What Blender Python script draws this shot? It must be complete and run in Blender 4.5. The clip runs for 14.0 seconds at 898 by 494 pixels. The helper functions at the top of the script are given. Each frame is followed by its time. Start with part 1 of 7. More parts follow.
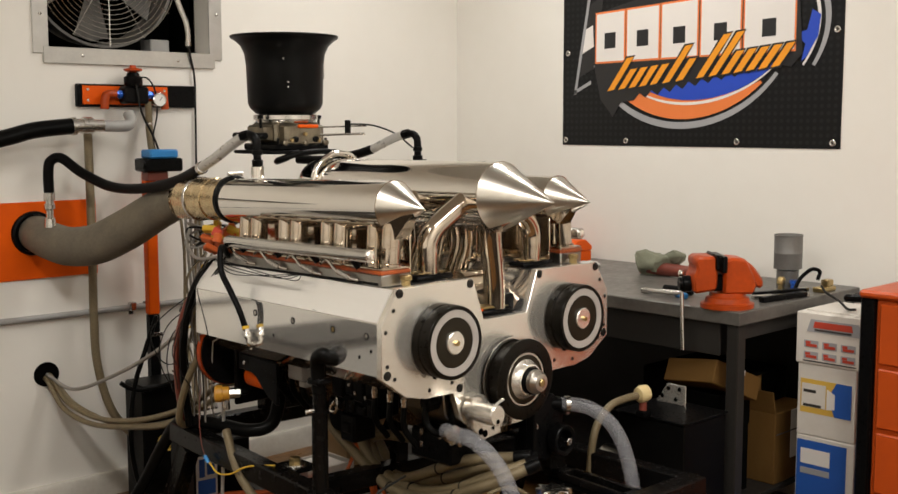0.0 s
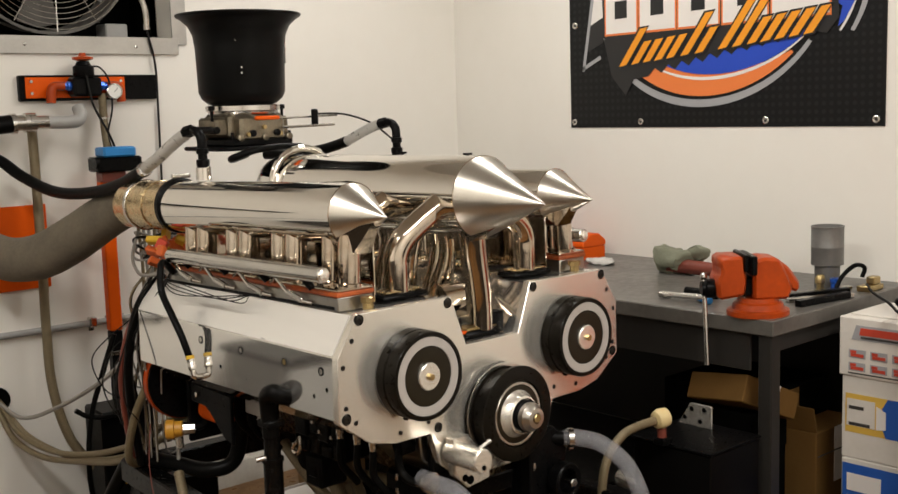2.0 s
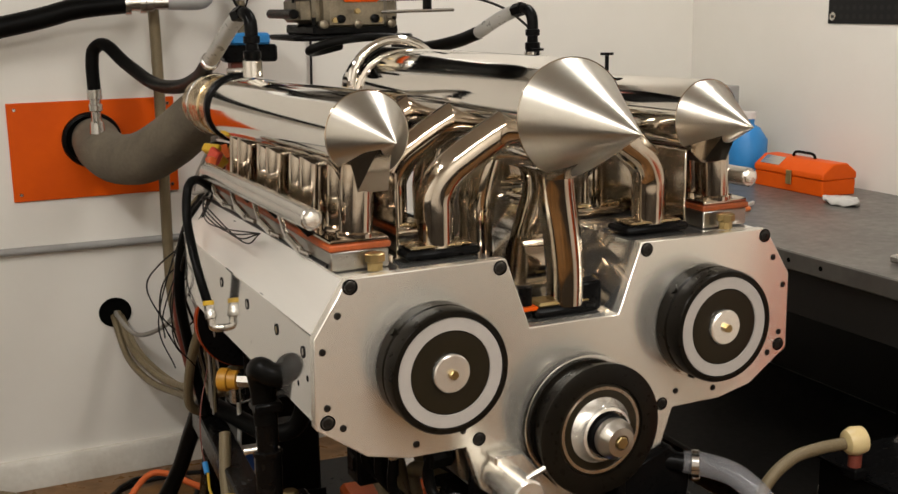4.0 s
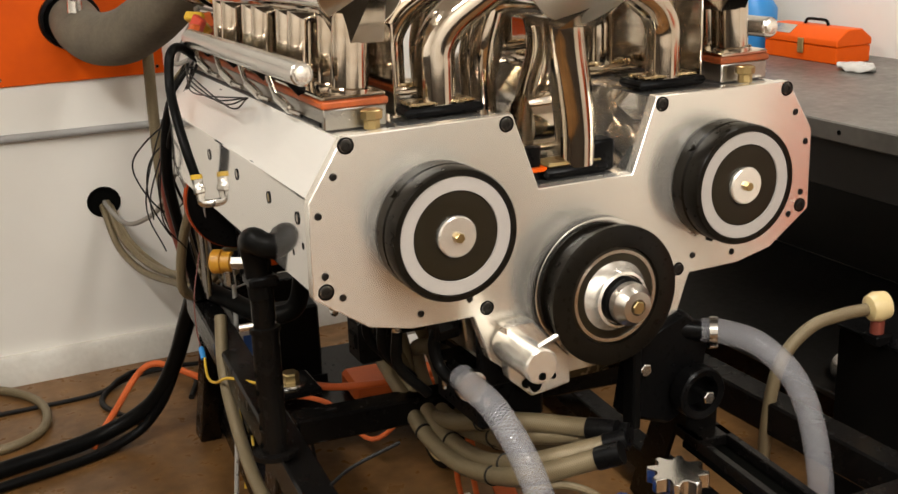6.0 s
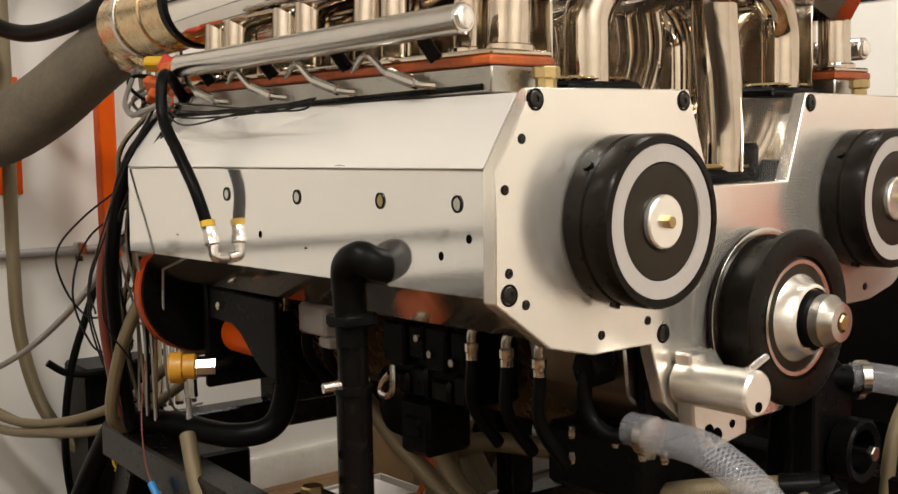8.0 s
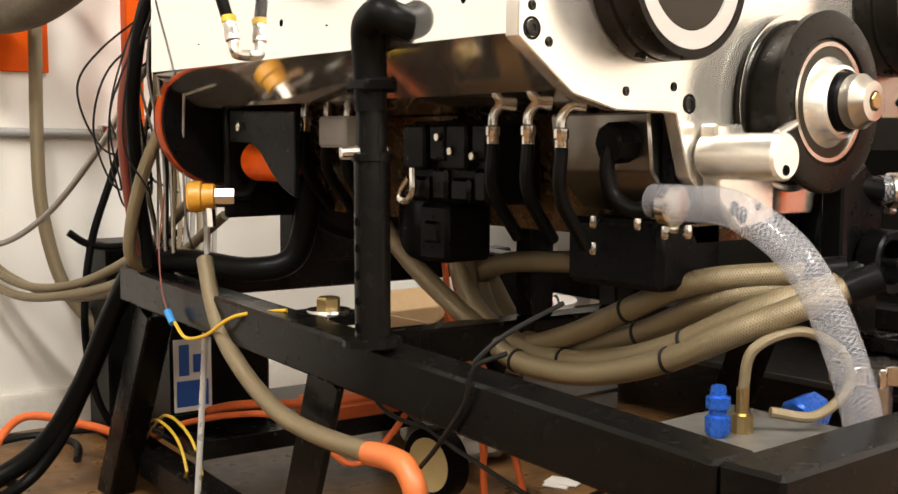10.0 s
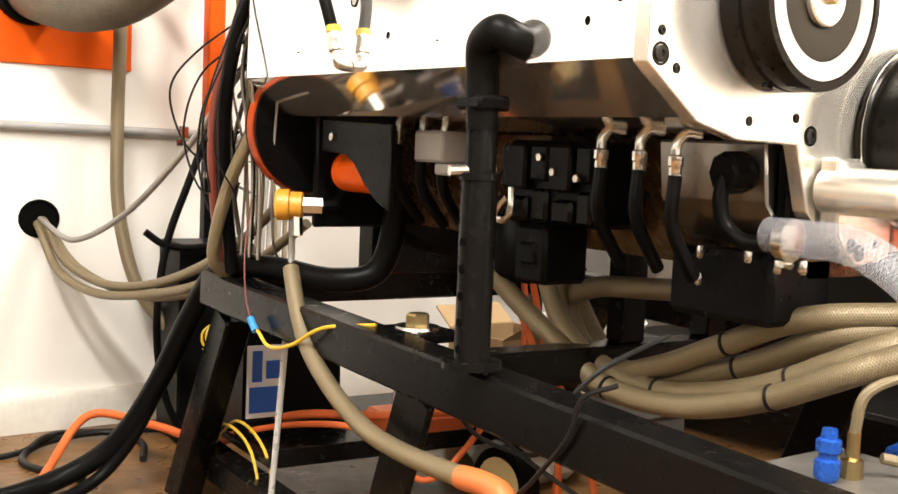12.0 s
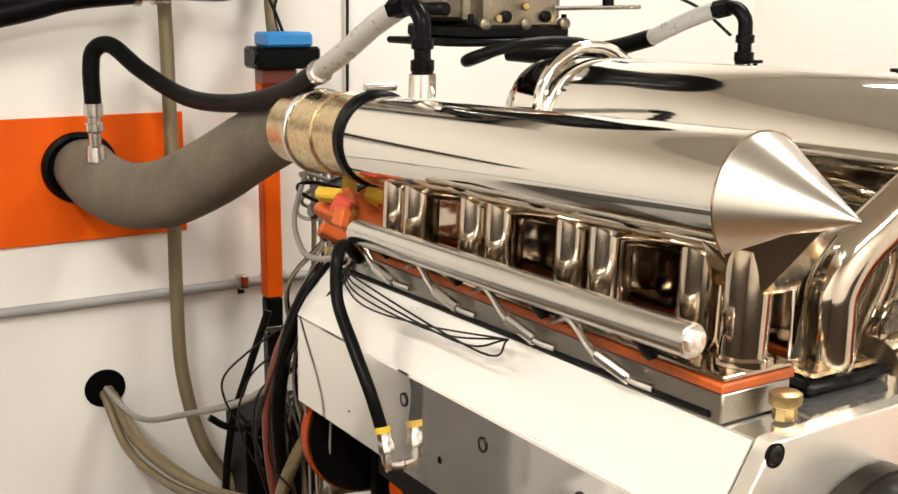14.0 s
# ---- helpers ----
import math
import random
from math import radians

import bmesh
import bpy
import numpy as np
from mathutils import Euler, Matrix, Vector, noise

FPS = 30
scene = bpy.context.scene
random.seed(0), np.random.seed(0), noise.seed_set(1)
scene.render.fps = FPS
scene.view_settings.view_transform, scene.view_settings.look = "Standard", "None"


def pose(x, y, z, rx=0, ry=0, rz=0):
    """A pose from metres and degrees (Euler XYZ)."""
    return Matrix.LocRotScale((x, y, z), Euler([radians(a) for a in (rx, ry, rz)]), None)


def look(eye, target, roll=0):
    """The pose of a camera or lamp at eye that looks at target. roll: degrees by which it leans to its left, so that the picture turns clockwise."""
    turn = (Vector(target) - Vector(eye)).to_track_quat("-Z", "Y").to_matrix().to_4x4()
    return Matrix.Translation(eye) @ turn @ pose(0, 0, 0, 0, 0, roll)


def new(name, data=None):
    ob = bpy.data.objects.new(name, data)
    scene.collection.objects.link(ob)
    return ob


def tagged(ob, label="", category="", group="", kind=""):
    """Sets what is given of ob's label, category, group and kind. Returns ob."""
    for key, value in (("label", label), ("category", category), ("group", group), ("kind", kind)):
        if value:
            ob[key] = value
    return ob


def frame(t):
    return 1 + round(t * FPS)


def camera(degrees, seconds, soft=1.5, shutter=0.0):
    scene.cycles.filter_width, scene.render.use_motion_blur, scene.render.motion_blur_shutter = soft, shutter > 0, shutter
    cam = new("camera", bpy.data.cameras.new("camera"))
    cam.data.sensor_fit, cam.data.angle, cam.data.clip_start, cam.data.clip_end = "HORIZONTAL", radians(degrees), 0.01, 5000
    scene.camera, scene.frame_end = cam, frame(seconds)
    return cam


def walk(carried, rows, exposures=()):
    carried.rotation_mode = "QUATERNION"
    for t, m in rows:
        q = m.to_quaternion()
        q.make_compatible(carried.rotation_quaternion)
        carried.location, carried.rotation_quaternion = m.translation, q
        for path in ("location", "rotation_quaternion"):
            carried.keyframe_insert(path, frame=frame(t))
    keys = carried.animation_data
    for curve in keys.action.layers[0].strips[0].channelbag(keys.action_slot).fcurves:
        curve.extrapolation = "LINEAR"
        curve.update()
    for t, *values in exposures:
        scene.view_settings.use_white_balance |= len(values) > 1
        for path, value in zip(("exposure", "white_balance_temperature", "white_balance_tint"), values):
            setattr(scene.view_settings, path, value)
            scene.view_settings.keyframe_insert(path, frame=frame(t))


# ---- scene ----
cam = camera(43.6, 14.0)
PATH = [
    (0, (-2.12, -1.947, 1.388), (-0.748, -0.509, 1.169), -0.1),
    (0.5, (-2.096, -1.947, 1.395), (-0.728, -0.506, 1.164), -0.6),
    (1, (-1.994, -1.945, 1.394), (-0.628, -0.504, 1.153), -1.9),
    (1.5, (-1.878, -1.869, 1.38), (-0.525, -0.423, 1.096), -2.3),
    (2, (-1.705, -1.692, 1.404), (-0.376, -0.22, 1.15), -1.7),
    (2.5, (-1.506, -1.589, 1.407), (-0.31, -0.01, 1.126), -2.6),
    (2.7, (-1.376, -1.569, 1.407), (-0.292, 0.089, 1.133), -1.6),
    (4.8, (-0.847, -1.315, 1.339), (-0.036, 0.433, 0.802), -0.1),
    (5, (-0.845, -1.314, 1.334), (-0.036, 0.424, 0.764), -0.0),
    (5.5, (-0.844, -1.309, 1.321), (-0.04, 0.408, 0.684), -0.2),
    (6, (-0.871, -1.296, 1.286), (-0.055, 0.431, 0.692), -2.0),
    (6.5, (-0.987, -1.216, 1.241), (-0.01, 0.447, 0.712), -0.5),
    (7, (-1.19, -1.064, 1.23), (0.007, 0.476, 0.791), -2.8),
    (7.5, (-1.223, -0.879, 1.15), (0.054, 0.624, 0.817), -1.5),
    (8, (-1.18, -0.754, 0.942), (0.111, 0.762, 0.758), -1.1),
    (8.5, (-1.144, -0.711, 0.751), (0.156, 0.793, 0.532), -0.9),
    (10.8, (-1.201, -0.774, 0.676), (0.024, 0.798, 0.507), 0.9),
    (11, (-1.206, -0.768, 0.676), (0.016, 0.806, 0.504), 1.2),
    (11.5, (-1.216, -0.747, 0.673), (0.007, 0.826, 0.503), 1.9),
    (12, (-1.215, -0.694, 0.691), (-0.021, 0.9, 0.518), 2.5),
    (12.5, (-1.213, -0.63, 0.769), (-0.052, 0.987, 0.578), 2.8),
    (13, (-1.193, -0.576, 0.923), (-0.066, 1.049, 0.625), 3.3),
    (13.5, (-1.157, -0.56, 1.172), (-0.063, 1.073, 0.801), 2.8),
    (14, (-1.103, -0.552, 1.36), (-0.038, 1.087, 0.935), 0.4),
]
EXPOSURES = [(0.0, -0.12), (2.5, -0.12), (5.0, -0.2), (5.5, 0.15), (6.5, 0.35), (7.2, 0.4), (7.7, 0.4), (8.3, 0.1), (8.7, 0.05), (10.8, 1.8), (12.0, 1.75), (13.0, 1.65), (13.5, 1.35), (14.0, 0.75)]
walk(cam, [(t, look(eye, target, roll)) for t, eye, target, roll in PATH], EXPOSURES)

# ---- world and lamps ----
world = bpy.data.worlds.new("room_world")
scene.world = world
world.use_nodes = True
world.node_tree.nodes["Background"].inputs[0].default_value = (0.9, 0.85, 0.78, 1)
world.node_tree.nodes["Background"].inputs[1].default_value = 0.0


def ceiling_lamp(x, y, z, sx, sy, watts):
    data = bpy.data.lights.new("ceiling_lamp", "AREA")
    data.shape, data.size, data.size_y, data.energy = "RECTANGLE", sx, sy, watts
    data.color = (1.0, 0.965, 0.91)
    ob = new("ceiling_lamp", data)
    ob.matrix_world = pose(x, y, z)
    return ob


LAMPS = ((-1.75, -0.35, 0.25, 1.3, 42), (-0.25, -1.9, 1.3, 0.25, 58), (0.75, 0.75, 0.25, 1.2, 22))
for lx, ly, lsx, lsy, lw in LAMPS:
    ceiling_lamp(lx, ly, 2.60, lsx, lsy, lw)

# ---- materials ----


def material(name, base, rough=0.5, metal=0.0, var=None, scale=8.0, amount=0.5, bump=0.0, bump_scale=60.0,
             rough_var=0.1, coat=0.0, random_value=0.0, stretch=(1, 1, 1)):
    """A Principled material with coarse and fine variation in colour and roughness, and a fine relief."""
    m = bpy.data.materials.new(name)
    m.use_nodes = True
    nt = m.node_tree
    n, link = nt.nodes, nt.links.new
    p = n["Principled BSDF"]
    p.inputs["Metallic"].default_value = metal
    if coat:
        p.inputs["Coat Weight"].default_value = coat
        p.inputs["Coat Roughness"].default_value = 0.08
    tc = n.new("ShaderNodeTexCoord")
    mp = n.new("ShaderNodeMapping")
    mp.inputs["Scale"].default_value = stretch
    link(tc.outputs["Object"], mp.inputs["Vector"])
    coarse, fine = n.new("ShaderNodeTexNoise"), n.new("ShaderNodeTexNoise")
    coarse.inputs["Scale"].default_value, coarse.inputs["Detail"].default_value = scale, 5
    fine.inputs["Scale"].default_value, fine.inputs["Detail"].default_value = scale * 9, 3
    for t in (coarse, fine):
        link(mp.outputs[0], t.inputs["Vector"])
    mixn = n.new("ShaderNodeMath")
    mixn.operation = "MULTIPLY_ADD"
    link(fine.outputs["Fac"], mixn.inputs[0])
    mixn.inputs[1].default_value = 0.35
    link(coarse.outputs["Fac"], mixn.inputs[2])
    ramp = n.new("ShaderNodeMapRange")
    ramp.inputs["From Min"].default_value, ramp.inputs["From Max"].default_value = 0.45, 0.95
    link(mixn.outputs[0], ramp.inputs["Value"])
    ramp.inputs["To Max"].default_value = amount
    mix = n.new("ShaderNodeMix")
    mix.data_type = "RGBA"
    mix.inputs["A"].default_value = (*base, 1)
    mix.inputs["B"].default_value = (*(var or [c * 0.6 for c in base]), 1)
    link(ramp.outputs[0], mix.inputs["Factor"])
    out = mix.outputs["Result"]
    if random_value:
        info, hsv, mr = n.new("ShaderNodeObjectInfo"), n.new("ShaderNodeHueSaturation"), n.new("ShaderNodeMapRange")
        mr.inputs["To Min"].default_value, mr.inputs["To Max"].default_value = 1 - random_value, 1 + random_value
        link(info.outputs["Random"], mr.inputs["Value"])
        link(mr.outputs[0], hsv.inputs["Value"])
        link(out, hsv.inputs["Color"])
        out = hsv.outputs[0]
    link(out, p.inputs["Base Color"])
    rr = n.new("ShaderNodeMapRange")
    rr.inputs["To Min"].default_value = max(0.02, rough - rough_var)
    rr.inputs["To Max"].default_value = min(1, rough + rough_var)
    link(fine.outputs["Fac"], rr.inputs["Value"])
    link(rr.outputs[0], p.inputs["Roughness"])
    if bump:
        bt, bn = n.new("ShaderNodeTexNoise"), n.new("ShaderNodeBump")
        bt.inputs["Scale"].default_value, bt.inputs["Detail"].default_value = bump_scale, 4
        link(mp.outputs[0], bt.inputs["Vector"])
        link(bt.outputs["Fac"], bn.inputs["Height"])
        bn.inputs["Strength"].default_value, bn.inputs["Distance"].default_value = bump, 0.002
        link(bn.outputs[0], p.inputs["Normal"])
    return m


def woven(name, base, dark, rough, metal, turns, pitch, depth, see=0.0):
    """A braided hose: two crossing spirals on the sleeve, in the sweep's own (round, along) coordinates."""
    m = material(name, base, rough, metal, dark, 12, 0.4)
    nt = m.node_tree
    n, link = nt.nodes, nt.links.new
    p = n["Principled BSDF"]
    old = p.inputs["Base Color"].links[0].from_socket
    uv, sep = n.new("ShaderNodeUVMap"), n.new("ShaderNodeSeparateXYZ")
    link(uv.outputs[0], sep.inputs[0])
    waves = []
    for sign in (1, -1):
        a, b, s = n.new("ShaderNodeMath"), n.new("ShaderNodeMath"), n.new("ShaderNodeMath")
        a.operation, a.inputs[1].default_value = "MULTIPLY", sign * turns * 2 * math.pi
        b.operation, b.inputs[1].default_value = "MULTIPLY_ADD", 2 * math.pi / pitch
        s.operation = "SINE"
        link(sep.outputs[0], a.inputs[0])
        link(sep.outputs[1], b.inputs[0])
        link(a.outputs[0], b.inputs[2])
        link(b.outputs[0], s.inputs[0])
        waves.append(s)
    top = n.new("ShaderNodeMath")
    top.operation = "MAXIMUM"
    for i, s in enumerate(waves):
        link(s.outputs[0], top.inputs[i])
    mr = n.new("ShaderNodeMapRange")
    mr.inputs["From Min"].default_value, mr.inputs["From Max"].default_value = 0.2, 0.95
    link(top.outputs[0], mr.inputs["Value"])
    mix = n.new("ShaderNodeMix")
    mix.data_type = "RGBA"
    mix.inputs["A"].default_value = (*dark, 1)
    link(mr.outputs[0], mix.inputs["Factor"])
    link(old, mix.inputs["B"])
    link(mix.outputs["Result"], p.inputs["Base Color"])
    bn = n.new("ShaderNodeBump")
    bn.inputs["Strength"].default_value, bn.inputs["Distance"].default_value = depth, 0.001
    link(top.outputs[0], bn.inputs["Height"])
    link(bn.outputs[0], p.inputs["Normal"])
    if see:
        al = n.new("ShaderNodeMapRange")
        al.inputs["To Min"].default_value, al.inputs["To Max"].default_value = 1 - see, min(1.0, 1.2 - see)
        link(mr.outputs[0], al.inputs["Value"])
        link(al.outputs[0], p.inputs["Alpha"])
    return m


def brushed(name, base, rough, scratch=(6, 90, 90), amount=0.25, bump=0.05):
    return material(name, base, rough, 1.0, [c * 0.75 for c in base], 5, amount, bump, 40, 0.07, stretch=scratch)


WALL = material("painted_wall", (0.85, 0.82, 0.76), 0.5, 0, (0.79, 0.755, 0.685), 1.5, 0.6, 0.12, 90)
CEIL = material("ceiling_paint", (0.62, 0.60, 0.56), 0.8, 0, None, 3, 0.1, 0.1, 60)
FILL_CUT = material("dark_brown_fill_cut", (0.055, 0.048, 0.04), 0.45, 0, (0.03, 0.026, 0.022), 2, 0.6, 0.1, 70)
CURB = material("scuffed_white_curb", (0.74, 0.71, 0.64), 0.6, 0, (0.42, 0.37, 0.30), 7, 0.55, 0.25, 70)
FLOOR = material("oily_brown_concrete", (0.25, 0.125, 0.042), 0.33, 0, (0.022, 0.011, 0.005), 2.6, 0.92, 0.35, 45, 0.2)
ALU = material("machined_aluminium", (0.94, 0.90, 0.82), 0.26, 1.0, (0.80, 0.76, 0.68), 2.2, 0.45, 0.012, 30, 0.03, stretch=(1, 1, 1.6))
_p = ALU.node_tree.nodes["Principled BSDF"]
_p.inputs["Metallic"].default_value = 0.80
_p.inputs["Anisotropic"].default_value = 0.8
_up = ALU.node_tree.nodes.new("ShaderNodeCombineXYZ")       # brushed level, so that gloss spreads up and down
_up.inputs["Z"].default_value = 1.0
ALU.node_tree.links.new(_up.outputs[0], _p.inputs["Tangent"])
ALU_SIDE = brushed("polished_aluminium_side", (0.88, 0.86, 0.82), 0.055, (2, 2, 6), 0.15, 0.004)
ALU_SIDE.node_tree.nodes["Principled BSDF"].inputs["Metallic"].default_value = 0.92
ALU_CAST = brushed("cast_aluminium", (0.44, 0.42, 0.38), 0.30, (8, 8, 8), 0.6, 0.08)
CHROME = material("polished_stainless", (0.80, 0.77, 0.72), 0.06, 1.0, (0.72, 0.68, 0.62), 4, 0.4, 0.015, 20, 0.03)
HEADER = material("heat_tinted_stainless", (0.64, 0.58, 0.50), 0.10, 1.0, (0.42, 0.31, 0.20), 7, 0.8, 0.02, 25, 0.05)
CONE = material("brushed_stainless_cone", (0.60, 0.57, 0.51), 0.30, 1.0, (0.50, 0.465, 0.41), 4, 0.5, 0.01, 30, 0.04, stretch=(1, 6, 1))
DARKBOLT = material("oiled_black_steel", (0.035, 0.032, 0.028), 0.32, 0.7, (0.015, 0.014, 0.012), 30, 0.5)
GASK = material("dirty_orange_gasket", (0.50, 0.095, 0.012), 0.5, 0, (0.12, 0.035, 0.012), 16, 0.9, 0.15, 60)
DUSTY = material("dusty_grey_blade", (0.15, 0.14, 0.125), 0.6, 0, (0.06, 0.055, 0.05), 12, 0.7)
SLANT = material("satin_aluminium_slope", (0.95, 0.93, 0.89), 0.30, 0.6, (0.86, 0.84, 0.79), 3, 0.5, 0.02, 40, 0.05, stretch=(1, 0.4, 4))
STRAW = material("straw_tinted_steel", (0.70, 0.56, 0.34), 0.26, 1.0, (0.52, 0.38, 0.20), 9, 0.7, 0.015, 30)
WRAP = material("fibre_exhaust_wrap", (0.19, 0.158, 0.112), 0.9, 0, (0.085, 0.075, 0.058), 10, 0.7, 0.8, 160)
STEEL = material("plain_steel", (0.66, 0.64, 0.60), 0.24, 1.0, (0.52, 0.50, 0.46), 9, 0.5, 0.006, 60, 0.04)
CARB = material("bronze_grey_carburettor", (0.30, 0.26, 0.19), 0.34, 0.9, (0.12, 0.10, 0.075), 26, 0.9, 0.05, 60)
GALV = material("galvanised_sheet", (0.60, 0.59, 0.56), 0.34, 0.85, (0.48, 0.47, 0.45), 16, 0.7, 0.06, 30)
BRASS = material("dull_brass", (0.50, 0.38, 0.18), 0.34, 1.0, (0.34, 0.24, 0.10), 20, 0.4)
RUBBER = material("black_rubber", (0.0032, 0.0031, 0.003), 0.36, 0, (0.008, 0.0075, 0.0065), 12, 0.5, 0.1, 90)
BELT = material("brown_black_belt", (0.006, 0.005, 0.0038), 0.30, 0, (0.014, 0.011, 0.007), 9, 0.6, 0.05, 80, coat=0.04)
BLACK = material("black_anodised", (0.003, 0.003, 0.0031), 0.30, 0.0, (0.007, 0.0065, 0.0065), 11, 0.5, 0.05, 60)
FRAME = material("black_frame_paint", (0.003, 0.003, 0.003), 0.26, 0, (0.012, 0.009, 0.007), 6, 0.35, 0.03, 60, 0.05)
SCOOP = material("satin_black_spun_metal", (0.004, 0.004, 0.004), 0.34, 0.1, (0.008, 0.008, 0.0075), 6, 0.5, 0.03, 60)
ORANGE = material("orange_paint", (0.78, 0.105, 0.002), 0.45, 0, (0.64, 0.075, 0.002), 5, 0.6, 0.1, 60)
RED = material("red_orange_enamel", (0.50, 0.065, 0.006), 0.36, 0, (0.17, 0.024, 0.005), 7, 0.7, 0.15, 50)
REDM = material("orange_red_chest_paint", (0.50, 0.075, 0.010), 0.35, 0, (0.36, 0.05, 0.008), 4, 0.5)
BLUE = material("blue_anodised", (0.02, 0.11, 0.52), 0.28, 0.4, (0.015, 0.07, 0.36), 20, 0.5)
SKY = material("blue_plastic", (0.03, 0.25, 0.62), 0.4, 0, (0.02, 0.17, 0.45), 12, 0.4)
YELLOW = material("yellow_wire", (0.68, 0.43, 0.03), 0.5, 0, (0.5, 0.3, 0.02), 15, 0.4)
AMBER = material("amber_sensor_cap", (0.70, 0.36, 0.035), 0.4, 0, (0.45, 0.16, 0.015), 30, 0.6)
IVORY = material("ivory_knob", (0.72, 0.58, 0.30), 0.35, 0, (0.60, 0.42, 0.16), 20, 0.5)
RING = material("white_ring_paint", (0.47, 0.44, 0.41), 0.4, 0, (0.36, 0.335, 0.31), 20, 0.5, 0.1, 90)
HUBDARK = material("dark_brown_wheel_face", (0.016, 0.012, 0.006), 0.36, 0.1, (0.026, 0.02, 0.011), 12, 0.6)
PANM = material("brown_anodised_pan", (0.17, 0.115, 0.06), 0.26, 0.7, (0.09, 0.06, 0.03), 9, 0.7, 0.02, 40)
GREY = material("grey_bench_paint", (0.155, 0.146, 0.13), 0.36, 0.1, (0.07, 0.064, 0.056), 5, 0.9, 0.12, 50)
# the bench grey darkened to carry shade on apron, legs and shelf
GREY_DK = material("darkened_grey_paint", (0.022, 0.020, 0.018), 0.4, 0.0, (0.03, 0.028, 0.025), 5, 0.7, 0.1, 50)
PALECARD = material("pale_cardboard", (0.46, 0.31, 0.16), 0.85, 0, (0.34, 0.22, 0.11), 9, 0.6, 0.15, 80)
DULLCAN = material("dull_grey_can", (0.20, 0.195, 0.185), 0.45, 0.4, (0.13, 0.125, 0.115), 10, 0.7, 0.05, 60)
PVC = material("grey_pvc", (0.36, 0.355, 0.34), 0.42, 0, (0.27, 0.26, 0.25), 14, 0.5)
CARD = material("brown_cardboard", (0.14, 0.075, 0.022), 0.85, 0, (0.12, 0.062, 0.018), 9, 0.6, 0.15, 80, random_value=0.15)
BOXW = material("white_cardboard", (0.70, 0.66, 0.60), 0.7, 0, (0.58, 0.53, 0.46), 8, 0.5, 0.1, 80)
INKB = material("blue_print", (0.02, 0.10, 0.42), 0.5, 0, (0.015, 0.08, 0.33), 9, 0.4)
INKY = material("yellow_print", (0.72, 0.46, 0.08), 0.5, 0, (0.62, 0.38, 0.06), 9, 0.4)
INKR = material("red_print", (0.55, 0.06, 0.03), 0.5, 0, None, 9, 0.3)
INKK = material("dark_print", (0.05, 0.045, 0.04), 0.5, 0, None, 9, 0.3)
PRW = material("white_print", (0.78, 0.74, 0.70), 0.45, 0, (0.70, 0.66, 0.62), 9, 0.3)
PRO = material("orange_print", (0.80, 0.21, 0.05), 0.45, 0, (0.72, 0.18, 0.04), 9, 0.3)
PRA = material("amber_print", (0.86, 0.34, 0.015), 0.45, 0, (0.78, 0.27, 0.01), 5, 0.6)
PRB = material("royal_blue_print", (0.015, 0.065, 0.50), 0.45, 0, (0.012, 0.05, 0.4), 9, 0.3)
PRG = material("silver_print", (0.36, 0.36, 0.37), 0.4, 0, (0.28, 0.28, 0.29), 9, 0.4)
PRK = material("black_print", (0.013, 0.013, 0.014), 0.4, 0, (0.02, 0.02, 0.02), 9, 0.3)
RAG = material("sage_cloth", (0.22, 0.225, 0.16), 0.9, 0, (0.13, 0.135, 0.09), 14, 0.6, 0.5, 120)
MAROON = material("maroon_tool_grip", (0.20, 0.045, 0.028), 0.45, 0, (0.13, 0.03, 0.02), 11, 0.6)
BAG = material("crumpled_clear_bag", (0.62, 0.6, 0.56), 0.25, 0, (0.45, 0.43, 0.4), 25, 0.6, 0.6, 60)
WIREG = material("grey_wire", (0.30, 0.28, 0.25), 0.45, 0.2, (0.2, 0.18, 0.16), 15, 0.5)
WIREK = material("black_wire", (0.007, 0.0065, 0.006), 0.45, 0, (0.015, 0.013, 0.012), 20, 0.4)
CORD = material("orange_cord", (0.66, 0.14, 0.035), 0.5, 0, (0.5, 0.09, 0.02), 14, 0.5)
TAPE = material("orange_tape", (0.58, 0.15, 0.04), 0.45, 0, (0.58, 0.15, 0.04), 20, 0.6, 0.3, 80)
MILK = material("milky_tube", (0.62, 0.60, 0.56), 0.3, 0, (0.56, 0.54, 0.50), 6, 0.3)
MILK.node_tree.nodes["Principled BSDF"].inputs["Transmission Weight"].default_value = 0.35
BRAID = woven("tan_braided_line", (0.255, 0.200, 0.115), (0.150, 0.115, 0.062), 0.40, 0.2, 14, 0.0032, 0.3)
CLEAR = woven("clear_reinforced_hose", (0.40, 0.40, 0.42), (0.22, 0.22, 0.24), 0.10, 0.0, 11, 0.0052, 0.08, 0.72)
# near-black standing in for shade: in holes, a slot, the fan opening, bench cartons
SHADE = material("shade_black", (0.004, 0.004, 0.0035), 0.8, 0, None, 10, 0.3)
GLASS = material("gauge_dial", (0.82, 0.80, 0.76), 0.15, 0, None, 10, 0.1, coat=0.6)

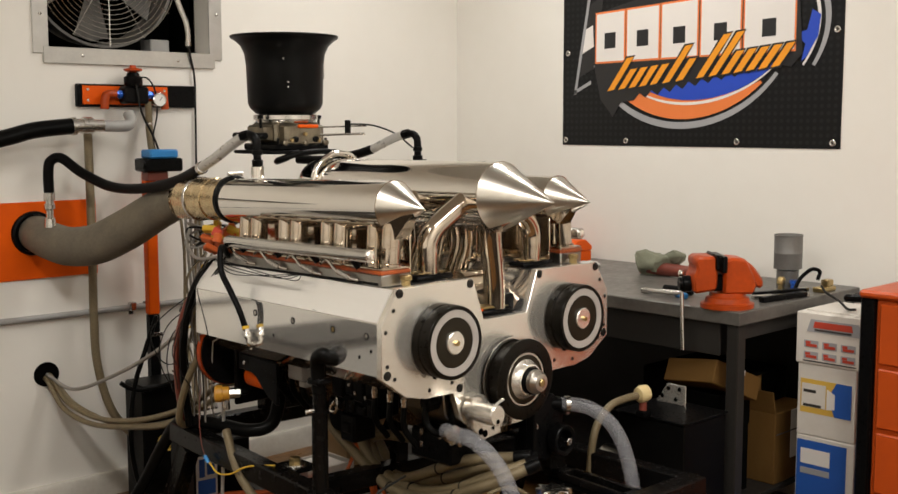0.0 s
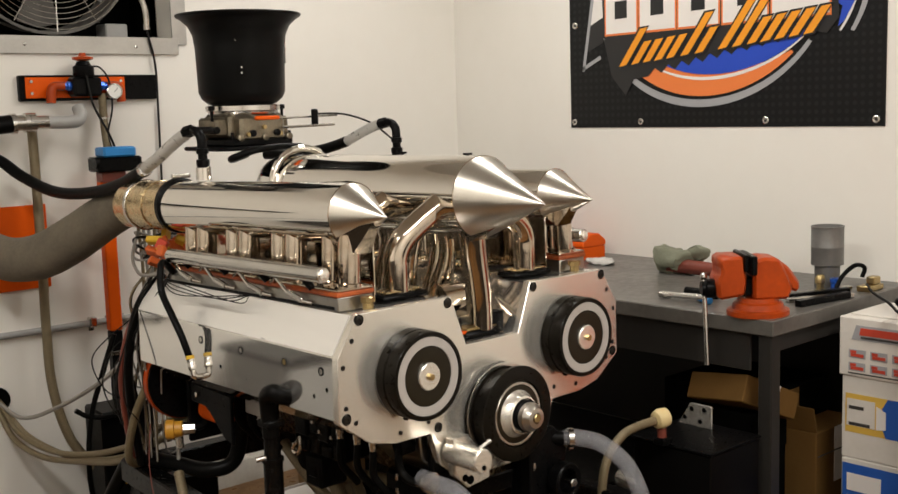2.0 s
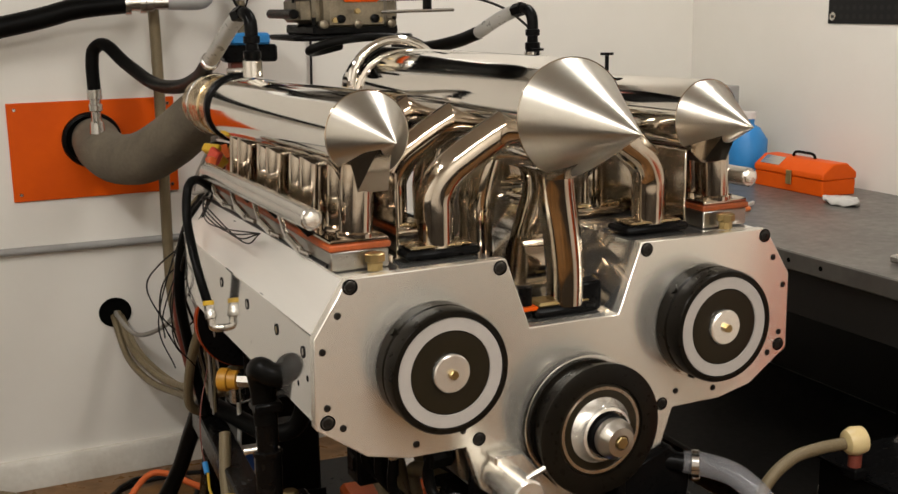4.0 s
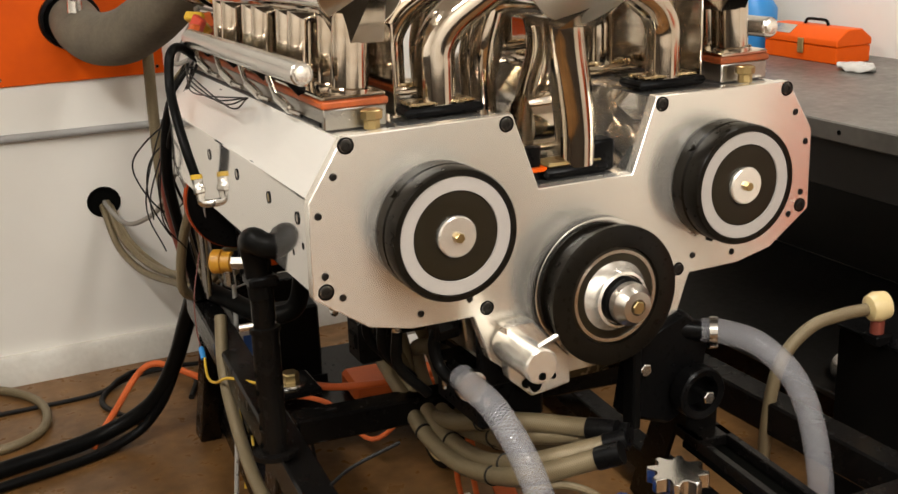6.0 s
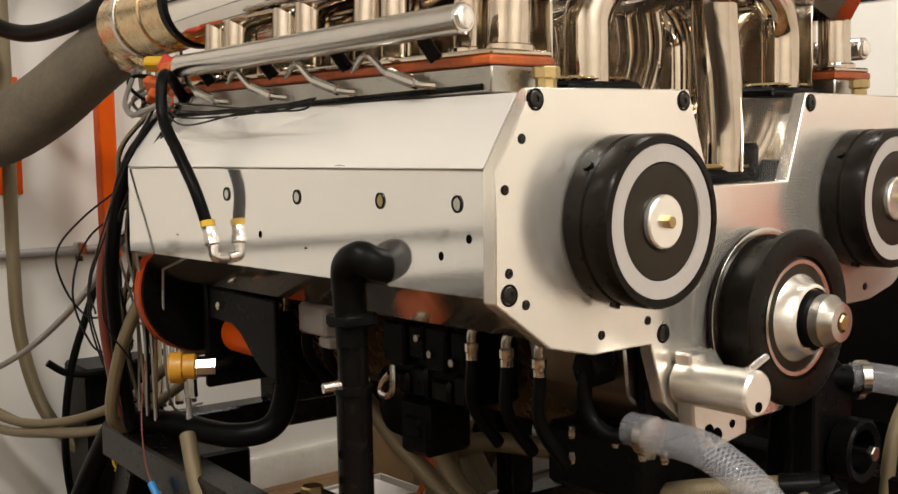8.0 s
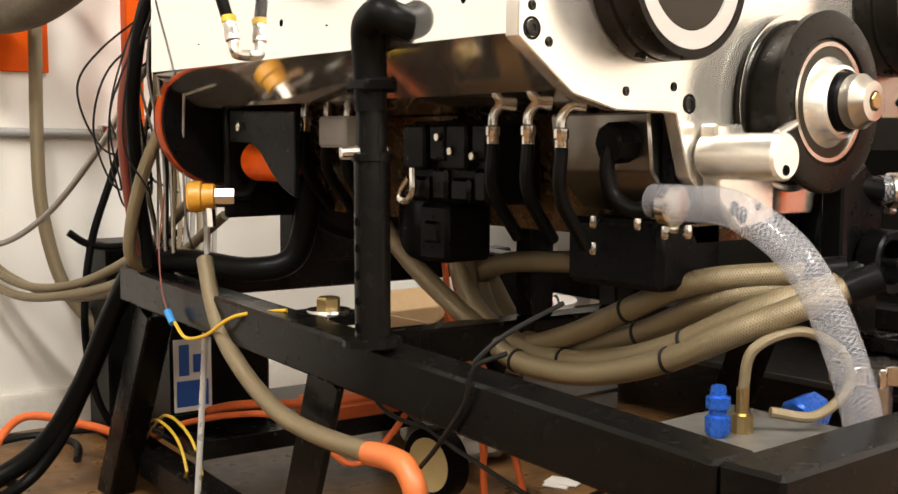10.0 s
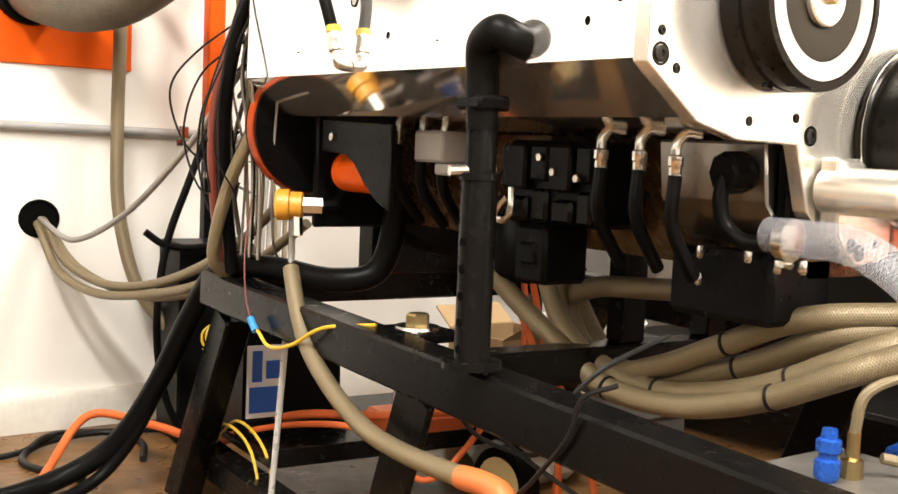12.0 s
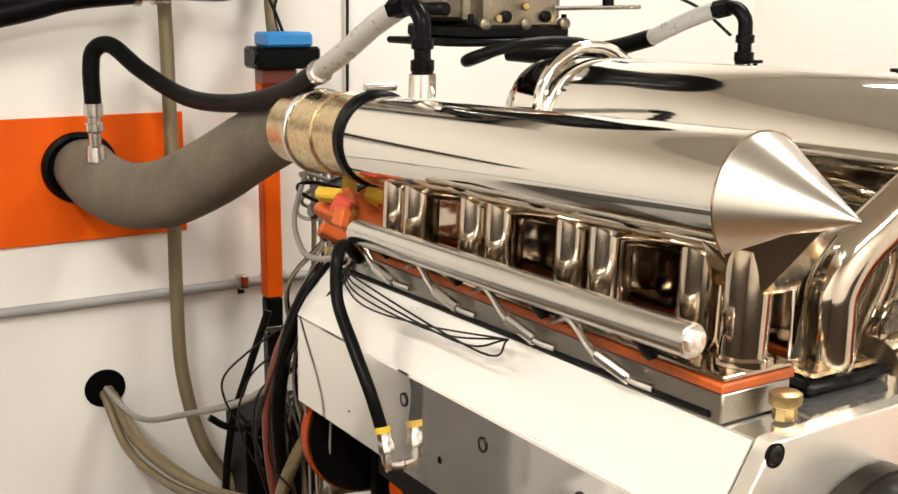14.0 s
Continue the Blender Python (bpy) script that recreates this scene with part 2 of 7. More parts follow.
for _m, _s in ((ORANGE, 0.18), (RED, 0.25), (REDM, 0.25), (CORD, 0.25), (RUBBER, 0.07), (BELT, 0.10), (BLACK, 0.08), (FRAME, 0.14), (SCOOP, 0.12), (HUBDARK, 0.25), (SHADE, 0.0), (GREY_DK, 0.2), (WIREK, 0.2), (CARD, 0.08), (FLOOR, 0.3)):
    _m.node_tree.nodes["Principled BSDF"].inputs["Specular IOR Level"].default_value = _s

# the banner's cloth: a dark printed weave of small round pits
BANNER = material("black_pitted_vinyl", (0.009, 0.009, 0.0095), 0.42, 0, (0.012, 0.012, 0.0125), 4, 0.5)
BANNER.node_tree.nodes["Principled BSDF"].inputs["Specular IOR Level"].default_value = 0.25
_nt = BANNER.node_tree
_vo = _nt.nodes.new("ShaderNodeTexVoronoi")
_vo.inputs["Scale"].default_value, _vo.inputs["Randomness"].default_value = 38, 0.0
_mr = _nt.nodes.new("ShaderNodeMapRange")
_mr.inputs["From Min"].default_value, _mr.inputs["From Max"].default_value = 0.25, 0.42
_mx = _nt.nodes.new("ShaderNodeMix")
_mx.data_type = "RGBA"
_mx.inputs["A"].default_value, _mx.inputs["B"].default_value = (0.013, 0.013, 0.0135, 1), (0.005, 0.005, 0.0055, 1)
_nt.links.new(_nt.nodes["Texture Coordinate"].outputs["Object"], _vo.inputs["Vector"])
_nt.links.new(_vo.outputs["Distance"], _mr.inputs["Value"])
_nt.links.new(_mr.outputs[0], _mx.inputs["Factor"])
_nt.links.new(_mx.outputs["Result"], _nt.nodes["Principled BSDF"].inputs["Base Color"])

# ---- mesh helpers ----


class Shape:
    """Vertices, faces and (round, along) coordinates, gathered piece by piece into one mesh."""

    def __init__(self):
        self.v, self.f, self.uv = [], [], []

    def add(self, verts, faces, uvs=None):
        k = len(self.v)
        self.v += [tuple(p) for p in verts]
        for i, fc in enumerate(faces):
            self.f.append([k + j for j in fc])
            self.uv.append(uvs[i] if uvs else [(0, 0)] * len(fc))
        return self

    def box(self, x0, x1, y0, y1, z0, z1, bevel=0.0, m=None):
        bm = bmesh.new()
        bmesh.ops.create_cube(bm, size=1)
        for p in bm.verts:
            p.co = ((x0 + x1) / 2 + p.co.x * (x1 - x0), (y0 + y1) / 2 + p.co.y * (y1 - y0), (z0 + z1) / 2 + p.co.z * (z1 - z0))
        return self.take(bm, bevel, m)

    def take(self, bm, bevel=0.0, m=None):
        if bevel:
            bmesh.ops.bevel(bm, geom=list(bm.edges), offset=bevel, segments=1, affect="EDGES", clamp_overlap=True)
        if m is not None:
            bmesh.ops.transform(bm, matrix=m, verts=bm.verts)
        bm.verts.index_update()
        self.add([p.co for p in bm.verts], [[p.index for p in fc.verts] for fc in bm.faces])
        bm.free()
        return self

    def prism(self, outline, depth0, depth1, plane="xz", bevel=0.0, m=None):
        """An outline (counter-clockwise or not) drawn out between two depths along the axis that the plane lacks."""
        put = {"xz": lambda a, b, d: (a, d, b), "xy": lambda a, b, d: (a, b, d), "yz": lambda a, b, d: (d, a, b)}[plane]
        bm = bmesh.new()
        a = [bm.verts.new(put(p, q, depth0)) for p, q in outline]
        b = [bm.verts.new(put(p, q, depth1)) for p, q in outline]
        bm.faces.new(a)
        bm.faces.new(b[::-1])
        for i in range(len(a)):
            j = (i + 1) % len(a)
            bm.faces.new((a[j], a[i], b[i], b[j]))
        bmesh.ops.recalc_face_normals(bm, faces=bm.faces)
        return self.take(bm, bevel, m)

    def lathe(self, profile, origin, way, seg=32, caps=True):
        """A profile of (distance along, radius) turned about the axis from origin along way."""
        w = Vector(way).normalized()
        s = w.orthogonal().normalized()
        t = w.cross(s)
        o = Vector(origin)
        verts, faces = [], []
        for d, r in profile:
            r = max(r, 1e-5)
            for i in range(seg):
                a = 2 * math.pi * i / seg
                verts.append(o + w * d + (s * math.cos(a) + t * math.sin(a)) * r)
        for k in range(len(profile) - 1):
            for i in range(seg):
                j = (i + 1) % seg
                faces.append((k * seg + i, k * seg + j, (k + 1) * seg + j, (k + 1) * seg + i))
        if caps:
            faces.append(tuple(range(seg))[::-1])
            faces.append(tuple((len(profile) - 1) * seg + i for i in range(seg)))
        return self.add(verts, faces)

    def rod(self, a, b, r, seg=16, r2=None, chamfer=0.0):
        a, b = Vector(a), Vector(b)
        d = (b - a).length
        r2 = r if r2 is None else r2
        prof = [(0, r), (d, r2)] if not chamfer else [(0, r - chamfer), (chamfer, r), (d - chamfer, r2), (d, r2 - chamfer)]
        return self.lathe(prof, a, b - a, seg)

    def sweep(self, points, r, seg=12, steps=8, radii=None):
        """A round tube along a smooth line through the points."""
        pts = [Vector(p) for p in points]
        line, rad = [], []
        ext = [pts[0] * 2 - pts[1], *pts, pts[-1] * 2 - pts[-2]]
        rr = radii or [r] * len(pts)
        for i in range(len(pts) - 1):
            p0, p1, p2, p3 = ext[i:i + 4]
            for k in range(steps):
                u = k / steps
                line.append(0.5 * ((2 * p1) + (p2 - p0) * u + (2 * p0 - 5 * p1 + 4 * p2 - p3) * u * u + (3 * p1 - p0 - 3 * p2 + p3) * u ** 3))
                rad.append(rr[i] * (1 - u) + rr[i + 1] * u)
        line.append(pts[-1])
        rad.append(rr[-1])
        tang = [(line[min(i + 1, len(line) - 1)] - line[max(i - 1, 0)]).normalized() for i in range(len(line))]
        side = tang[0].orthogonal().normalized()
        verts, faces, uvs, run = [], [], [], [0.0]
        for i, p in enumerate(line):
            if i:
                run.append(run[-1] + (p - line[i - 1]).length)
                side = (side - tang[i] * side.dot(tang[i])).normalized()
            up = tang[i].cross(side)
            for k in range(seg):
                a = 2 * math.pi * k / seg
                verts.append(p + (side * math.cos(a) + up * math.sin(a)) * rad[i])
        for i in range(len(line) - 1):
            for k in range(seg):
                j = (k + 1) % seg
                faces.append((i * seg + k, i * seg + j, (i + 1) * seg + j, (i + 1) * seg + k))
                u0, u1 = k / seg, (k + 1) / seg
                uvs.append([(u0, run[i]), (u1, run[i]), (u1, run[i + 1]), (u0, run[i + 1])])
        faces.append(tuple(range(seg))[::-1])
        faces.append(tuple((len(line) - 1) * seg + k for k in range(seg)))
        uvs += [[(0, 0)] * seg, [(0, 0)] * seg]
        return self.add(verts, faces, uvs)

    def ball(self, c, r, stretch=(1, 1, 1), seg=16):
        verts, faces = [], []
        rings = seg // 2
        for i in range(rings + 1):
            a = math.pi * i / rings
            for k in range(seg):
                b = 2 * math.pi * k / seg
                s = max(math.sin(a), 1e-4)
                verts.append((c[0] + r * stretch[0] * s * math.cos(b), c[1] + r * stretch[1] * s * math.sin(b), c[2] + r * stretch[2] * math.cos(a)))
        for i in range(rings):
            for k in range(seg):
                j = (k + 1) % seg
                faces.append((i * seg + k, (i + 1) * seg + k, (i + 1) * seg + j, i * seg + j))
        return self.add(verts, faces)

    def moved(self, m):
        self.v = [tuple(m @ Vector(p)) for p in self.v]
        return self

    def mesh(self, name, mat, angle=35):
        me = bpy.data.meshes.new(name)
        me.from_pydata([LAY(p) for p in self.v] if LAY else self.v, [], self.f)
        layer = me.uv_layers.new(name="run")
        layer.data.foreach_set("uv", [c for fc in self.uv for p in fc for c in p])
        me.materials.append(mat)
        me.shade_smooth()
        me.set_sharp_from_angle(angle=radians(angle))
        me.validate()
        return me


# Each part of the place is drawn on its own ruler; LAY turns a drawn point into the room's metres.
LAY = None


def on_engine(p):
    """The engine's own ruler runs short along its length and above its collectors."""
    x, y, z = p
    return (x, y if y < 0.05 else 0.05 + 0.88 * (y - 0.05), z if z < 1.25 else 1.25 + 0.92 * (z - 1.25))


def on_carb(p):
    x, y, z = p
    return (x, y - 0.117, 1.25 + 0.92 * (z - 1.25))


def in_back(p):
    """The back of the room, turned five degrees to the drawing."""
    x, y, z = p
    return (0.9962 * x + 0.0872 * y, 1.012 * (0.9962 * y - 0.0872 * x) + 0.004, z if z < 0.5 else 0.5 + 0.971 * (z - 0.5))


def between(p):
    """What runs from the engine to the wall goes over from one ruler to the other."""
    f = min(1.0, max(0.0, (p[1] - 0.9) / 0.7))
    f = f * f * (3 - 2 * f)
    return tuple(a + (b - a) * f for a, b in zip(on_engine(p), in_back(p)))


def on_bench(p):
    x, y, z = p
    return (x, -0.115 + 0.915 * (y + 0.105), z if z < 0.4 else 0.4 + 0.955 * (z - 0.4))


def thing(name, base, label, category, group="", kind=""):
    """An Empty at the thing's base, to hold its parts."""
    ob = new(name)
    ob.empty_display_size = 0.05
    ob.location = LAY(base) if LAY else base
    return tagged(ob, label, category, group, kind)


def part(name, shape, mat, parent, label="", angle=35):
    """One mesh under a thing or a part; the shape is given in the room's own metres."""
    ob = new(name, shape.mesh(name, mat, angle))
    ob.parent = parent
    ob.matrix_parent_inverse = Matrix.Translation(-Vector(parent.location))
    return tagged(ob, label)


def single(name, shape, mat, label, category, group="", kind=""):
    """A thing of one mesh."""
    return tagged(new(name, shape.mesh(name, mat)), label, category, group, kind)


def S():
    return Shape()

# ---- the room ----
# WN: the fan wall's own frame: x along the wall, y into it, z up
WN = pose(-0.34, 1.925, 0.0145) @ Matrix.Diagonal((1.025, 1, 0.971, 1))
FX0, FX1, FZ0, FZ1 = -0.035, 0.60, 1.69, 2.32          # fan opening, along and up the fan wall
EAST = 1.63

tagged(single("floor", S().box(-2.8, 1.75, -3.0, 2.2, -0.1, 0.0), FLOOR, "oil-stained brown concrete shop floor", "floor", kind="structure"))
wn = S()
wn.box(-2.35, FX0, 0, 0.14, -0.05, 2.82).box(FX1, 2.052, 0, 0.14, -0.05, 2.82)
wn.box(FX0, FX1, 0, 0.14, -0.05, FZ0).box(FX0, FX1, 0, 0.14, FZ1, 2.82)
single("wall_north", wn.moved(WN), WALL, "cream painted wall with a fan opening", "wall", kind="structure")
single("wall_east", S().box(EAST, EAST + 0.14, -2.94, 1.924, 0, 2.75), WALL, "cream painted wall behind the workbench", "wall", kind="structure")
single("wall_south", S().box(-2.74, EAST, -2.94, -2.8, 0, 2.75), WALL, "plain cream painted wall", "wall", kind="structure")
single("wall_west", S().box(-2.74, -2.6, -2.8, 1.924, 0, 2.75), WALL, "plain cream painted wall", "wall", kind="structure")
# dark bands added to the two unseen walls, to cut bounced light low down
single("trim_fill_cut_south", S().box(-2.596, EAST - 0.002, -2.7998, -2.795, 0.001, 0.62), FILL_CUT, "dark band added low on an unseen wall to cut fill light", "trim", kind="structure")
single("trim_fill_cut_west", S().box(-2.5998, -2.595, -2.795, 1.89, 0.001, 0.95), FILL_CUT, "dark band added low on an unseen wall to cut fill light", "trim", kind="structure")
single("ceiling", S().box(-2.8, 1.7, -2.95, 2.2, 2.75, 2.85), CEIL, "flat white painted ceiling", "ceiling", kind="structure")
single("baseboard", S().prism([(0, -0.02), (-0.03, -0.02), (-0.03, 0.062), (-0.022, 0.074), (0, 0.074)], -2.2, 1.90, "yz").moved(WN), CURB,
       "scuffed white curb along the wall", "baseboard", kind="structure")

# fan in the wall
fan = thing("wall_fan", WN @ Vector((0.28, 0, FZ0)), "dusty exhaust fan behind a wire guard in a galvanised wall frame", "fan")
FW = 0.055
for nm, a in (("frame_sill", (FX0 - 0.02, FX1 + 0.02, -0.012, 0, FZ0 - FW, FZ0 + 0.004)), ("frame_head", (FX0, FX1, -0.012, 0, FZ1, FZ1 + FW)),
              ("frame_side", (FX0 - FW, FX0, -0.008, 0, FZ0 - 0.02, FZ1 + FW)), ("frame_side", (FX1, FX1 + FW, -0.008, 0, FZ0 - 0.02, FZ1 + FW))):
    part(nm, S().box(*a, 0.001).moved(WN), GALV, fan)
for sx, sz in ((FX0 + 0.12, FZ0 - 0.025), (FX1 - 0.14, FZ0 - 0.03), (FX0 - 0.028, FZ0 + 0.12), (FX1 + 0.03, FZ0 + 0.16)):
    part("screw", S().lathe([(0, 0.006), (0.003, 0.005), (0.004, 0.002)], (sx, -0.012, sz), (0, -1, 0), 10).moved(WN), STEEL, fan)
# near-black box added behind the fan, for the shade inside the opening
part("shade_backing", S().box(FX0, FX1, 0.30, 0.32, FZ0, FZ1).box(FX0 - 0.01, FX0, 0.1, 0.31, FZ0, FZ1).box(FX1, FX1 + 0.01, 0.1, 0.31, FZ0, FZ1)
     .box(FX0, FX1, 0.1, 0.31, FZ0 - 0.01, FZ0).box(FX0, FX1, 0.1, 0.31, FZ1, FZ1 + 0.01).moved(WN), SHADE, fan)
FC = (0.225, 1.99)
part("venturi", S().lathe([(0, 0.285), (0.0, 0.275), (0.12, 0.262), (0.12, 0.272)], (FC[0], 0.10, FC[1]), (0, 1, 0), 40, False).moved(WN), DUSTY, fan)
for i in range(5):
    a = i * 72 + 20
    bl = S()
    bl.add([(0.05, -0.02, -0.02), (0.24, -0.05, -0.09), (0.255, 0.0, 0.0), (0.23, 0.045, 0.09), (0.05, 0.02, 0.03),
            (0.05, -0.016, -0.02), (0.24, -0.046, -0.09), (0.255, 0.004, 0.0), (0.23, 0.049, 0.09), (0.05, 0.024, 0.03)],
           [(0, 1, 2, 3, 4), (9, 8, 7, 6, 5), (0, 5, 6, 1), (1, 6, 7, 2), (2, 7, 8, 3), (3, 8, 9, 4), (4, 9, 5, 0)])
    bl.moved(pose(FC[0], 0.19, FC[1], 0, a, 0)).moved(WN)
    part("blade", bl, DUSTY, fan, "pale dusty fan blade")
part("hub", S().lathe([(0, 0.05), (0.01, 0.06), (0.1, 0.06)], (FC[0], 0.13, FC[1]), (0, 1, 0), 24).moved(WN), BLACK, fan)
for k in range(1, 16):
    r = 0.018 * k
    part("guard_ring", S().sweep([(FC[0] + r * math.cos(i * math.pi / 12), 0.055, FC[1] + r * math.sin(i * math.pi / 12)) for i in range(25)], 0.0012, 5, 2).moved(WN), STEEL, fan)
for i in range(6):
    a = i * math.pi / 6
    part("guard_spoke", S().rod((FC[0] - 0.28 * math.cos(a), 0.058, FC[1] - 0.28 * math.sin(a)), (FC[0] + 0.28 * math.cos(a), 0.058, FC[1] + 0.28 * math.sin(a)), 0.002, 6).moved(WN), STEEL, fan)
part("motor_box", S().box(0.42, 0.50, 0.12, 0.2, FZ0 + 0.01, FZ0 + 0.06, 0.004).moved(WN), PVC, fan)
single("flexible_conduit", S().sweep([(0.42, 0.02, 2.32), (0.455, -0.005, 1.95), (0.495, -0.02, 1.80), (0.50, -0.02, 1.72)], 0.010, 10).moved(WN), STEEL,
       "bare flexible metal conduit dropping past the fan", "conduit")
single("hanging_cable", S().sweep([(0.50, -0.02, 1.72), (0.525, -0.016, 1.60), (0.528, -0.012, 1.45), (0.525, -0.012, 1.2), (0.52, -0.015, 1.02)], 0.004, 8).moved(WN), WIREK,
       "thin black cable hanging on the wall below the fan", "cable")

# conduit along the wall, with straps
cond = thing("wall_conduit", WN @ Vector((-0.3, -0.02, 0.71)), "grey metal conduit strapped along the wall", "conduit")
part("tube", S().rod((-2.1, -0.014, 0.725), (0.95, -0.014, 0.70), 0.0115, 14).moved(WN), PVC, cond)
for u in (-1.55, -0.66, 0.24):
    z = 0.715 - (u + 0.5) * 0.0065
    part("strap", S().box(u - 0.012, u + 0.012, -0.029, 0.0, z - 0.018, z + 0.016, 0.003).box(u - 0.009, u + 0.009, -0.006, 0, z - 0.034, z - 0.014, 0.001).moved(WN), STEEL, cond)
    part("coupling", S().rod((u + 0.05, -0.014, z), (u + 0.11, -0.014, z), 0.0145, 14).moved(WN), PVC, cond)

# orange plate with the exhaust thimble
plate = thing("wall_plate", WN @ Vector((-0.1, 0, 0.85)), "orange painted steel plate screwed to the wall round the exhaust pipe", "plate")
EXH = (-0.115, 1.020)
part("sheet", S().box(-0.33, 0.115, -0.008, 0, 0.852, 1.134, 0.0015).moved(WN), ORANGE, plate)
part("thimble", S().lathe([(0, 0.077), (0.004, 0.081), (0.012, 0.079), (0.014, 0.070), (0.002, 0.068)], (EXH[0], -0.008, EXH[1]), (0, -1, 0), 32).moved(WN), BLACK, plate)
part("thimble_inside", S().lathe([(0, 0.071), (0.002, 0.071)], (EXH[0], -0.0085, EXH[1]), (0, -1, 0), 32).moved(WN), SHADE, plate)
for u, z in ((-0.31, 1.115), (0.097, 1.115), (0.097, 0.872), (-0.31, 0.872)):
    part("screw", S().lathe([(0, 0.006), (0.003, 0.004)], (u, -0.008, z), (0, -1, 0), 10).moved(WN), STEEL, plate)

# cable hole in the wall
HOLE = (-0.088, 0.492)
hs = thing("wall_grommet", WN @ Vector((HOLE[0], 0, HOLE[1])), "rough black-edged cable hole in the white wall", "hole")
rim = S()
rim.lathe([(0, 0.046), (0.004, 0.045), (0.005, 0.040), (0.0015, 0.039)], (HOLE[0], 0, HOLE[1]), (0, -1, 0), 20)
part("rim", rim.moved(WN), SHADE, hs)
part("opening", S().lathe([(0, 0.041), (0.0022, 0.040)], (HOLE[0], 0, HOLE[1]), (0, -1, 0), 20).moved(WN), SHADE, hs)

# ---- the engine ----
CX = -0.010
LAY = on_engine
eng = thing("race_engine", (CX, 0.5, 0.48), "polished billet race engine with three torpedo-shaped collectors on a stand", "engine")


def mirror(outline):
    return [(CX + x, z) for x, z in outline] + [(CX - x, z) for x, z in outline[::-1]]


HALF = [(-0.080, 0.886), (-0.121, 0.998), (-0.371, 0.996), (-0.424, 0.914), (-0.426, 0.782), (-0.350, 0.728), (-0.285, 0.713), (-0.190, 0.712), (-0.165, 0.64), (-0.105, 0.592)]
out = [(CX + x, z) for x, z in HALF] + [(CX - x, z) for x, z in HALF[::-1]]
fp = part("front_plate", S().prism(out, 0.050, 0.072, "xz", 0.0015), ALU, eng, "machined aluminium front plate")
INSET = [(-0.084, 0.886), (-0.124, 0.993), (-0.369, 0.992), (-0.420, 0.912), (-0.422, 0.786), (-0.345, 0.733), (-0.16, 0.716)]
blk = [(CX + x, z) for x, z in INSET] + [(CX - x, z) for x, z in INSET[::-1]]
body = S().prism(blk, 0.0725, 1.0, "xz")
part("cylinder_block", body, ALU_SIDE, eng, "polished aluminium block side", 12)
for sg in (-1, 1):
    slope = S().prism([(CX + sg * 0.3725, 0.9905), (CX + sg * 0.4195, 0.9155), (CX + sg * 0.4213, 0.9167), (CX + sg * 0.3743, 0.9919)], 0.074, 0.998, "xz")
    part("slope_face", slope, SLANT, eng, "bright satin slope above the block side")


def bolt(x, z, r, y=0.050, host=None):
    """A socket bolt in a counterbore: dark ring, dished head, hex socket."""
    b = S().lathe([(-0.002, r), (0.0006, r), (0.0006, r * 0.78), (-0.001, r * 0.74)], (x, y, z), (0, -1, 0), 18)
    ob = part("bolt", b, BLACK, host or fp)
    part("bolt_head", S().lathe([(-0.002, r * 0.74), (0.0016, r * 0.72), (0.002, r * 0.66), (0.002, r * 0.34), (0.0004, r * 0.32)], (x, y, z), (0, -1, 0), 18), DARKBOLT, ob)


for x, z, r in ((-0.368, 0.984, 0.0115), (-0.131, 0.985, 0.0115), (-0.408, 0.790, 0.0115), (-0.168, 0.722, 0.011)):
    bolt(CX + x, z, r)
    bolt(CX - x, z, r)
for x, z in ((-0.388, 0.945), (-0.412, 0.895), (-0.408, 0.812), (-0.385, 0.778), (-0.272, 0.733), (-0.195, 0.740)):
    bolt(CX + x, z, 0.0052)
    bolt(CX - x, z, 0.0052)


def hexbolt(shape, o, way, r, h):
    return shape.lathe([(0, r), (h * 0.85, r), (h, r * 0.85)], o, way, 6)


def cam_pulley(x, z):
    p = part("cam_pulley", S().lathe([(-0.012, 0.086), (-0.009, 0.0925), (0.012, 0.0925), (0.014, 0.0895), (0.017, 0.0895), (0.019, 0.0925), (0.044, 0.0925), (0.048, 0.0905), (0.0485, 0.083), (0.044, 0.082)],
                                     (x, 0.0375, z), (0, -1, 0), 56), BELT, eng, "black toothed cam pulley with a white timing ring")
    part("timing_ring", S().lathe([(0.042, 0.082), (0.0465, 0.0815), (0.0465, 0.063), (0.043, 0.0625)], (x, 0.0375, z), (0, -1, 0), 56), RING, p, "dull white painted ring")
    part("wheel_face", S().lathe([(0.041, 0.0624), (0.0445, 0.061), (0.0455, 0.044), (0.0440, 0.030)], (x, 0.0375, z), (0, -1, 0), 48), HUBDARK, p)
    part("hub_washer", S().lathe([(0.042, 0.029), (0.0495, 0.0285), (0.0512, 0.0265), (0.0512, 0.010)], (x, 0.0375, z), (0, -1, 0), 36), ALU, p)
    part("hub_bolt", hexbolt(S(), (x, -0.0136, z), (0, -1, 0), 0.0072, 0.008), BRASS, p)
    for a in (140, 35, 250):
        part("rim_screw", S().rod((x + 0.090 * math.cos(radians(a)), 0.03, z + 0.090 * math.sin(radians(a))), (x + 0.097 * math.cos(radians(a)), 0.03, z + 0.097 * math.sin(radians(a))), 0.006, 10), BELT, p)


cam_pulley(CX - 0.241, 0.856)
cam_pulley(CX + 0.243, 0.858)

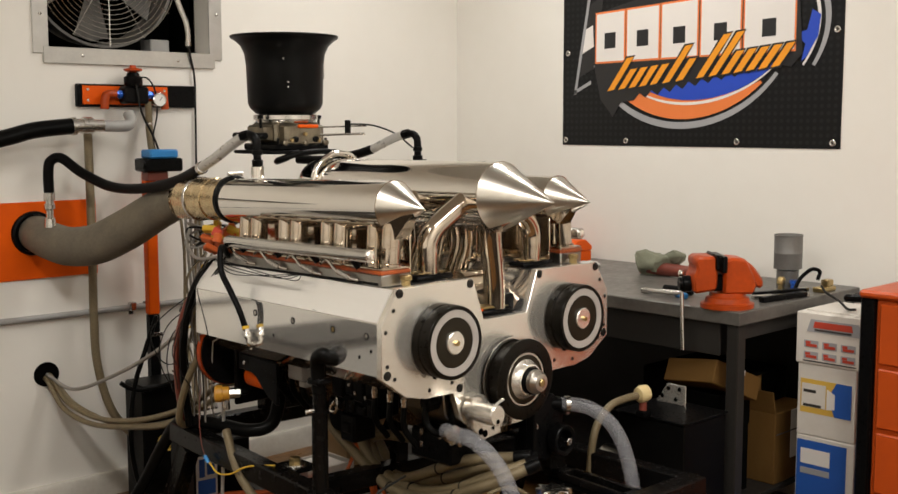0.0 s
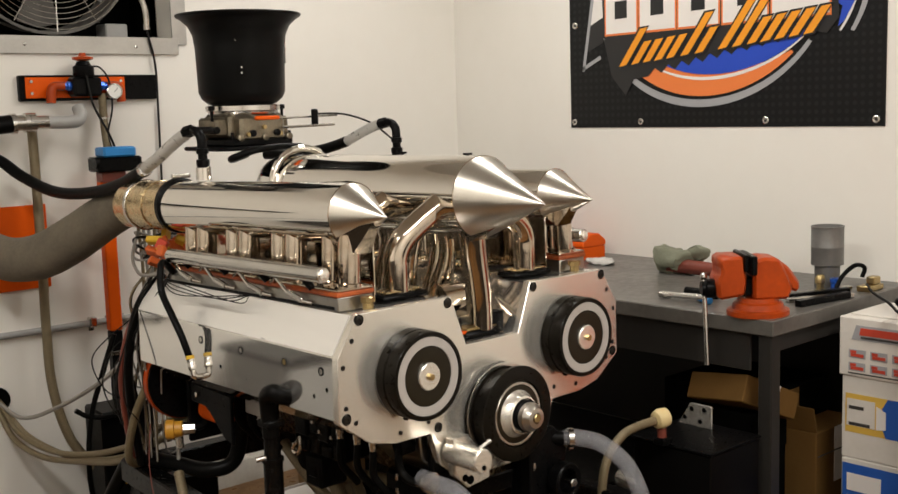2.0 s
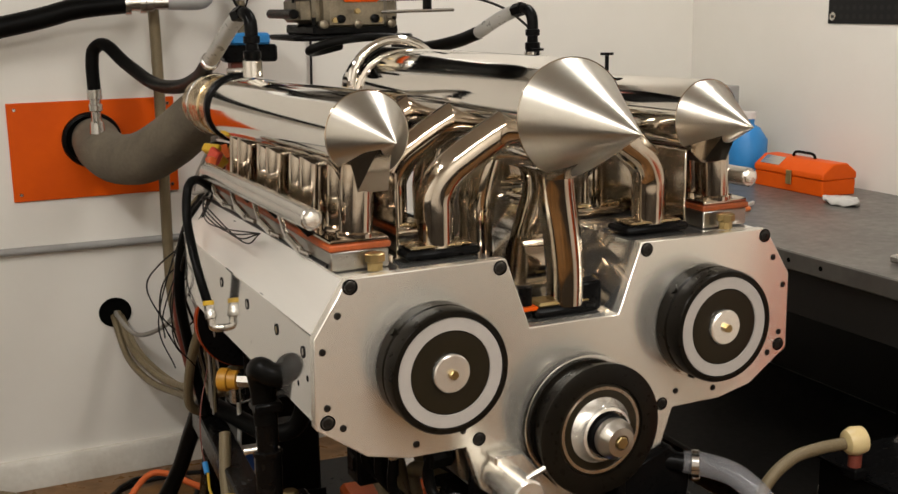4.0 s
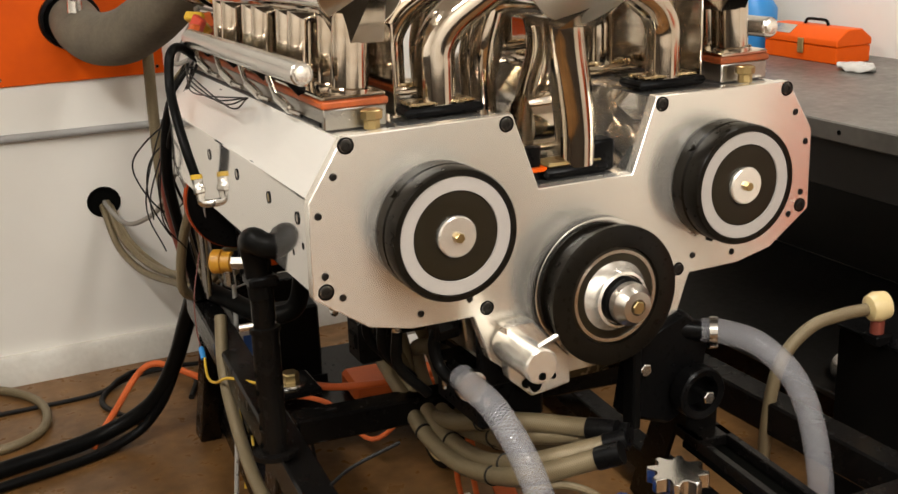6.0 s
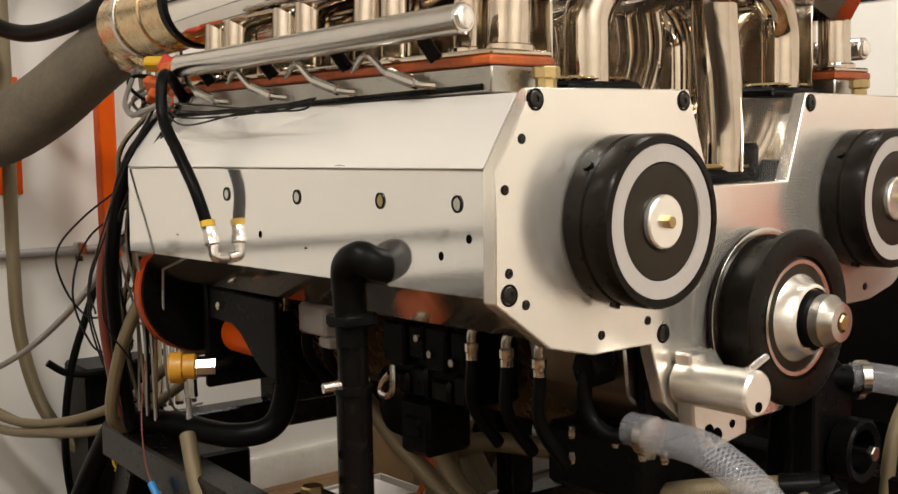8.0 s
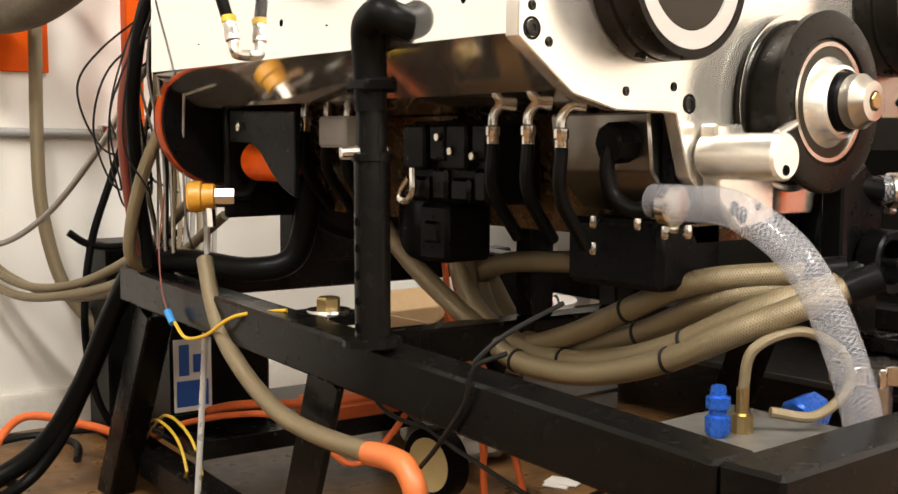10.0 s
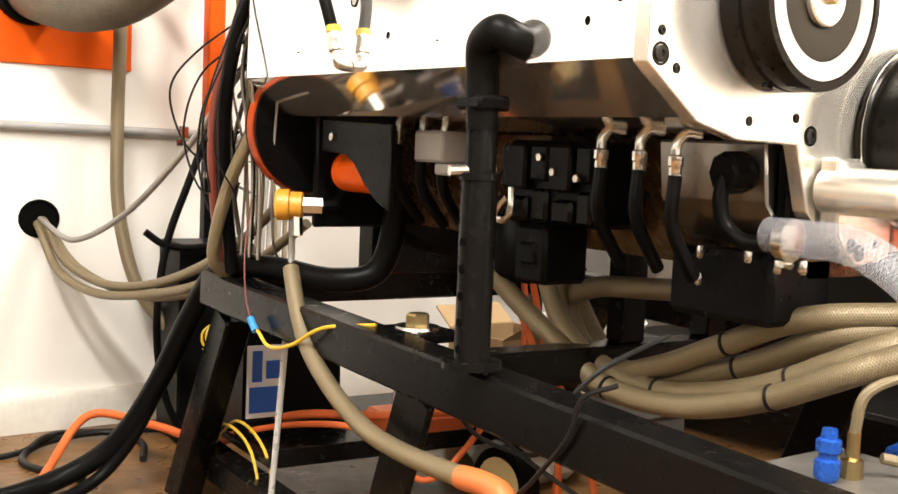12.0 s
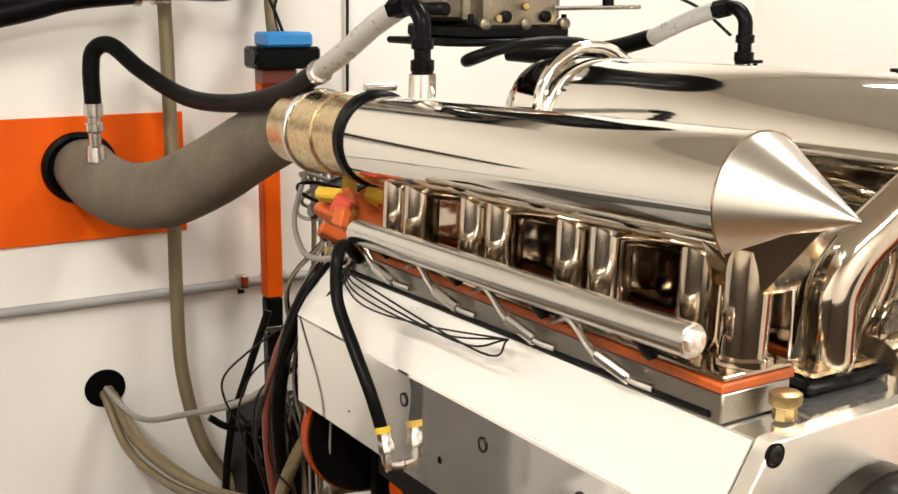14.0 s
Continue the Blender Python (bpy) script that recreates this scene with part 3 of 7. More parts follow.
cr = (CX + 0.010, 0.0495, 0.726)
crank = part("crank_damper", S().lathe([(0, 0.098), (0.010, 0.106), (0.014, 0.106), (0.016, 0.093), (0.052, 0.093), (0.054, 0.106), (0.062, 0.106), (0.064, 0.102), (0.064, 0.075), (0.058, 0.073)], cr, (0, -1, 0), 60),
             BELT, eng, "black crank damper pulley with two flanges")
part("flange_edge", S().lathe([(0.0135, 0.1062), (0.0145, 0.1062), (0.0152, 0.1045), (0.0152, 0.097), (0.0142, 0.096)], cr, (0, -1, 0), 60), STEEL, crank)
part("damper_face", S().lathe([(0.056, 0.074), (0.060, 0.073), (0.061, 0.070)], cr, (0, -1, 0), 48), HUBDARK, crank)
part("damper_ring", S().lathe([(0.058, 0.071), (0.0625, 0.070), (0.0625, 0.065), (0.060, 0.064)], cr, (0, -1, 0), 48), STEEL, crank)
part("damper_cone", S().lathe([(0.058, 0.055), (0.062, 0.052), (0.068, 0.046), (0.080, 0.042), (0.082, 0.038), (0.076, 0.036)], cr, (0, -1, 0), 40), ALU, crank)
part("nose", S().lathe([(0.06, 0.036), (0.088, 0.034), (0.092, 0.030), (0.093, 0.020)], cr, (0, -1, 0), 36), RUBBER, crank)
part("nose_nut", S().lathe([(0.088, 0.030), (0.094, 0.0315), (0.104, 0.0315), (0.109, 0.027), (0.118, 0.0225), (0.119, 0.012), (0.113, 0.011)], cr, (0, -1, 0), 32), CONE, crank, "satin crank nose")
part("nose_bolt", hexbolt(S(), (cr[0], cr[1] - 0.112, cr[2]), (0, -1, 0), 0.0105, 0.010), BRASS, crank)

# sensor bracket below the left cam
brk = part("sensor_bracket", S().prism([(-0.165, 0.700), (-0.118, 0.700), (-0.055, 0.632), (-0.055, 0.588), (-0.12, 0.580), (-0.158, 0.615)], 0.022, 0.046, "xz", 0.003), ALU, eng, "drilled aluminium trigger bracket")
part("sensor_barrel", S().lathe([(0, 0.024), (0.002, 0.026), (0.100, 0.026), (0.103, 0.023), (0.103, 0.004)], (-0.150, 0.045, 0.664), (0, -1, 0), 28), ALU, brk)
part("lock_pin", S().rod((-0.150, -0.045, 0.688), (-0.118, -0.046, 0.700), 0.005, 10, chamfer=0.001), STEEL, brk)
for x, z, r in ((-0.150, 0.650, 0.006), (-0.130, 0.605, 0.0085), (-0.115, 0.597, 0.010), (-0.085, 0.606, 0.005)):
    part("hole", S().lathe([(0, r), (0.001, r * 0.95)], (x, 0.022 if z < 0.64 else -0.058, z), (0, -1, 0), 14), SHADE, brk)

# holes and plugs in the block side
SX = CX - 0.421
for y in (0.655, 0.460, 0.268, 0.120):
    z = 0.880
    c = part("side_plug", S().lathe([(-0.002, 0.0092), (0.001, 0.0092), (0.001, 0.0072), (-0.001, 0.007)], (SX, y, z), (-1, 0, 0), 18), BLACK, eng)
    part("plug_screw", S().lathe([(-0.002, 0.0068), (0.0005, 0.0062), (0.0005, 0.003)], (SX, y, z), (-1, 0, 0), 12), BRASS if y == 0.268 else STEEL, c)
for y, z in ((0.44, 0.815), (0.15, 0.825), (0.10, 0.845), (0.82, 0.815), (0.56, 0.83)):
    part("tapped_hole", S().lathe([(-0.001, 0.005), (0.0005, 0.0048)], (SX, y, z), (-1, 0, 0), 12), SHADE, eng)


# inlet side of each head: spacer, orange gasket, flange, short stacks
for s in (-1, 1):
    x0, x1 = CX + s * 0.375, CX + s * 0.285
    a, b = min(x0, x1), max(x0, x1)
    sp = S().box(a, b, 0.115, 0.92, 0.9935, 1.0225, 0.002)
    part("inlet_spacer", sp, ALU_CAST, eng)
    ga = S().box(a - 0.003, b + 0.003, 0.112, 0.923, 1.0228, 1.0325, 0.002)
    part("gasket", ga, GASK, eng, "orange insulating gasket")
    fl = S().box(a, b, 0.114, 0.921, 1.0328, 1.0395, 0.002)
    part("inlet_flange", fl, HEADER, eng)
    for i in range(4):
        y = 0.175 + i * 0.215
        for dy in (-0.032, 0.032):
            cx = (a + b) / 2 + s * -0.004
            top = 0.106 if i == 0 and dy < 0 else 0.118
            part("inlet_runner", S().lathe([(0, 0.031), (0.006, 0.031), (0.008, 0.0250), (top - 0.02, 0.0250), (top, 0.024)], (cx, y + dy, 1.0385), (s * -0.05, 0, 1), 24), HEADER, eng, "polished short stack under the collector")
    sx = CX + s * 0.306
    fold = [(sx + k * w, y, z) for w, y, z in ((0.024, 0.120, 1.105), (0.024, 0.180, 1.105), (0.050, 0.175, 1.150), (0.010, 0.062, 1.172)) for k in (-1, 1)]
    part("cone_skirt", S().add(fold, [(0, 2, 4, 6), (7, 5, 3, 1), (0, 1, 3, 2), (2, 3, 5, 4), (4, 5, 7, 6), (6, 7, 1, 0)]), HEADER, eng, "folded sheet under the collector cone")
    # added plate that blocks the bright view through the gaps between runners
    part("gap_blocker", S().box(CX + s * 0.262 - 0.002, CX + s * 0.262 + 0.002, 0.14, 0.92, 0.998, 1.125, 0.001), HEADER, eng)
    rail = part("fuel_rail", S().rod((CX + s * 0.395, 0.135, 1.070), (CX + s * 0.395, 0.845, 1.060), 0.0165, 24, chamfer=0.002), STEEL, eng, "bare metal fuel rail")
    part("rail_plug", hexbolt(S(), (CX + s * 0.395, 0.136, 1.070), (0, -1, 0), 0.0115, 0.006), ALU, rail)
    for i in range(4):
        y = 0.22 + i * 0.19
        part("injector", S().rod((CX + s * 0.390, y, 1.055), (CX + s * 0.352, y, 1.012), 0.0085, 12), BLACK, eng)

# torpedo collectors
def torpedo(x, tip, base, rear, ztip, zbase, zrear, r, label):
    w = Vector((0, rear - base, zrear - zbase))
    L = w.length
    shell = S().lathe([(0, r), (L * 0.5, r), (L, r)], (x, base, zbase), w, 64)
    t = part("collector_tube", shell, CHROME, eng, label)
    nose, faces, seg = [], [], 64
    ww = w.normalized()
    side = Vector((1, 0, 0))
    up = side.cross(ww)
    if up.z < 0:
        up = -up
    for f, rr in ((0.0, 1.0), (0.015, 0.985), (0.5, 0.5075), (0.93, 0.0825), (0.985, 0.03), (1.0, 0.004)):
        c = Vector((x, base, zbase)).lerp(Vector((x, tip, ztip)), f)
        for k in range(seg):
            a = 2 * math.pi * k / seg
            nose.append(c + (side * math.cos(a) + up * math.sin(a)) * r * rr)
    for j in range(5):
        for k in range(seg):
            n2 = (k + 1) % seg
            faces.append((j * seg + k, j * seg + n2, (j + 1) * seg + n2, (j + 1) * seg + k))
    faces.append(tuple(5 * seg + k for k in range(seg)))
    part("cone_nose", S().add(nose, faces), CONE, t, "pointed welded cone")
    part("weld_seam", S().sweep([Vector((x, base, zbase)) + (side * math.cos(i * math.pi / 12) + up * math.sin(i * math.pi / 12)) * (r + 0.0002) for i in range(25)], 0.0012, 6, 3), HEADER, t)
    return t


tl = torpedo(CX - 0.300, 0.034, 0.155, 0.965, 1.183, 1.184, 1.166, 0.0645, "polished stainless torpedo collector tube")
tm = torpedo(CX, -0.115, 0.070, 0.92, 1.191, 1.200, 1.194, 0.092, "large polished stainless centre plenum tube")
tr = torpedo(CX + 0.312, 0.024, 0.155, 0.965, 1.170, 1.175, 1.164, 0.0645, "polished stainless torpedo collector tube")
for x, t in ((CX - 0.300, tl), (CX + 0.312, tr)):
    part("band_clamp", S().lathe([(0, 0.0650), (0.004, 0.0700), (0.020, 0.0700), (0.024, 0.0650)], (x, 0.958, 1.168), (0, 1, -0.03), 40), BLACK, eng, "dark V-band clamp")
    part("clamp_bolt", S().rod((x - 0.02, 0.970, 1.242), (x + 0.03, 0.970, 1.242), 0.006, 10), STEEL, eng)
    part("outlet_pipe", S().lathe([(0.0, 0.062), (0.09, 0.061), (0.092, 0.064), (0.18, 0.064), (0.183, 0.060), (0.285, 0.057)], (x, 0.985, 1.167), (0, 1, -0.03), 40), STRAW, eng, "straw-tinted outlet pipe")
    part("outlet_clamp", S().lathe([(0, 0.0655), (0.0015, 0.067), (0.014, 0.067), (0.0155, 0.0655)], (x, 1.168, 1.1615), (0, 1, -0.03), 40), STEEL, eng)
# rear of the centre plenum: rounded end and a black saddle over it
part("plenum_end", S().lathe([(0, 0.088), (0.03, 0.085), (0.06, 0.070), (0.08, 0.042), (0.085, 0.01)], (CX, 0.92, 1.194), (0, 1, 0), 40), CHROME, tm)
sad = S()
sad.sweep([(CX + 0.098 * math.cos(radians(a)), 0.84, 1.207 + 0.096 * math.sin(radians(a))) for a in range(-10, 191, 20)], 0.010, 10, 4)
part("saddle_hoop", sad, CHROME, tm, "bright flared hoop behind the plenum")
part("carb_tray", S().prism([(-0.16, 0.97), (0.07, 0.97), (0.09, 1.0), (0.09, 1.2), (-0.18, 1.2), (-0.18, 1.0)], 1.300, 1.312, "xy", 0.004), BLACK, eng, "black carburettor tray")


part("vacuum_hose", S().sweep([(-0.06, 1.06, 1.285), (-0.13, 1.01, 1.275), (-0.155, 0.955, 1.283), (-0.10, 0.93, 1.302), (-0.02, 0.925, 1.308), (0.045, 0.92, 1.300), (0.075, 0.915, 1.288)], 0.010, 12, 7), RUBBER, eng, "black hose arched over the plenum")


def header_pair(points, r, gap, across, name="header_tube"):
    """Two pipes side by side along one line."""
    for k in (-0.5, 0.5):
        off = Vector(across) * gap * k
        part(name, S().sweep([Vector(p) + off for p in points], r, 20, 9), HEADER, eng, "heat-tinted polished header pipe")


for s in (-1, 1):
    for i in range(4):
        y = 0.150 + i * 0.205
        z = 0.996
        x = CX + s * 0.195
        part("port_flange", S().box(x - 0.062, x + 0.062, y - 0.036, y + 0.036, z, z + 0.013, 0.005), HEADER if i else BLACK, eng)
        part("header_tube", S().sweep([(x, y, z + 0.01), (x, y, z + 0.06), (x - s * 0.002, y, z + 0.092), (x - s * 0.020, y - 0.004, z + 0.124), (x - s * 0.055, y - 0.008, z + 0.150), (x - s * 0.10, y - 0.012, z + 0.178), (x - s * 0.15, y - 0.01, z + 0.205)], 0.029, 24, 9), HEADER, eng, "heat-tinted polished header pipe")
        part("pipe_weld", S().box(x - 0.05, x + 0.05, y - 0.028, y + 0.028, z + 0.013, z + 0.019, 0.004), STRAW, eng)
    for i in range(3):
        y = 0.33 + i * 0.22
        header_pair([(CX + s * 0.045, y, 0.895), (CX + s * 0.05, y - 0.005, 0.97), (CX + s * 0.06, y - 0.03, 1.06), (CX + s * 0.035, y - 0.04, 1.15)], 0.021, 0.04, (0, 1, 0))
part("valley_flange", S().box(CX - 0.052, CX + 0.058, 0.082, 0.150, 0.887, 0.903, 0.006), BLACK, eng)
part("valley_block", S().box(CX + 0.03, CX + 0.072, 0.09, 0.13, 0.888, 0.935, 0.004), BLACK, eng)
part("header_tube", S().sweep([(CX + 0.014, 0.112, 0.90), (CX + 0.014, 0.112, 0.95), (CX + 0.008, 0.110, 1.00), (CX - 0.004, 0.107, 1.07), (CX - 0.010, 0.105, 1.12), (CX - 0.010, 0.115, 1.15)], 0.0315, 24, 9), HEADER, eng, "heat-tinted polished header pipe")
part("pipe_foot", S().box(CX - 0.044, CX + 0.050, 0.088, 0.140, 0.902, 0.910, 0.004), BRASS, eng)
part("valley_cover", S().box(CX - 0.078, CX + 0.078, 0.16, 0.97, 0.876, 0.884, 0.002), ALU_CAST, eng)
part("cross_tube", S().rod((CX - 0.015, 0.235, 0.945), (CX + 0.088, 0.235, 0.945), 0.046, 32), HEADER, eng, "polished round cross tube in the valley")
part("water_neck", S().rod((CX - 0.06, 0.11, 0.888), (CX - 0.06, 0.11, 0.935), 0.012, 14), BLACK, eng)
part("water_gasket", S().box(CX - 0.078, CX - 0.045, 0.09, 0.13, 0.9, 0.906, 0.001), ORANGE, eng)
# lower collector skirts under the centre cone
keel = [(CX + k * w, y, z) for w, y, z in ((0.034, 0.075, 1.105), (0.034, 0.160, 1.105), (0.070, 0.200, 1.145), (0.055, 0.060, 1.140), (0.008, -0.055, 1.172)) for k in (-1, 1)]
part("collector_skirt", S().add(keel, [(0, 2, 4, 6), (7, 5, 3, 1), (0, 6, 8), (9, 7, 1), (0, 8, 9, 1), (0, 1, 3, 2), (2, 3, 5, 4), (4, 5, 7, 6), (6, 7, 9, 8)]), HEADER, eng, "folded keel between centre cone and pipe")
for s in (-1, 1):
    part("brass_plug", S().lathe([(0, 0.012), (0.012, 0.012), (0.014, 0.016), (0.024, 0.016), (0.026, 0.012)], (CX + s * 0.315, 0.092, 0.995), (0, 0, 1), 8), BRASS, eng)
    # breather bung and fitting on the outer tubes
    x = CX - 0.300 if s < 0 else CX + 0.312
    b = part("breather_bung", S().lathe([(0, 0.019), (0.032, 0.019), (0.034, 0.016)], (x, 0.83, 1.236), (0, 0, 1), 24), CHROME, eng)
    part("fitting", S().lathe([(0, 0.013), (0.006, 0.017), (0.02, 0.017), (0.022, 0.012), (0.035, 0.012), (0.037, 0.016), (0.05, 0.016), (0.052, 0.011)], (x, 0.83, 1.268), (0, 0, 1), 12), BLACK, b)
    part("elbow", S().sweep([(x, 0.83, 1.318), (x, 0.833, 1.345), (x - 0.003, 0.848, 1.362), (x - 0.006, 0.875, 1.366)], 0.0125, 12), BLACK, b)
    part("elbow_nut", S().rod((x - 0.005, 0.868, 1.366), (x - 0.012, 0.895, 1.360), 0.016, 6), BLACK, b)
for k in range(2):
    part("test_stud", S().lathe([(0, 0.004), (0.03, 0.004), (0.031, 0.013), (0.036, 0.013)], (CX + 0.31, 0.50 + 0.3 * k, 1.24), (0, 0, 1), 14), BLACK, eng)

# carburettor and velocity bell
LAY = on_carb
CB = (-0.045, 1.085)
carb = part("carburettor", S().box(CB[0] - 0.085, CB[0] + 0.085, CB[1] - 0.065, CB[1] + 0.065, 1.335, 1.405, 0.008), CARB, eng, "cast metal racing carburettor")
for s in (-1, 1):
    part("float_bowl", S().box(CB[0] - 0.07, CB[0] + 0.07, CB[1] + s * 0.07 - 0.03, CB[1] + s * 0.07 + 0.03, 1.325, 1.40, 0.01), CARB, carb)
    part("bowl_cap", S().box(CB[0] + s * 0.088 - 0.026, CB[0] + s * 0.088 + 0.026, CB[1] - 0.05, CB[1] + 0.05, 1.34, 1.395, 0.007), CARB, carb)
    for k in range(3):
        part("jet_screw", hexbolt(S(), (CB[0] - 0.05 + 0.05 * k, CB[1] + s * 0.10, 1.345 + 0.02 * (k % 2)), (0, s, 0), 0.007, 0.006), BRASS, carb)
part("air_ring", S().lathe([(0, 0.092), (0.006, 0.094), (0.012, 0.092), (0.012, 0.1), (0.026, 0.1), (0.028, 0.094)], (CB[0], CB[1], 1.402), (0, 0, 1), 40), STEEL, carb)
part("accelerator_cam", S().box(CB[0] - 0.03, CB[0] + 0.045, CB[1] - 0.112, CB[1] - 0.100, 1.385, 1.397, 0.003), ORANGE, carb)
part("base_spacer", S().box(CB[0] - 0.095, CB[0] + 0.095, CB[1] - 0.095, CB[1] + 0.095, 1.312, 1.334, 0.004), BLACK, carb)
part("throttle_rod", S().rod((CB[0] + 0.05, CB[1] - 0.10, 1.388), (CB[0] + 0.235, CB[1] - 0.11, 1.392), 0.003, 8), STEEL, carb)
part("throttle_rod", S().rod((CB[0] + 0.05, CB[1] - 0.11, 1.362), (CB[0] + 0.21, CB[1] - 0.13, 1.365), 0.004, 8), STEEL, carb)
part("throttle_lever", S().box(CB[0] + 0.145, CB[0] + 0.162, CB[1] - 0.125, CB[1] - 0.11, 1.36, 1.412, 0.003), BLACK, carb)
part("throttle_cable", S().sweep([(CB[0] + 0.16, CB[1] - 0.11, 1.398), (CB[0] + 0.25, CB[1] - 0.12, 1.394), (CB[0] + 0.33, CB[1] - 0.14, 1.365), (CB[0] + 0.38, CB[1] - 0.17, 1.315)], 0.003, 8), WIREK, carb)
for k in range(5):
    part("carb_boss", S().lathe([(0, 0.010), (0.012, 0.010), (0.014, 0.006)], (CB[0] - 0.075 + 0.038 * k, CB[1] - 0.094, 1.336 + 0.012 * (k % 2)), (0, -1, 0), 12), BLACK if k % 2 else CARB, carb)
    part("carb_stud", S().rod((CB[0] - 0.09 + 0.045 * k, CB[1] - 0.085, 1.334), (CB[0] - 0.09 + 0.045 * k, CB[1] - 0.085, 1.352), 0.0045, 8), BLACK, carb)
for sx in (-0.115, 0.105):
    part("wing_knob", S().lathe([(0, 0.004), (0.03, 0.004), (0.031, 0.009), (0.042, 0.009), (0.044, 0.006)], (CB[0] + sx, CB[1] - 0.03, 1.385), (0, 0, 1), 12), BLACK, carb)
part("fuel_log", S().rod((CB[0] - 0.13, CB[1] - 0.08, 1.36), (CB[0] - 0.13, CB[1] + 0.09, 1.36), 0.011, 12, chamfer=0.003), BLACK, carb)
bell = part("velocity_bell", S().lathe([(0, 0.0738), (0.006, 0.09184), (0.022, 0.1091), (0.04, 0.1164), (0.165, 0.1197), (0.205, 0.1246), (0.232, 0.1361), (0.25, 0.1542), (0.258, 0.1665), (0.264, 0.1681), (0.266, 0.1656), (0.258, 0.1525), (0.238, 0.1337), (0.2, 0.1205), (0.05, 0.1132), (0.02, 0.0574)],
                                       (CB[0], CB[1], 1.428), (0, 0, 1), 64), SCOOP, carb, "satin black spun velocity bell")
part("sticker", S().box(-0.022, 0.022, -0.0005, 0.0008, -0.035, 0.035).moved(pose(CB[0] + 0.110, CB[1] - 0.047, 1.585, 0, 0, 67)), PRW, bell, "small white label")
part("sticker_bar", S().box(-0.018, 0.018, -0.0016, -0.0004, -0.002, 0.030).moved(pose(CB[0] + 0.110, CB[1] - 0.047, 1.585, 0, 0, 67)), INKR, bell)
for dx, z in ((-0.062, 1.52), (-0.062, 1.536), (0.02, 1.615), (-0.072, 1.612)):
    part("rivet", S().lathe([(-0.001, 0.003), (0.002, 0.0025)], (CB[0] + dx, CB[1] - math.sqrt(0.1200 ** 2 - dx * dx), z), (dx, -0.13, 0), 10), STEEL, bell)

LAY = on_engine
# underneath: pan rail, dry-sump pan, pumps and fittings
pan = S().prism([(CX - 0.17, 0.7155), (CX + 0.17, 0.7155), (CX + 0.15, 0.66), (CX + 0.10, 0.56), (CX - 0.10, 0.56), (CX - 0.15, 0.66)], 0.095, 0.99, "xz")
part("sump_pan", pan, PANM, eng, "dull brown metal dry-sump pan", 12)
pumps = part("pump_body", S().box(CX - 0.235, CX - 0.15, 0.335, 0.535, 0.60, 0.708, 0.006), BLACK, eng, "stacked black dry-sump pump")
for k, (y0, y1) in enumerate(((0.338, 0.372), (0.378, 0.425), (0.431, 0.470), (0.476, 0.53))):
    part("pump_section", S().box(CX - 0.246 - 0.004 * (k % 2), CX - 0.234, y0, y1, 0.655 - 0.012 * (k % 2), 0.703, 0.004), BLACK, pumps)
    part("pump_section", S().box(CX - 0.244, CX - 0.234, y0 + 0.002, y1 - 0.002, 0.602, 0.646 - 0.012 * (k % 2), 0.005), FRAME, pumps)
for y, z in ((0.44, 0.686), (0.36, 0.662), (0.41, 0.668), (0.50, 0.62)):
    part("pump_bolt", hexbolt(S(), (CX - 0.249, y, z), (-1, 0, 0), 0.006, 0.006), STEEL, pumps)
part("pump_bracket_block", S().box(CX - 0.24, CX - 0.16, 0.435, 0.505, 0.52, 0.598, 0.006).box(CX - 0.244, CX - 0.16, 0.45, 0.49, 0.545, 0.575, 0.004), BLACK, pumps)
part("lifting_eye", S().sweep([(CX - 0.26, 0.49, 0.645), (CX - 0.262, 0.487, 0.615), (CX - 0.262, 0.50, 0.602), (CX - 0.262, 0.518, 0.604), (CX - 0.26, 0.515, 0.618), (CX - 0.258, 0.50, 0.632)], 0.005, 8, 5), STEEL, pumps)
part("relay_block", S().box(CX - 0.29, CX - 0.235, 0.622, 0.70, 0.672, 0.716, 0.004).box(CX - 0.285, CX - 0.235, 0.615, 0.65, 0.655, 0.671, 0.003), PVC, eng, "dull grey pressure block")
for y, z, up in ((0.16, 0.718, 1), (0.222, 0.722, 1), (0.292, 0.722, 1), (0.645, 0.735, 1), (0.705, 0.738, 1), (0.775, 0.740, 1)):
    f = part("hose_fitting", S().sweep([(CX - 0.245, y - 0.012, z), (CX - 0.262, y - 0.006, z + 0.001), (CX - 0.27, y, z - 0.012), (CX - 0.27, y, z - 0.03)], 0.0065, 12, 5).lathe([(0, 0.007), (0.002, 0.0095), (0.012, 0.0095), (0.014, 0.008), (0.024, 0.008)], (CX - 0.27, y, z - 0.022), (0, 0, -1), 10), STEEL, eng, "bare aluminium hose fitting")
    part("hose_end", S().sweep([(CX - 0.27, y, z - 0.045), (CX - 0.27, y, z - 0.10), (CX - 0.22, y + 0.01, z - 0.16)], 0.0085, 10), RUBBER, f)
part("pan_sleeve", S().prism([(CX - 0.19, 0.714), (CX - 0.15, 0.714), (CX - 0.10, 0.59), (CX - 0.135, 0.60), (CX - 0.182, 0.645)], 0.0955, 0.275, "xz", 0.003), ALU_CAST, eng, "dull aluminium pan sleeve")
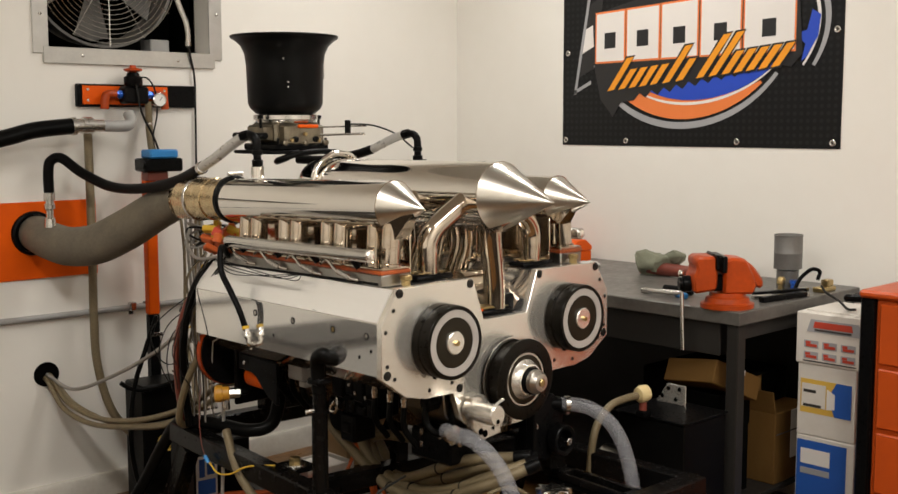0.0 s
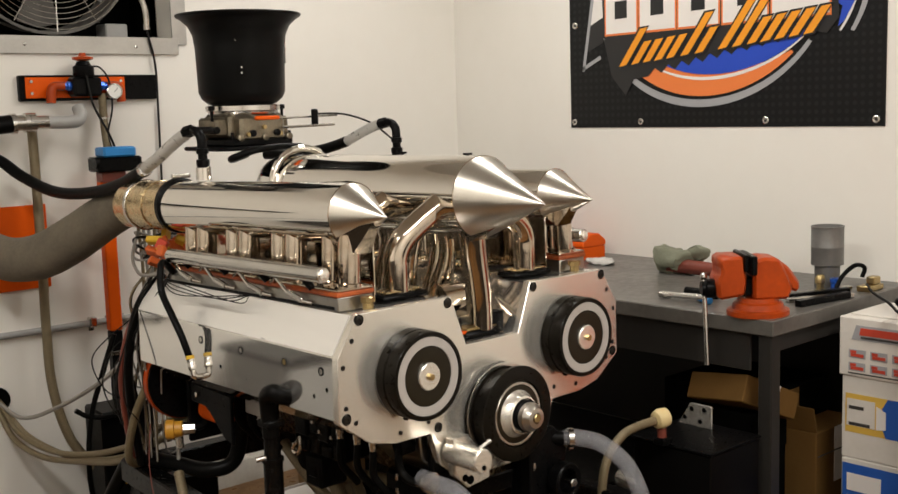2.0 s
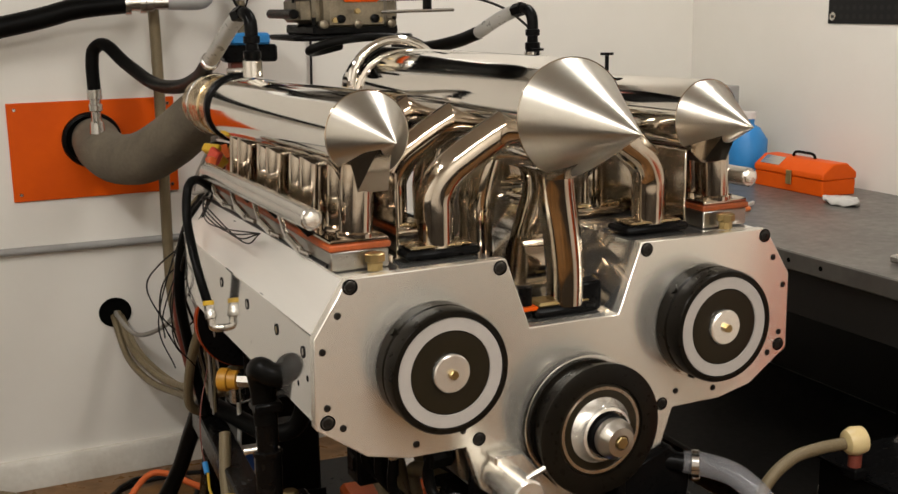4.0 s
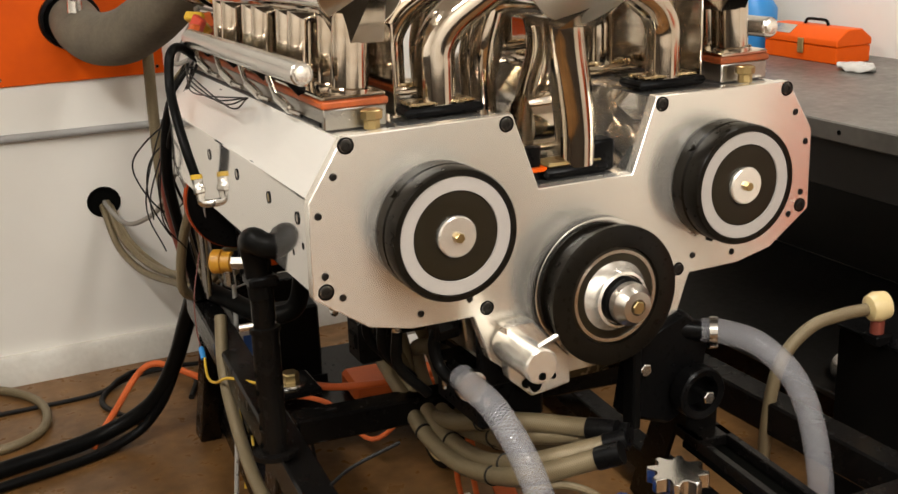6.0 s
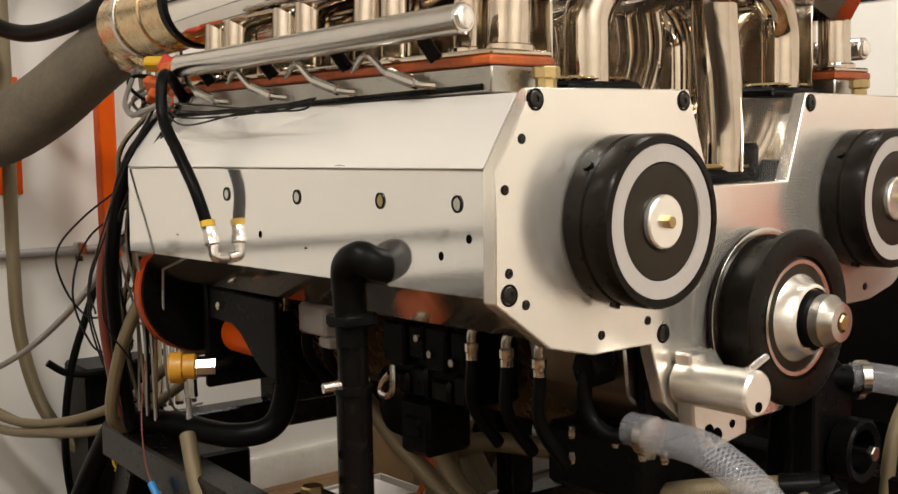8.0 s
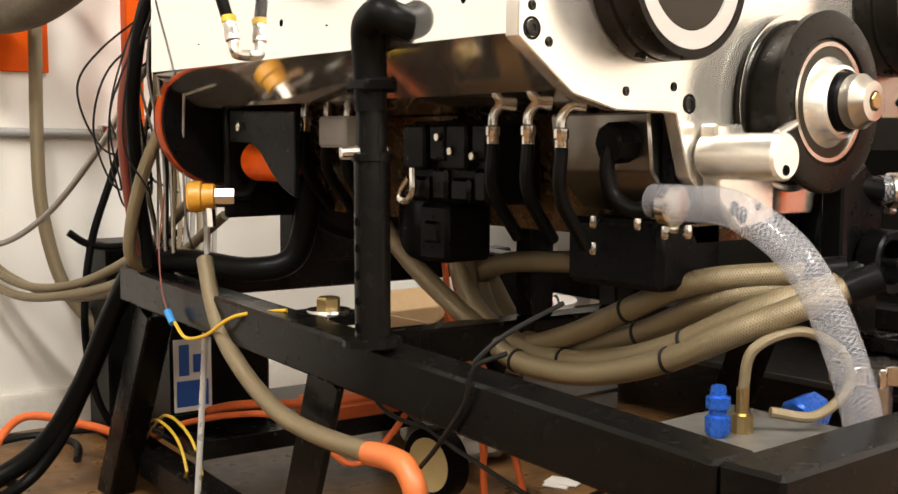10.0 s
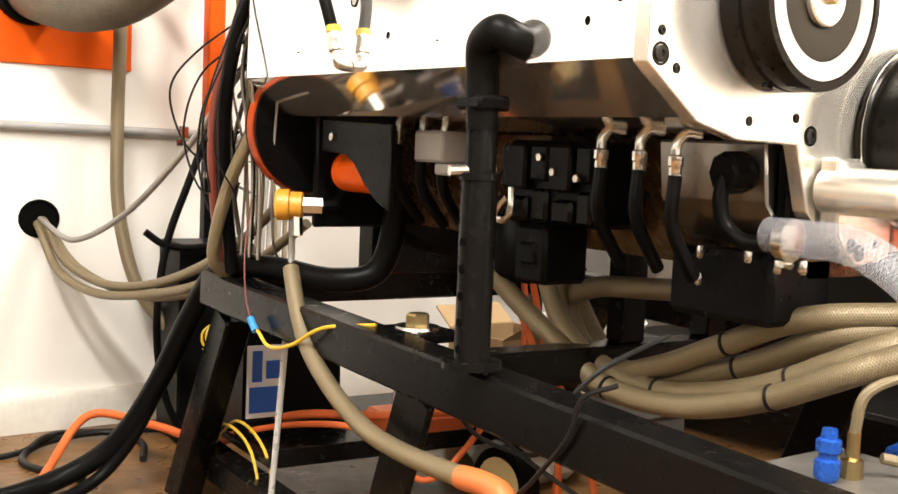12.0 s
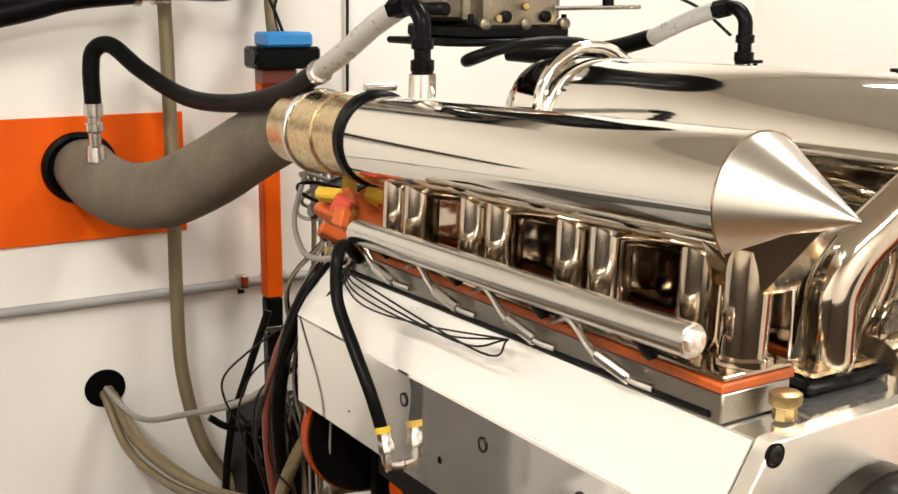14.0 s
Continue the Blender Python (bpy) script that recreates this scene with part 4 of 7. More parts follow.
hexn = part("pan_fitting", S().rod((CX - 0.185, 0.130, 0.680), (CX - 0.225, 0.130, 0.678), 0.024, 8, chamfer=0.004), BLACK, eng)
part("pan_elbow", S().sweep([(CX - 0.215, 0.130, 0.678), (CX - 0.222, 0.132, 0.650), (CX - 0.218, 0.125, 0.620), (CX - 0.21, 0.10, 0.604), (CX - 0.20, 0.07, 0.606)], 0.0095, 12, 6), RUBBER, hexn)
part("oil_reservoir", S().box(CX - 0.165, CX - 0.05, 0.095, 0.27, 0.505, 0.588, 0.008), BLACK, eng, "black pressure-pump block")
for y, z in ((0.204, 0.584), (0.204, 0.552), (0.124, 0.586), (0.078, 0.578), (0.042, 0.581)):
    part("small_fitting", S().lathe([(0, 0.0045), (0.006, 0.0055), (0.012, 0.0055), (0.015, 0.004)], (CX - 0.176, y, z + 0.007), (0, 0, -1), 8), STEEL, eng)
part("oil_filter", S().lathe([(0, 0.048), (0.01, 0.052), (0.09, 0.052), (0.1, 0.045)], (CX - 0.11, 0.66, 0.50), (0, 0, 1), 28), BLACK, eng)
sta = part("starter_motor", S().lathe([(0, 0.020), (0.008, 0.031), (0.11, 0.031), (0.12, 0.026)], (CX - 0.285, 0.80, 0.650), (0.02, 1, 0), 28), ORANGE, eng, "orange starter motor")
part("starter_bracket", S().prism([(0.905, 0.728), (0.69, 0.722), (0.69, 0.60), (0.735, 0.615), (0.765, 0.635), (0.80, 0.664), (0.83, 0.677), (0.905, 0.680)], CX - 0.335, CX - 0.325, "yz", 0.002), BLACK, sta, "black starter bracket with an arched edge")
part("bracket_bolt", hexbolt(S(), (CX - 0.335, 0.865, 0.702), (-1, 0, 0), 0.007, 0.006), STEEL, sta)
part("starter_bracket", S().box(CX - 0.32, CX - 0.16, 0.95, 0.965, 0.56, 0.74, 0.004), BLACK, eng)
bh = part("bellhousing", S().lathe([(0, 0.20), (0.012, 0.213), (0.05, 0.213), (0.06, 0.19), (0.10, 0.17)], (CX, 1.002, 0.715), (0, 1, 0), 48), BLACK, eng)
part("scatter_disc", S().lathe([(0.02, 0.085), (0.022, 0.102), (0.062, 0.102), (0.064, 0.085), (0.05, 0.05)], (CX - 0.30, 0.985, 0.715), (0, 1, 0), 40), BLACK, bh)
part("scatter_ring", S().lathe([(0.03, 0.101), (0.031, 0.105), (0.05, 0.105), (0.051, 0.101)], (CX - 0.30, 0.985, 0.715), (0, 1, 0), 40), RED, bh, "red-orange flywheel shield ring")
part("coolant_elbow", S().sweep([(-0.443, 0.318, 0.715), (-0.448, 0.316, 0.775), (-0.455, 0.305, 0.806), (-0.456, 0.276, 0.818), (-0.446, 0.262, 0.812), (-0.425, 0.258, 0.806)], 0.019, 16, 6), RUBBER, eng, "black rubber coolant elbow")

# front accessories low on the right: black pump bracket
acc = part("pump_bracket", S().prism([(0.07, 0.62), (0.165, 0.655), (0.215, 0.61), (0.20, 0.50), (0.14, 0.465), (0.05, 0.50)], 0.035, 0.075, "xz", 0.006), BLACK, eng)
part("idler_ring", S().lathe([(0, 0.040), (0.003, 0.043), (0.03, 0.043), (0.033, 0.040), (0.030, 0.030), (0.004, 0.029)], (0.175, 0.03, 0.525), (0, -1, 0), 32), BLACK, acc)
part("idler_bolt", hexbolt(S().rod((0.175, 0.03, 0.525), (0.175, -0.012, 0.525), 0.006, 10), (0.175, -0.01, 0.525), (0, -1, 0), 0.011, 0.008), STEEL, acc)
part("bracket_bolt", hexbolt(S(), (0.085, 0.034, 0.575), (0, -1, 0), 0.011, 0.009), STEEL, acc)
part("hose_barb", S().rod((0.165, 0.05, 0.622), (0.21, 0.025, 0.615), 0.017, 16), BLACK, acc)
part("drive_belt", S().box(0.035, 0.05, -0.012, 0.018, 0.50, 0.64, 0.003), RUBBER, eng)
part("front_cradle", S().box(CX - 0.17, CX + 0.17, 0.074, 0.094, 0.585, 0.71, 0.004), BLACK, eng)

# ---- the run stand ----
LAY = in_back
stand = thing("engine_stand", (CX, 0.43, 0.0), "black painted steel run stand of square tube", "stand")


def beam(shape, a, b, w, h, bevel=0.004):
    """A square tube with its top middle line from a to b."""
    a, b = Vector(a), Vector(b)
    d = b - a
    m = Matrix.Translation(a) @ d.to_track_quat("Y", "Z").to_matrix().to_4x4()
    return shape.box(-w / 2, w / 2, 0, d.length, -h, 0, bevel, m)


LAY = None
for sx in (-1, 1):
    part("side_beam", beam(S(), (CX + sx * 0.348, 1.14, 0.462), (CX + sx * 0.427, -0.215, 0.427), 0.055, 0.062), FRAME, stand)
part("front_beam", beam(S(), (CX - 0.454, -0.247, 0.4285), (CX + 0.454, -0.247, 0.4285), 0.062, 0.062), FRAME, stand)
LAY = in_back
part("rear_beam", beam(S(), (-0.397, 1.10, 0.452), (0.377, 1.10, 0.452), 0.055, 0.055), FRAME, stand)
for sx in (-0.425, 0.405):
    part("rear_leg", beam(S(), (sx - 0.004, 1.085, 0.40), (sx - 0.02, 1.30, 0.0), 0.052, 0.06), FRAME, stand)
    part("front_leg", beam(S(), (sx, -0.20, 0.36), (sx, -0.27, 0.0), 0.05, 0.05), FRAME, stand)
    part("foot_rail", beam(S(), (sx + 0.035, 1.34, 0.095), (sx + 0.035, -0.28, 0.095), 0.055, 0.055), FRAME, stand)
    part("brace", beam(S(), (sx - 0.012, 0.44, 0.402), (sx - 0.012, 0.60, 0.004), 0.010, 0.085), FRAME, stand)
part("shelf", S().box(-0.385, 0.36, 0.985, 1.40, 0.118, 0.130, 0.002).box(-0.385, 0.36, 0.98, 0.985, 0.118, 0.152, 0.001), FRAME, stand, "scraped black angle shelf")
part("mount_beam", beam(S(), (-0.397, 0.40, 0.430), (0.377, 0.40, 0.430), 0.05, 0.05), FRAME, stand)
for sx in (-0.09, 0.07):
    part("mount_post", S().box(CX + sx - 0.02, CX + sx + 0.02, 0.38, 0.42, 0.4305, 0.562, 0.003), FRAME, stand)
part("rear_mount", S().box(CX - 0.16, CX + 0.16, 1.03, 1.09, 0.452, 0.60, 0.004), FRAME, stand)
part("cross_arm", S().box(0.195, 0.21, -0.19, 0.09, 0.40, 0.42, 0.002).box(0.25, 0.265, -0.19, 0.09, 0.40, 0.42, 0.002).box(0.195, 0.265, -0.225, -0.17, 0.40, 0.42, 0.002).box(0.195, 0.265, 0.05, 0.12, 0.40, 0.42, 0.002), FRAME, stand, "slotted black adjuster arm")
part("cross_arm_web", S().box(0.197, 0.263, -0.2, 0.1, 0.385, 0.398, 0.002), SHADE, stand)
part("arm_post", S().box(0.20, 0.26, 0.09, 0.13, 0.40, 0.50, 0.004), FRAME, stand)
LAY = on_engine
jp = part("jack_post", S().lathe([(0, 0.036), (0.008, 0.036), (0.009, 0.0215), (0.21, 0.0215), (0.211, 0.0245), (0.219, 0.0245), (0.22, 0.0185), (0.335, 0.0185)], (-0.441, 0.320, 0.4475), (0, 0, 1), 24), FRAME, stand, "black telescopic jack post")
part("pin_handle", S().rod((-0.479, 0.327, 0.668), (-0.424, 0.315, 0.671), 0.006, 10), STEEL, jp)
part("jack_bracket", S().box(-0.464, -0.418, 0.295, 0.345, 0.735, 0.752, 0.004), BLACK, jp)
for z in (0.47, 0.50, 0.53, 0.56, 0.59):
    part("pin_hole", S().rod((-0.4635, 0.318, z), (-0.461, 0.318, z), 0.005, 10), SHADE, jp)
LAY = None
part("nut", hexbolt(S(), (-0.330, 0.552, 0.4475), (0, 0, 1), 0.017, 0.018), BRASS, stand)
part("mount_tab", S().box(-0.362, -0.285, 0.505, 0.60, 0.430, 0.444, 0.003), FRAME, stand)
part("nut_washer", S().lathe([(0, 0.032), (0.004, 0.031)], (-0.330, 0.552, 0.4442), (0, 0, 1), 24), STEEL, stand)
LAY = in_back

# battery and shelf clutter
bat = thing("car_battery", (-0.26, 1.26, 0.13), "black battery with a blue and white label on the shelf", "battery")
part("case", S().box(-0.365, -0.16, 1.16, 1.34, 0.1305, 0.345, 0.006), RUBBER, bat)
part("label", S().box(-0.36, -0.285, 1.157, 1.1595, 0.165, 0.305), PRW, bat, "worn white label")
part("label_print", S().box(-0.355, -0.292, 1.1555, 1.1567, 0.175, 0.225).box(-0.35, -0.33, 1.1555, 1.1567, 0.235, 0.295).box(-0.322, -0.295, 1.1555, 1.1567, 0.24, 0.275), INKB, bat)
part("tray_lip", S().box(-0.384, -0.15, 1.15, 1.155, 0.131, 0.162, 0.001), RUBBER, bat)
single("orange_case", S().box(-0.12, 0.10, 1.02, 1.14, 0.1305, 0.175, 0.01), CORD, "flat orange plastic case on the stand shelf", "case")
LAY = None
sb = thing("storage_box", (0.47, 1.32, 0.0), "open pale cardboard box on the floor behind the stand", "box")
part("box_side", S().box(0.38, 0.58, 1.22, 1.224, 0, 0.27).box(0.38, 0.58, 1.416, 1.42, 0, 0.27).box(0.38, 0.384, 1.224, 1.416, 0, 0.27).box(0.576, 0.58, 1.224, 1.416, 0, 0.27).box(0.384, 0.576, 1.224, 1.416, 0, 0.006), PALECARD, sb)
for y0, y1, z1 in ((1.2195, 1.165, 0.30), (1.4205, 1.48, 0.31)):
    part("box_flap", S().prism([(y0, 0.268), (y1, z1), (y1, z1 + 0.004), (y0, 0.272)], 0.382, 0.578, "yz"), PALECARD, sb)
tray = thing("parts_tray", (0.20, 1.17, 0.13), "pale plastic parts tray on the stand shelf", "tray")
part("tray_shell", S().box(0.11, 0.31, 1.09, 1.094, 0.1305, 0.20, 0.001).box(0.11, 0.31, 1.246, 1.25, 0.1305, 0.20, 0.001).box(0.11, 0.114, 1.094, 1.246, 0.1305, 0.20, 0.001).box(0.306, 0.31, 1.094, 1.246, 0.1305, 0.20, 0.001).box(0.114, 0.306, 1.094, 1.246, 0.1305, 0.136, 0.001), BOXW, tray)
part("paper_pad", S().box(0.125, 0.285, 1.105, 1.235, 0.1365, 0.196, 0.002), PRW, tray)
dc = thing("drawer_unit", (0.78, 1.34, 0.0), "low grey steel drawer unit with bright trim strips", "cabinet")
part("unit_body", S().box(0.62, 0.95, 1.17, 1.50, 0.0, 0.235, 0.004), GREY, dc)
for z in (0.045, 0.125, 0.205):
    part("trim_strip", S().box(0.625, 0.945, 1.164, 1.1695, z, z + 0.010, 0.002).box(0.614, 0.6195, 1.18, 1.49, z, z + 0.010, 0.002), STEEL, dc)
wt = thing("wire_tray", (0.76, 1.30, 0.236), "shallow pale tray heaped with loose coloured wire on the drawer unit", "tray")
part("dish", S().lathe([(0, 0.11), (0.004, 0.12), (0.045, 0.14), (0.047, 0.137), (0.010, 0.115)], (0.76, 1.33, 0.2355), (0, 0, 1), 32), PRW, wt)
wrng = random.Random(21)
for k in range(16):
    a0, r0 = wrng.uniform(0, 6.28), wrng.uniform(0.03, 0.11)
    pts = [(0.76 + (r0 + wrng.uniform(-0.02, 0.02)) * math.cos(a0 + 0.75 * i), 1.33 + (r0 + wrng.uniform(-0.02, 0.02)) * math.sin(a0 + 0.75 * i), 0.262 + wrng.uniform(0.0, 0.055)) for i in range(7)]
    part("loose_wire", S().sweep(pts, wrng.choice((0.0025, 0.0035)), 6, 5), (WIREK, CORD, PRW, WIREG, INKR)[k % 5], wt)
LAY = in_back
cst = thing("caster_wheel", (0.05, 0.88, 0.0), "black caster wheel with a tan centre under the stand", "wheel")
part("tyre", S().lathe([(-0.02, 0.06), (-0.018, 0.07), (0.018, 0.07), (0.02, 0.06)], (0.05, 0.88, 0.07), (1, 0.2, 0), 28), RUBBER, cst)
part("rim", S().lathe([(-0.023, 0.02), (-0.022, 0.052), (0.022, 0.052), (0.023, 0.02)], (0.05, 0.88, 0.07), (1, 0.2, 0), 24), IVORY, cst)
part("fork", S().box(0.02, 0.08, 0.86, 0.90, 0.142, 0.150, 0.002).rod((0.05, 0.88, 0.148), (0.05, 0.985, 0.148), 0.008), FRAME, cst)

LAY = on_engine
# priming tank with cap, valve and gear drive
tank = thing("priming_tank", (-0.16, 0.0, 0.0), "grey steel tank with a blue cap between the stand beams", "tank")
part("shell", S().box(-0.285, -0.055, -0.13, 0.075, 0.0, 0.362, 0.006), GREY, tank)
part("cap", S().lathe([(0, 0.010), (0.006, 0.014), (0.022, 0.014), (0.024, 0.010), (0.030, 0.010), (0.032, 0.0135), (0.044, 0.0135), (0.046, 0.009), (0.056, 0.008)], (-0.198, -0.014, 0.362), (0, 0, 1), 8), BLUE, tank, "blue anodised cap")
part("valve", S().lathe([(0, 0.012), (0.02, 0.012), (0.022, 0.007), (0.05, 0.007)], (-0.163, -0.02, 0.362), (0, 0, 1), 10), BRASS, tank)
part("tube_loop", S().sweep([(-0.163, -0.02, 0.41), (-0.16, -0.03, 0.455), (-0.12, -0.06, 0.475), (-0.07, -0.08, 0.45), (-0.06, -0.085, 0.41), (-0.10, -0.07, 0.38), (-0.14, -0.04, 0.385)], 0.006, 10), BRAID, tank)
gear = thing("oil_pump_gear", (0.135, 0.005, 0.0), "bare steel spur gear on a vertical pump shaft", "gear")
teeth = []
for i in range(32):
    a = 2 * math.pi * i / 32
    r = 0.050 if i % 4 in (0, 1) else 0.036
    teeth.append((0.135 + r * math.cos(a), 0.005 + r * math.sin(a)))
part("spur_gear", S().prism(teeth, 0.375, 0.40, "xy", 0.0015), STEEL, gear)
part("pump_barrel", S().lathe([(0, 0.05), (0.30, 0.05), (0.31, 0.03), (0.374, 0.03)], (0.135, 0.005, 0.0), (0, 0, 1), 28), ALU_CAST, gear)
single("blue_hose_nut", S().rod((0.01, 0.03, 0.34), (0.06, 0.03, 0.345), 0.024, 8, chamfer=0.004).box(0.0, 0.07, 0.02, 0.04, 0.0, 0.32, 0.01), BLUE, "blue anodised hose coupling below the engine", "fitting")

# ---- hoses ----


def hose(name, pts, r, mat, label, category="hose", seg=14, group="", ends=None):
    h = single(name, S().sweep(pts, r, seg, 9), mat, label, category, group)
    if ends:
        for p, w in ends:
            part("hose_clamp", S().lathe([(0, r + 0.001), (0.001, r + 0.0035), (0.013, r + 0.0035), (0.014, r + 0.001)], p, w, 20), STEEL, h)
            part("clamp_screw", S().rod(Vector(p) + Vector((0, 0, -r - 0.006)), Vector(p) + Vector((0.016, 0, -r - 0.008)), 0.005, 8), STEEL, h)
    return h


hose("coolant_hose", [(-0.213, 0.07, 0.614), (-0.216, 0.025, 0.614), (-0.218, -0.05, 0.608), (-0.211, -0.125, 0.555), (-0.192, -0.172, 0.44), (-0.165, -0.195, 0.27), (-0.125, -0.19, 0.08), (-0.09, -0.25, 0.021), (0.05, -0.42, 0.021)], 0.020, CLEAR,
     "clear braid-reinforced coolant hose curving down to the floor", ends=[((-0.2105, 0.052, 0.6105), (0, -1, -0.05))], seg=20)
hose("coolant_hose", [(0.195, 0.035, 0.617), (0.222, 0.015, 0.616), (0.262, -0.03, 0.600), (0.292, -0.085, 0.545), (0.298, -0.13, 0.44), (0.285, -0.165, 0.28), (0.265, -0.175, 0.10), (0.24, -0.10, 0.021), (0.22, 0.15, 0.021)], 0.020, CLEAR,
     "clear braid-reinforced coolant hose curving down to the floor", ends=[((0.205, 0.028, 0.6165), (0.8, -0.6, 0))], seg=20)
for pts in ([(-0.05, -0.02, 0.53), (-0.12, 0.089, 0.514), (-0.12, 0.206, 0.47), (-0.12, 0.331, 0.421), (-0.12, 0.453, 0.393), (-0.125, 0.53, 0.425), (-0.13, 0.555, 0.503), (-0.16, 0.558, 0.60)],
            [(-0.08, -0.09, 0.52), (-0.15, -0.02, 0.478), (-0.15, 0.10, 0.424), (-0.15, 0.25, 0.385), (-0.15, 0.40, 0.382), (-0.15, 0.50, 0.420), (-0.16, 0.63, 0.485), (-0.17, 0.74, 0.56)],
            [(-0.03, -0.03, 0.52), (-0.10, 0.062, 0.496), (-0.10, 0.202, 0.439), (-0.10, 0.363, 0.401), (-0.10, 0.500, 0.410), (-0.10, 0.557, 0.475), (-0.10, 0.50, 0.505), (-0.09, 0.393, 0.515), (-0.08, 0.30, 0.52)],
            [(-0.05, -0.06, 0.52), (-0.13, -0.015, 0.495), (-0.135, 0.085, 0.447), (-0.135, 0.193, 0.412), (-0.13, 0.319, 0.392), (-0.125, 0.43, 0.40), (-0.135, 0.53, 0.45), (-0.15, 0.585, 0.58)],
            [(-0.02, -0.01, 0.50), (-0.07, 0.10, 0.46), (-0.075, 0.24, 0.41), (-0.07, 0.38, 0.385), (-0.06, 0.50, 0.40), (-0.06, 0.58, 0.47), (-0.10, 0.61, 0.58)]):
    h = hose("oil_line", pts, 0.0150, BRAID, "tan braided dry-sump oil line looped under the engine", "hose", 14, "oil lines under the engine")
    for k in (2, 4):
        way = (Vector(pts[k + 1]) - Vector(pts[k - 1])).normalized()
        part("cable_tie", S().lathe([(0, 0.0155), (0.0005, 0.0168), (0.0045, 0.0168), (0.005, 0.0155)], Vector(pts[k]), way, 18), WIREK, h)
    part("line_end", S().rod(pts[0], Vector(pts[0]) + (Vector(pts[0]) - Vector(pts[1])) * 0.35, 0.017, 12), BLACK, h)
LAY = in_back
dh = single("drain_hose", S().sweep([(-0.455, 0.76, 0.50), (-0.468, 0.70, 0.44), (-0.472, 0.651, 0.395), (-0.473, 0.586, 0.360), (-0.473, 0.517, 0.334), (-0.473, 0.453, 0.320), (-0.472, 0.379, 0.316), (-0.47, 0.312, 0.317), (-0.47, 0.235, 0.322)], 0.0125, 14, 8), BRAID, "pale braided drain hose with an orange taped end beside the stand", "hose")
part("taped_end", S().sweep([(-0.47, 0.240, 0.3215), (-0.47, 0.20, 0.326), (-0.47, 0.165, 0.325), (-0.47, 0.146, 0.310), (-0.469, 0.142, 0.296)], 0.0142, 14, 6), TAPE, dh, "orange taped end")
part("tail_nut", S().lathe([(0, 0.014), (0.004, 0.019), (0.022, 0.019), (0.026, 0.015)], (-0.469, 0.142, 0.299), (0, -0.05, -1), 8), BLUE, dh)
part("tail_hose", S().sweep([(-0.469, 0.141, 0.28), (-0.468, 0.135, 0.18), (-0.475, 0.10, 0.06), (-0.50, 0.02, 0.014), (-0.56, -0.1, 0.014)], 0.012, 12, 7), RUBBER, dh)
single("hanging_wire", S().sweep([(-0.44, 0.02, 0.47), (-0.458, 0.05, 0.452), (-0.46, 0.067, 0.409), (-0.46, 0.116, 0.355), (-0.462, 0.174, 0.295), (-0.47, 0.22, 0.2), (-0.48, 0.26, 0.004)], 0.0028, 7, 8), WIREK, "thin black wire over the stand beam", "wire")
single("hanging_wire", S().sweep([(-0.41, 0.40, 0.40), (-0.40, 0.338, 0.377), (-0.40, 0.235, 0.346), (-0.40, 0.12, 0.326), (-0.40, 0.0, 0.315), (-0.40, -0.1, 0.36)], 0.0028, 7, 8), WIREK, "thin black wire under the stand beam", "wire")
single("orange_cable", S().sweep([(0.0, 0.80, 0.42), (0.0, 0.76, 0.37), (0.0, 0.70, 0.30), (0.0, 0.665, 0.19), (0.0, 0.655, 0.08), (0.02, 0.66, 0.006)], 0.006, 10, 8), CORD, "orange cable hanging behind the stand", "cable")
single("orange_cable", S().sweep([(0.02, 0.70, 0.30), (0.01, 0.62, 0.24), (0.0, 0.585, 0.195), (0.0, 0.55, 0.11), (0.02, 0.54, 0.006)], 0.006, 10, 8), CORD, "orange cable hanging behind the stand", "cable")
single("dipstick_tube", S().sweep([(-0.405, 0.87, 0.60), (-0.408, 0.868, 0.45), (-0.43, 0.85, 0.22), (-0.455, 0.83, 0.0)], 0.0052, 10, 6), MILK, "thin pale tube dropping to the floor", "tube")
single("power_cable", S().sweep([(-0.28, 0.74, 0.62), (-0.30, 0.76, 0.50), (-0.36, 0.80, 0.475), (-0.42, 0.92, 0.482), (-0.455, 1.06, 0.462), (-0.475, 1.15, 0.37), (-0.51, 1.24, 0.22), (-0.57, 1.30, 0.10), (-0.68, 1.32, 0.035), (-0.85, 1.27, 0.022), (-1.2, 1.20, 0.022), (-1.9, 1.3, 0.022)], 0.020, 14, 9), RUBBER,
       "thick black cable sleeve running off the stand", "cable")
single("power_cable", S().sweep([(-0.42, 1.0, 0.46), (-0.452, 1.09, 0.43), (-0.48, 1.2, 0.30), (-0.55, 1.28, 0.10), (-0.66, 1.27, 0.02), (-0.9, 1.18, 0.014), (-1.6, 1.0, 0.014)], 0.012, 12, 9), RUBBER,
       "black cable running off the stand to the floor", "cable")
single("orange_cable", S().sweep([(-0.72, 1.30, 0.01), (-0.66, 1.42, 0.035), (-0.55, 1.55, 0.10), (-0.44, 1.45, 0.09), (-0.36, 1.32, 0.08), (-0.28, 1.13, 0.17), (-0.16, 1.0, 0.19), (0.0, 0.97, 0.19), (0.10, 0.99, 0.16)], 0.009, 12, 8), CORD, "orange power cable over the shelf", "cable")
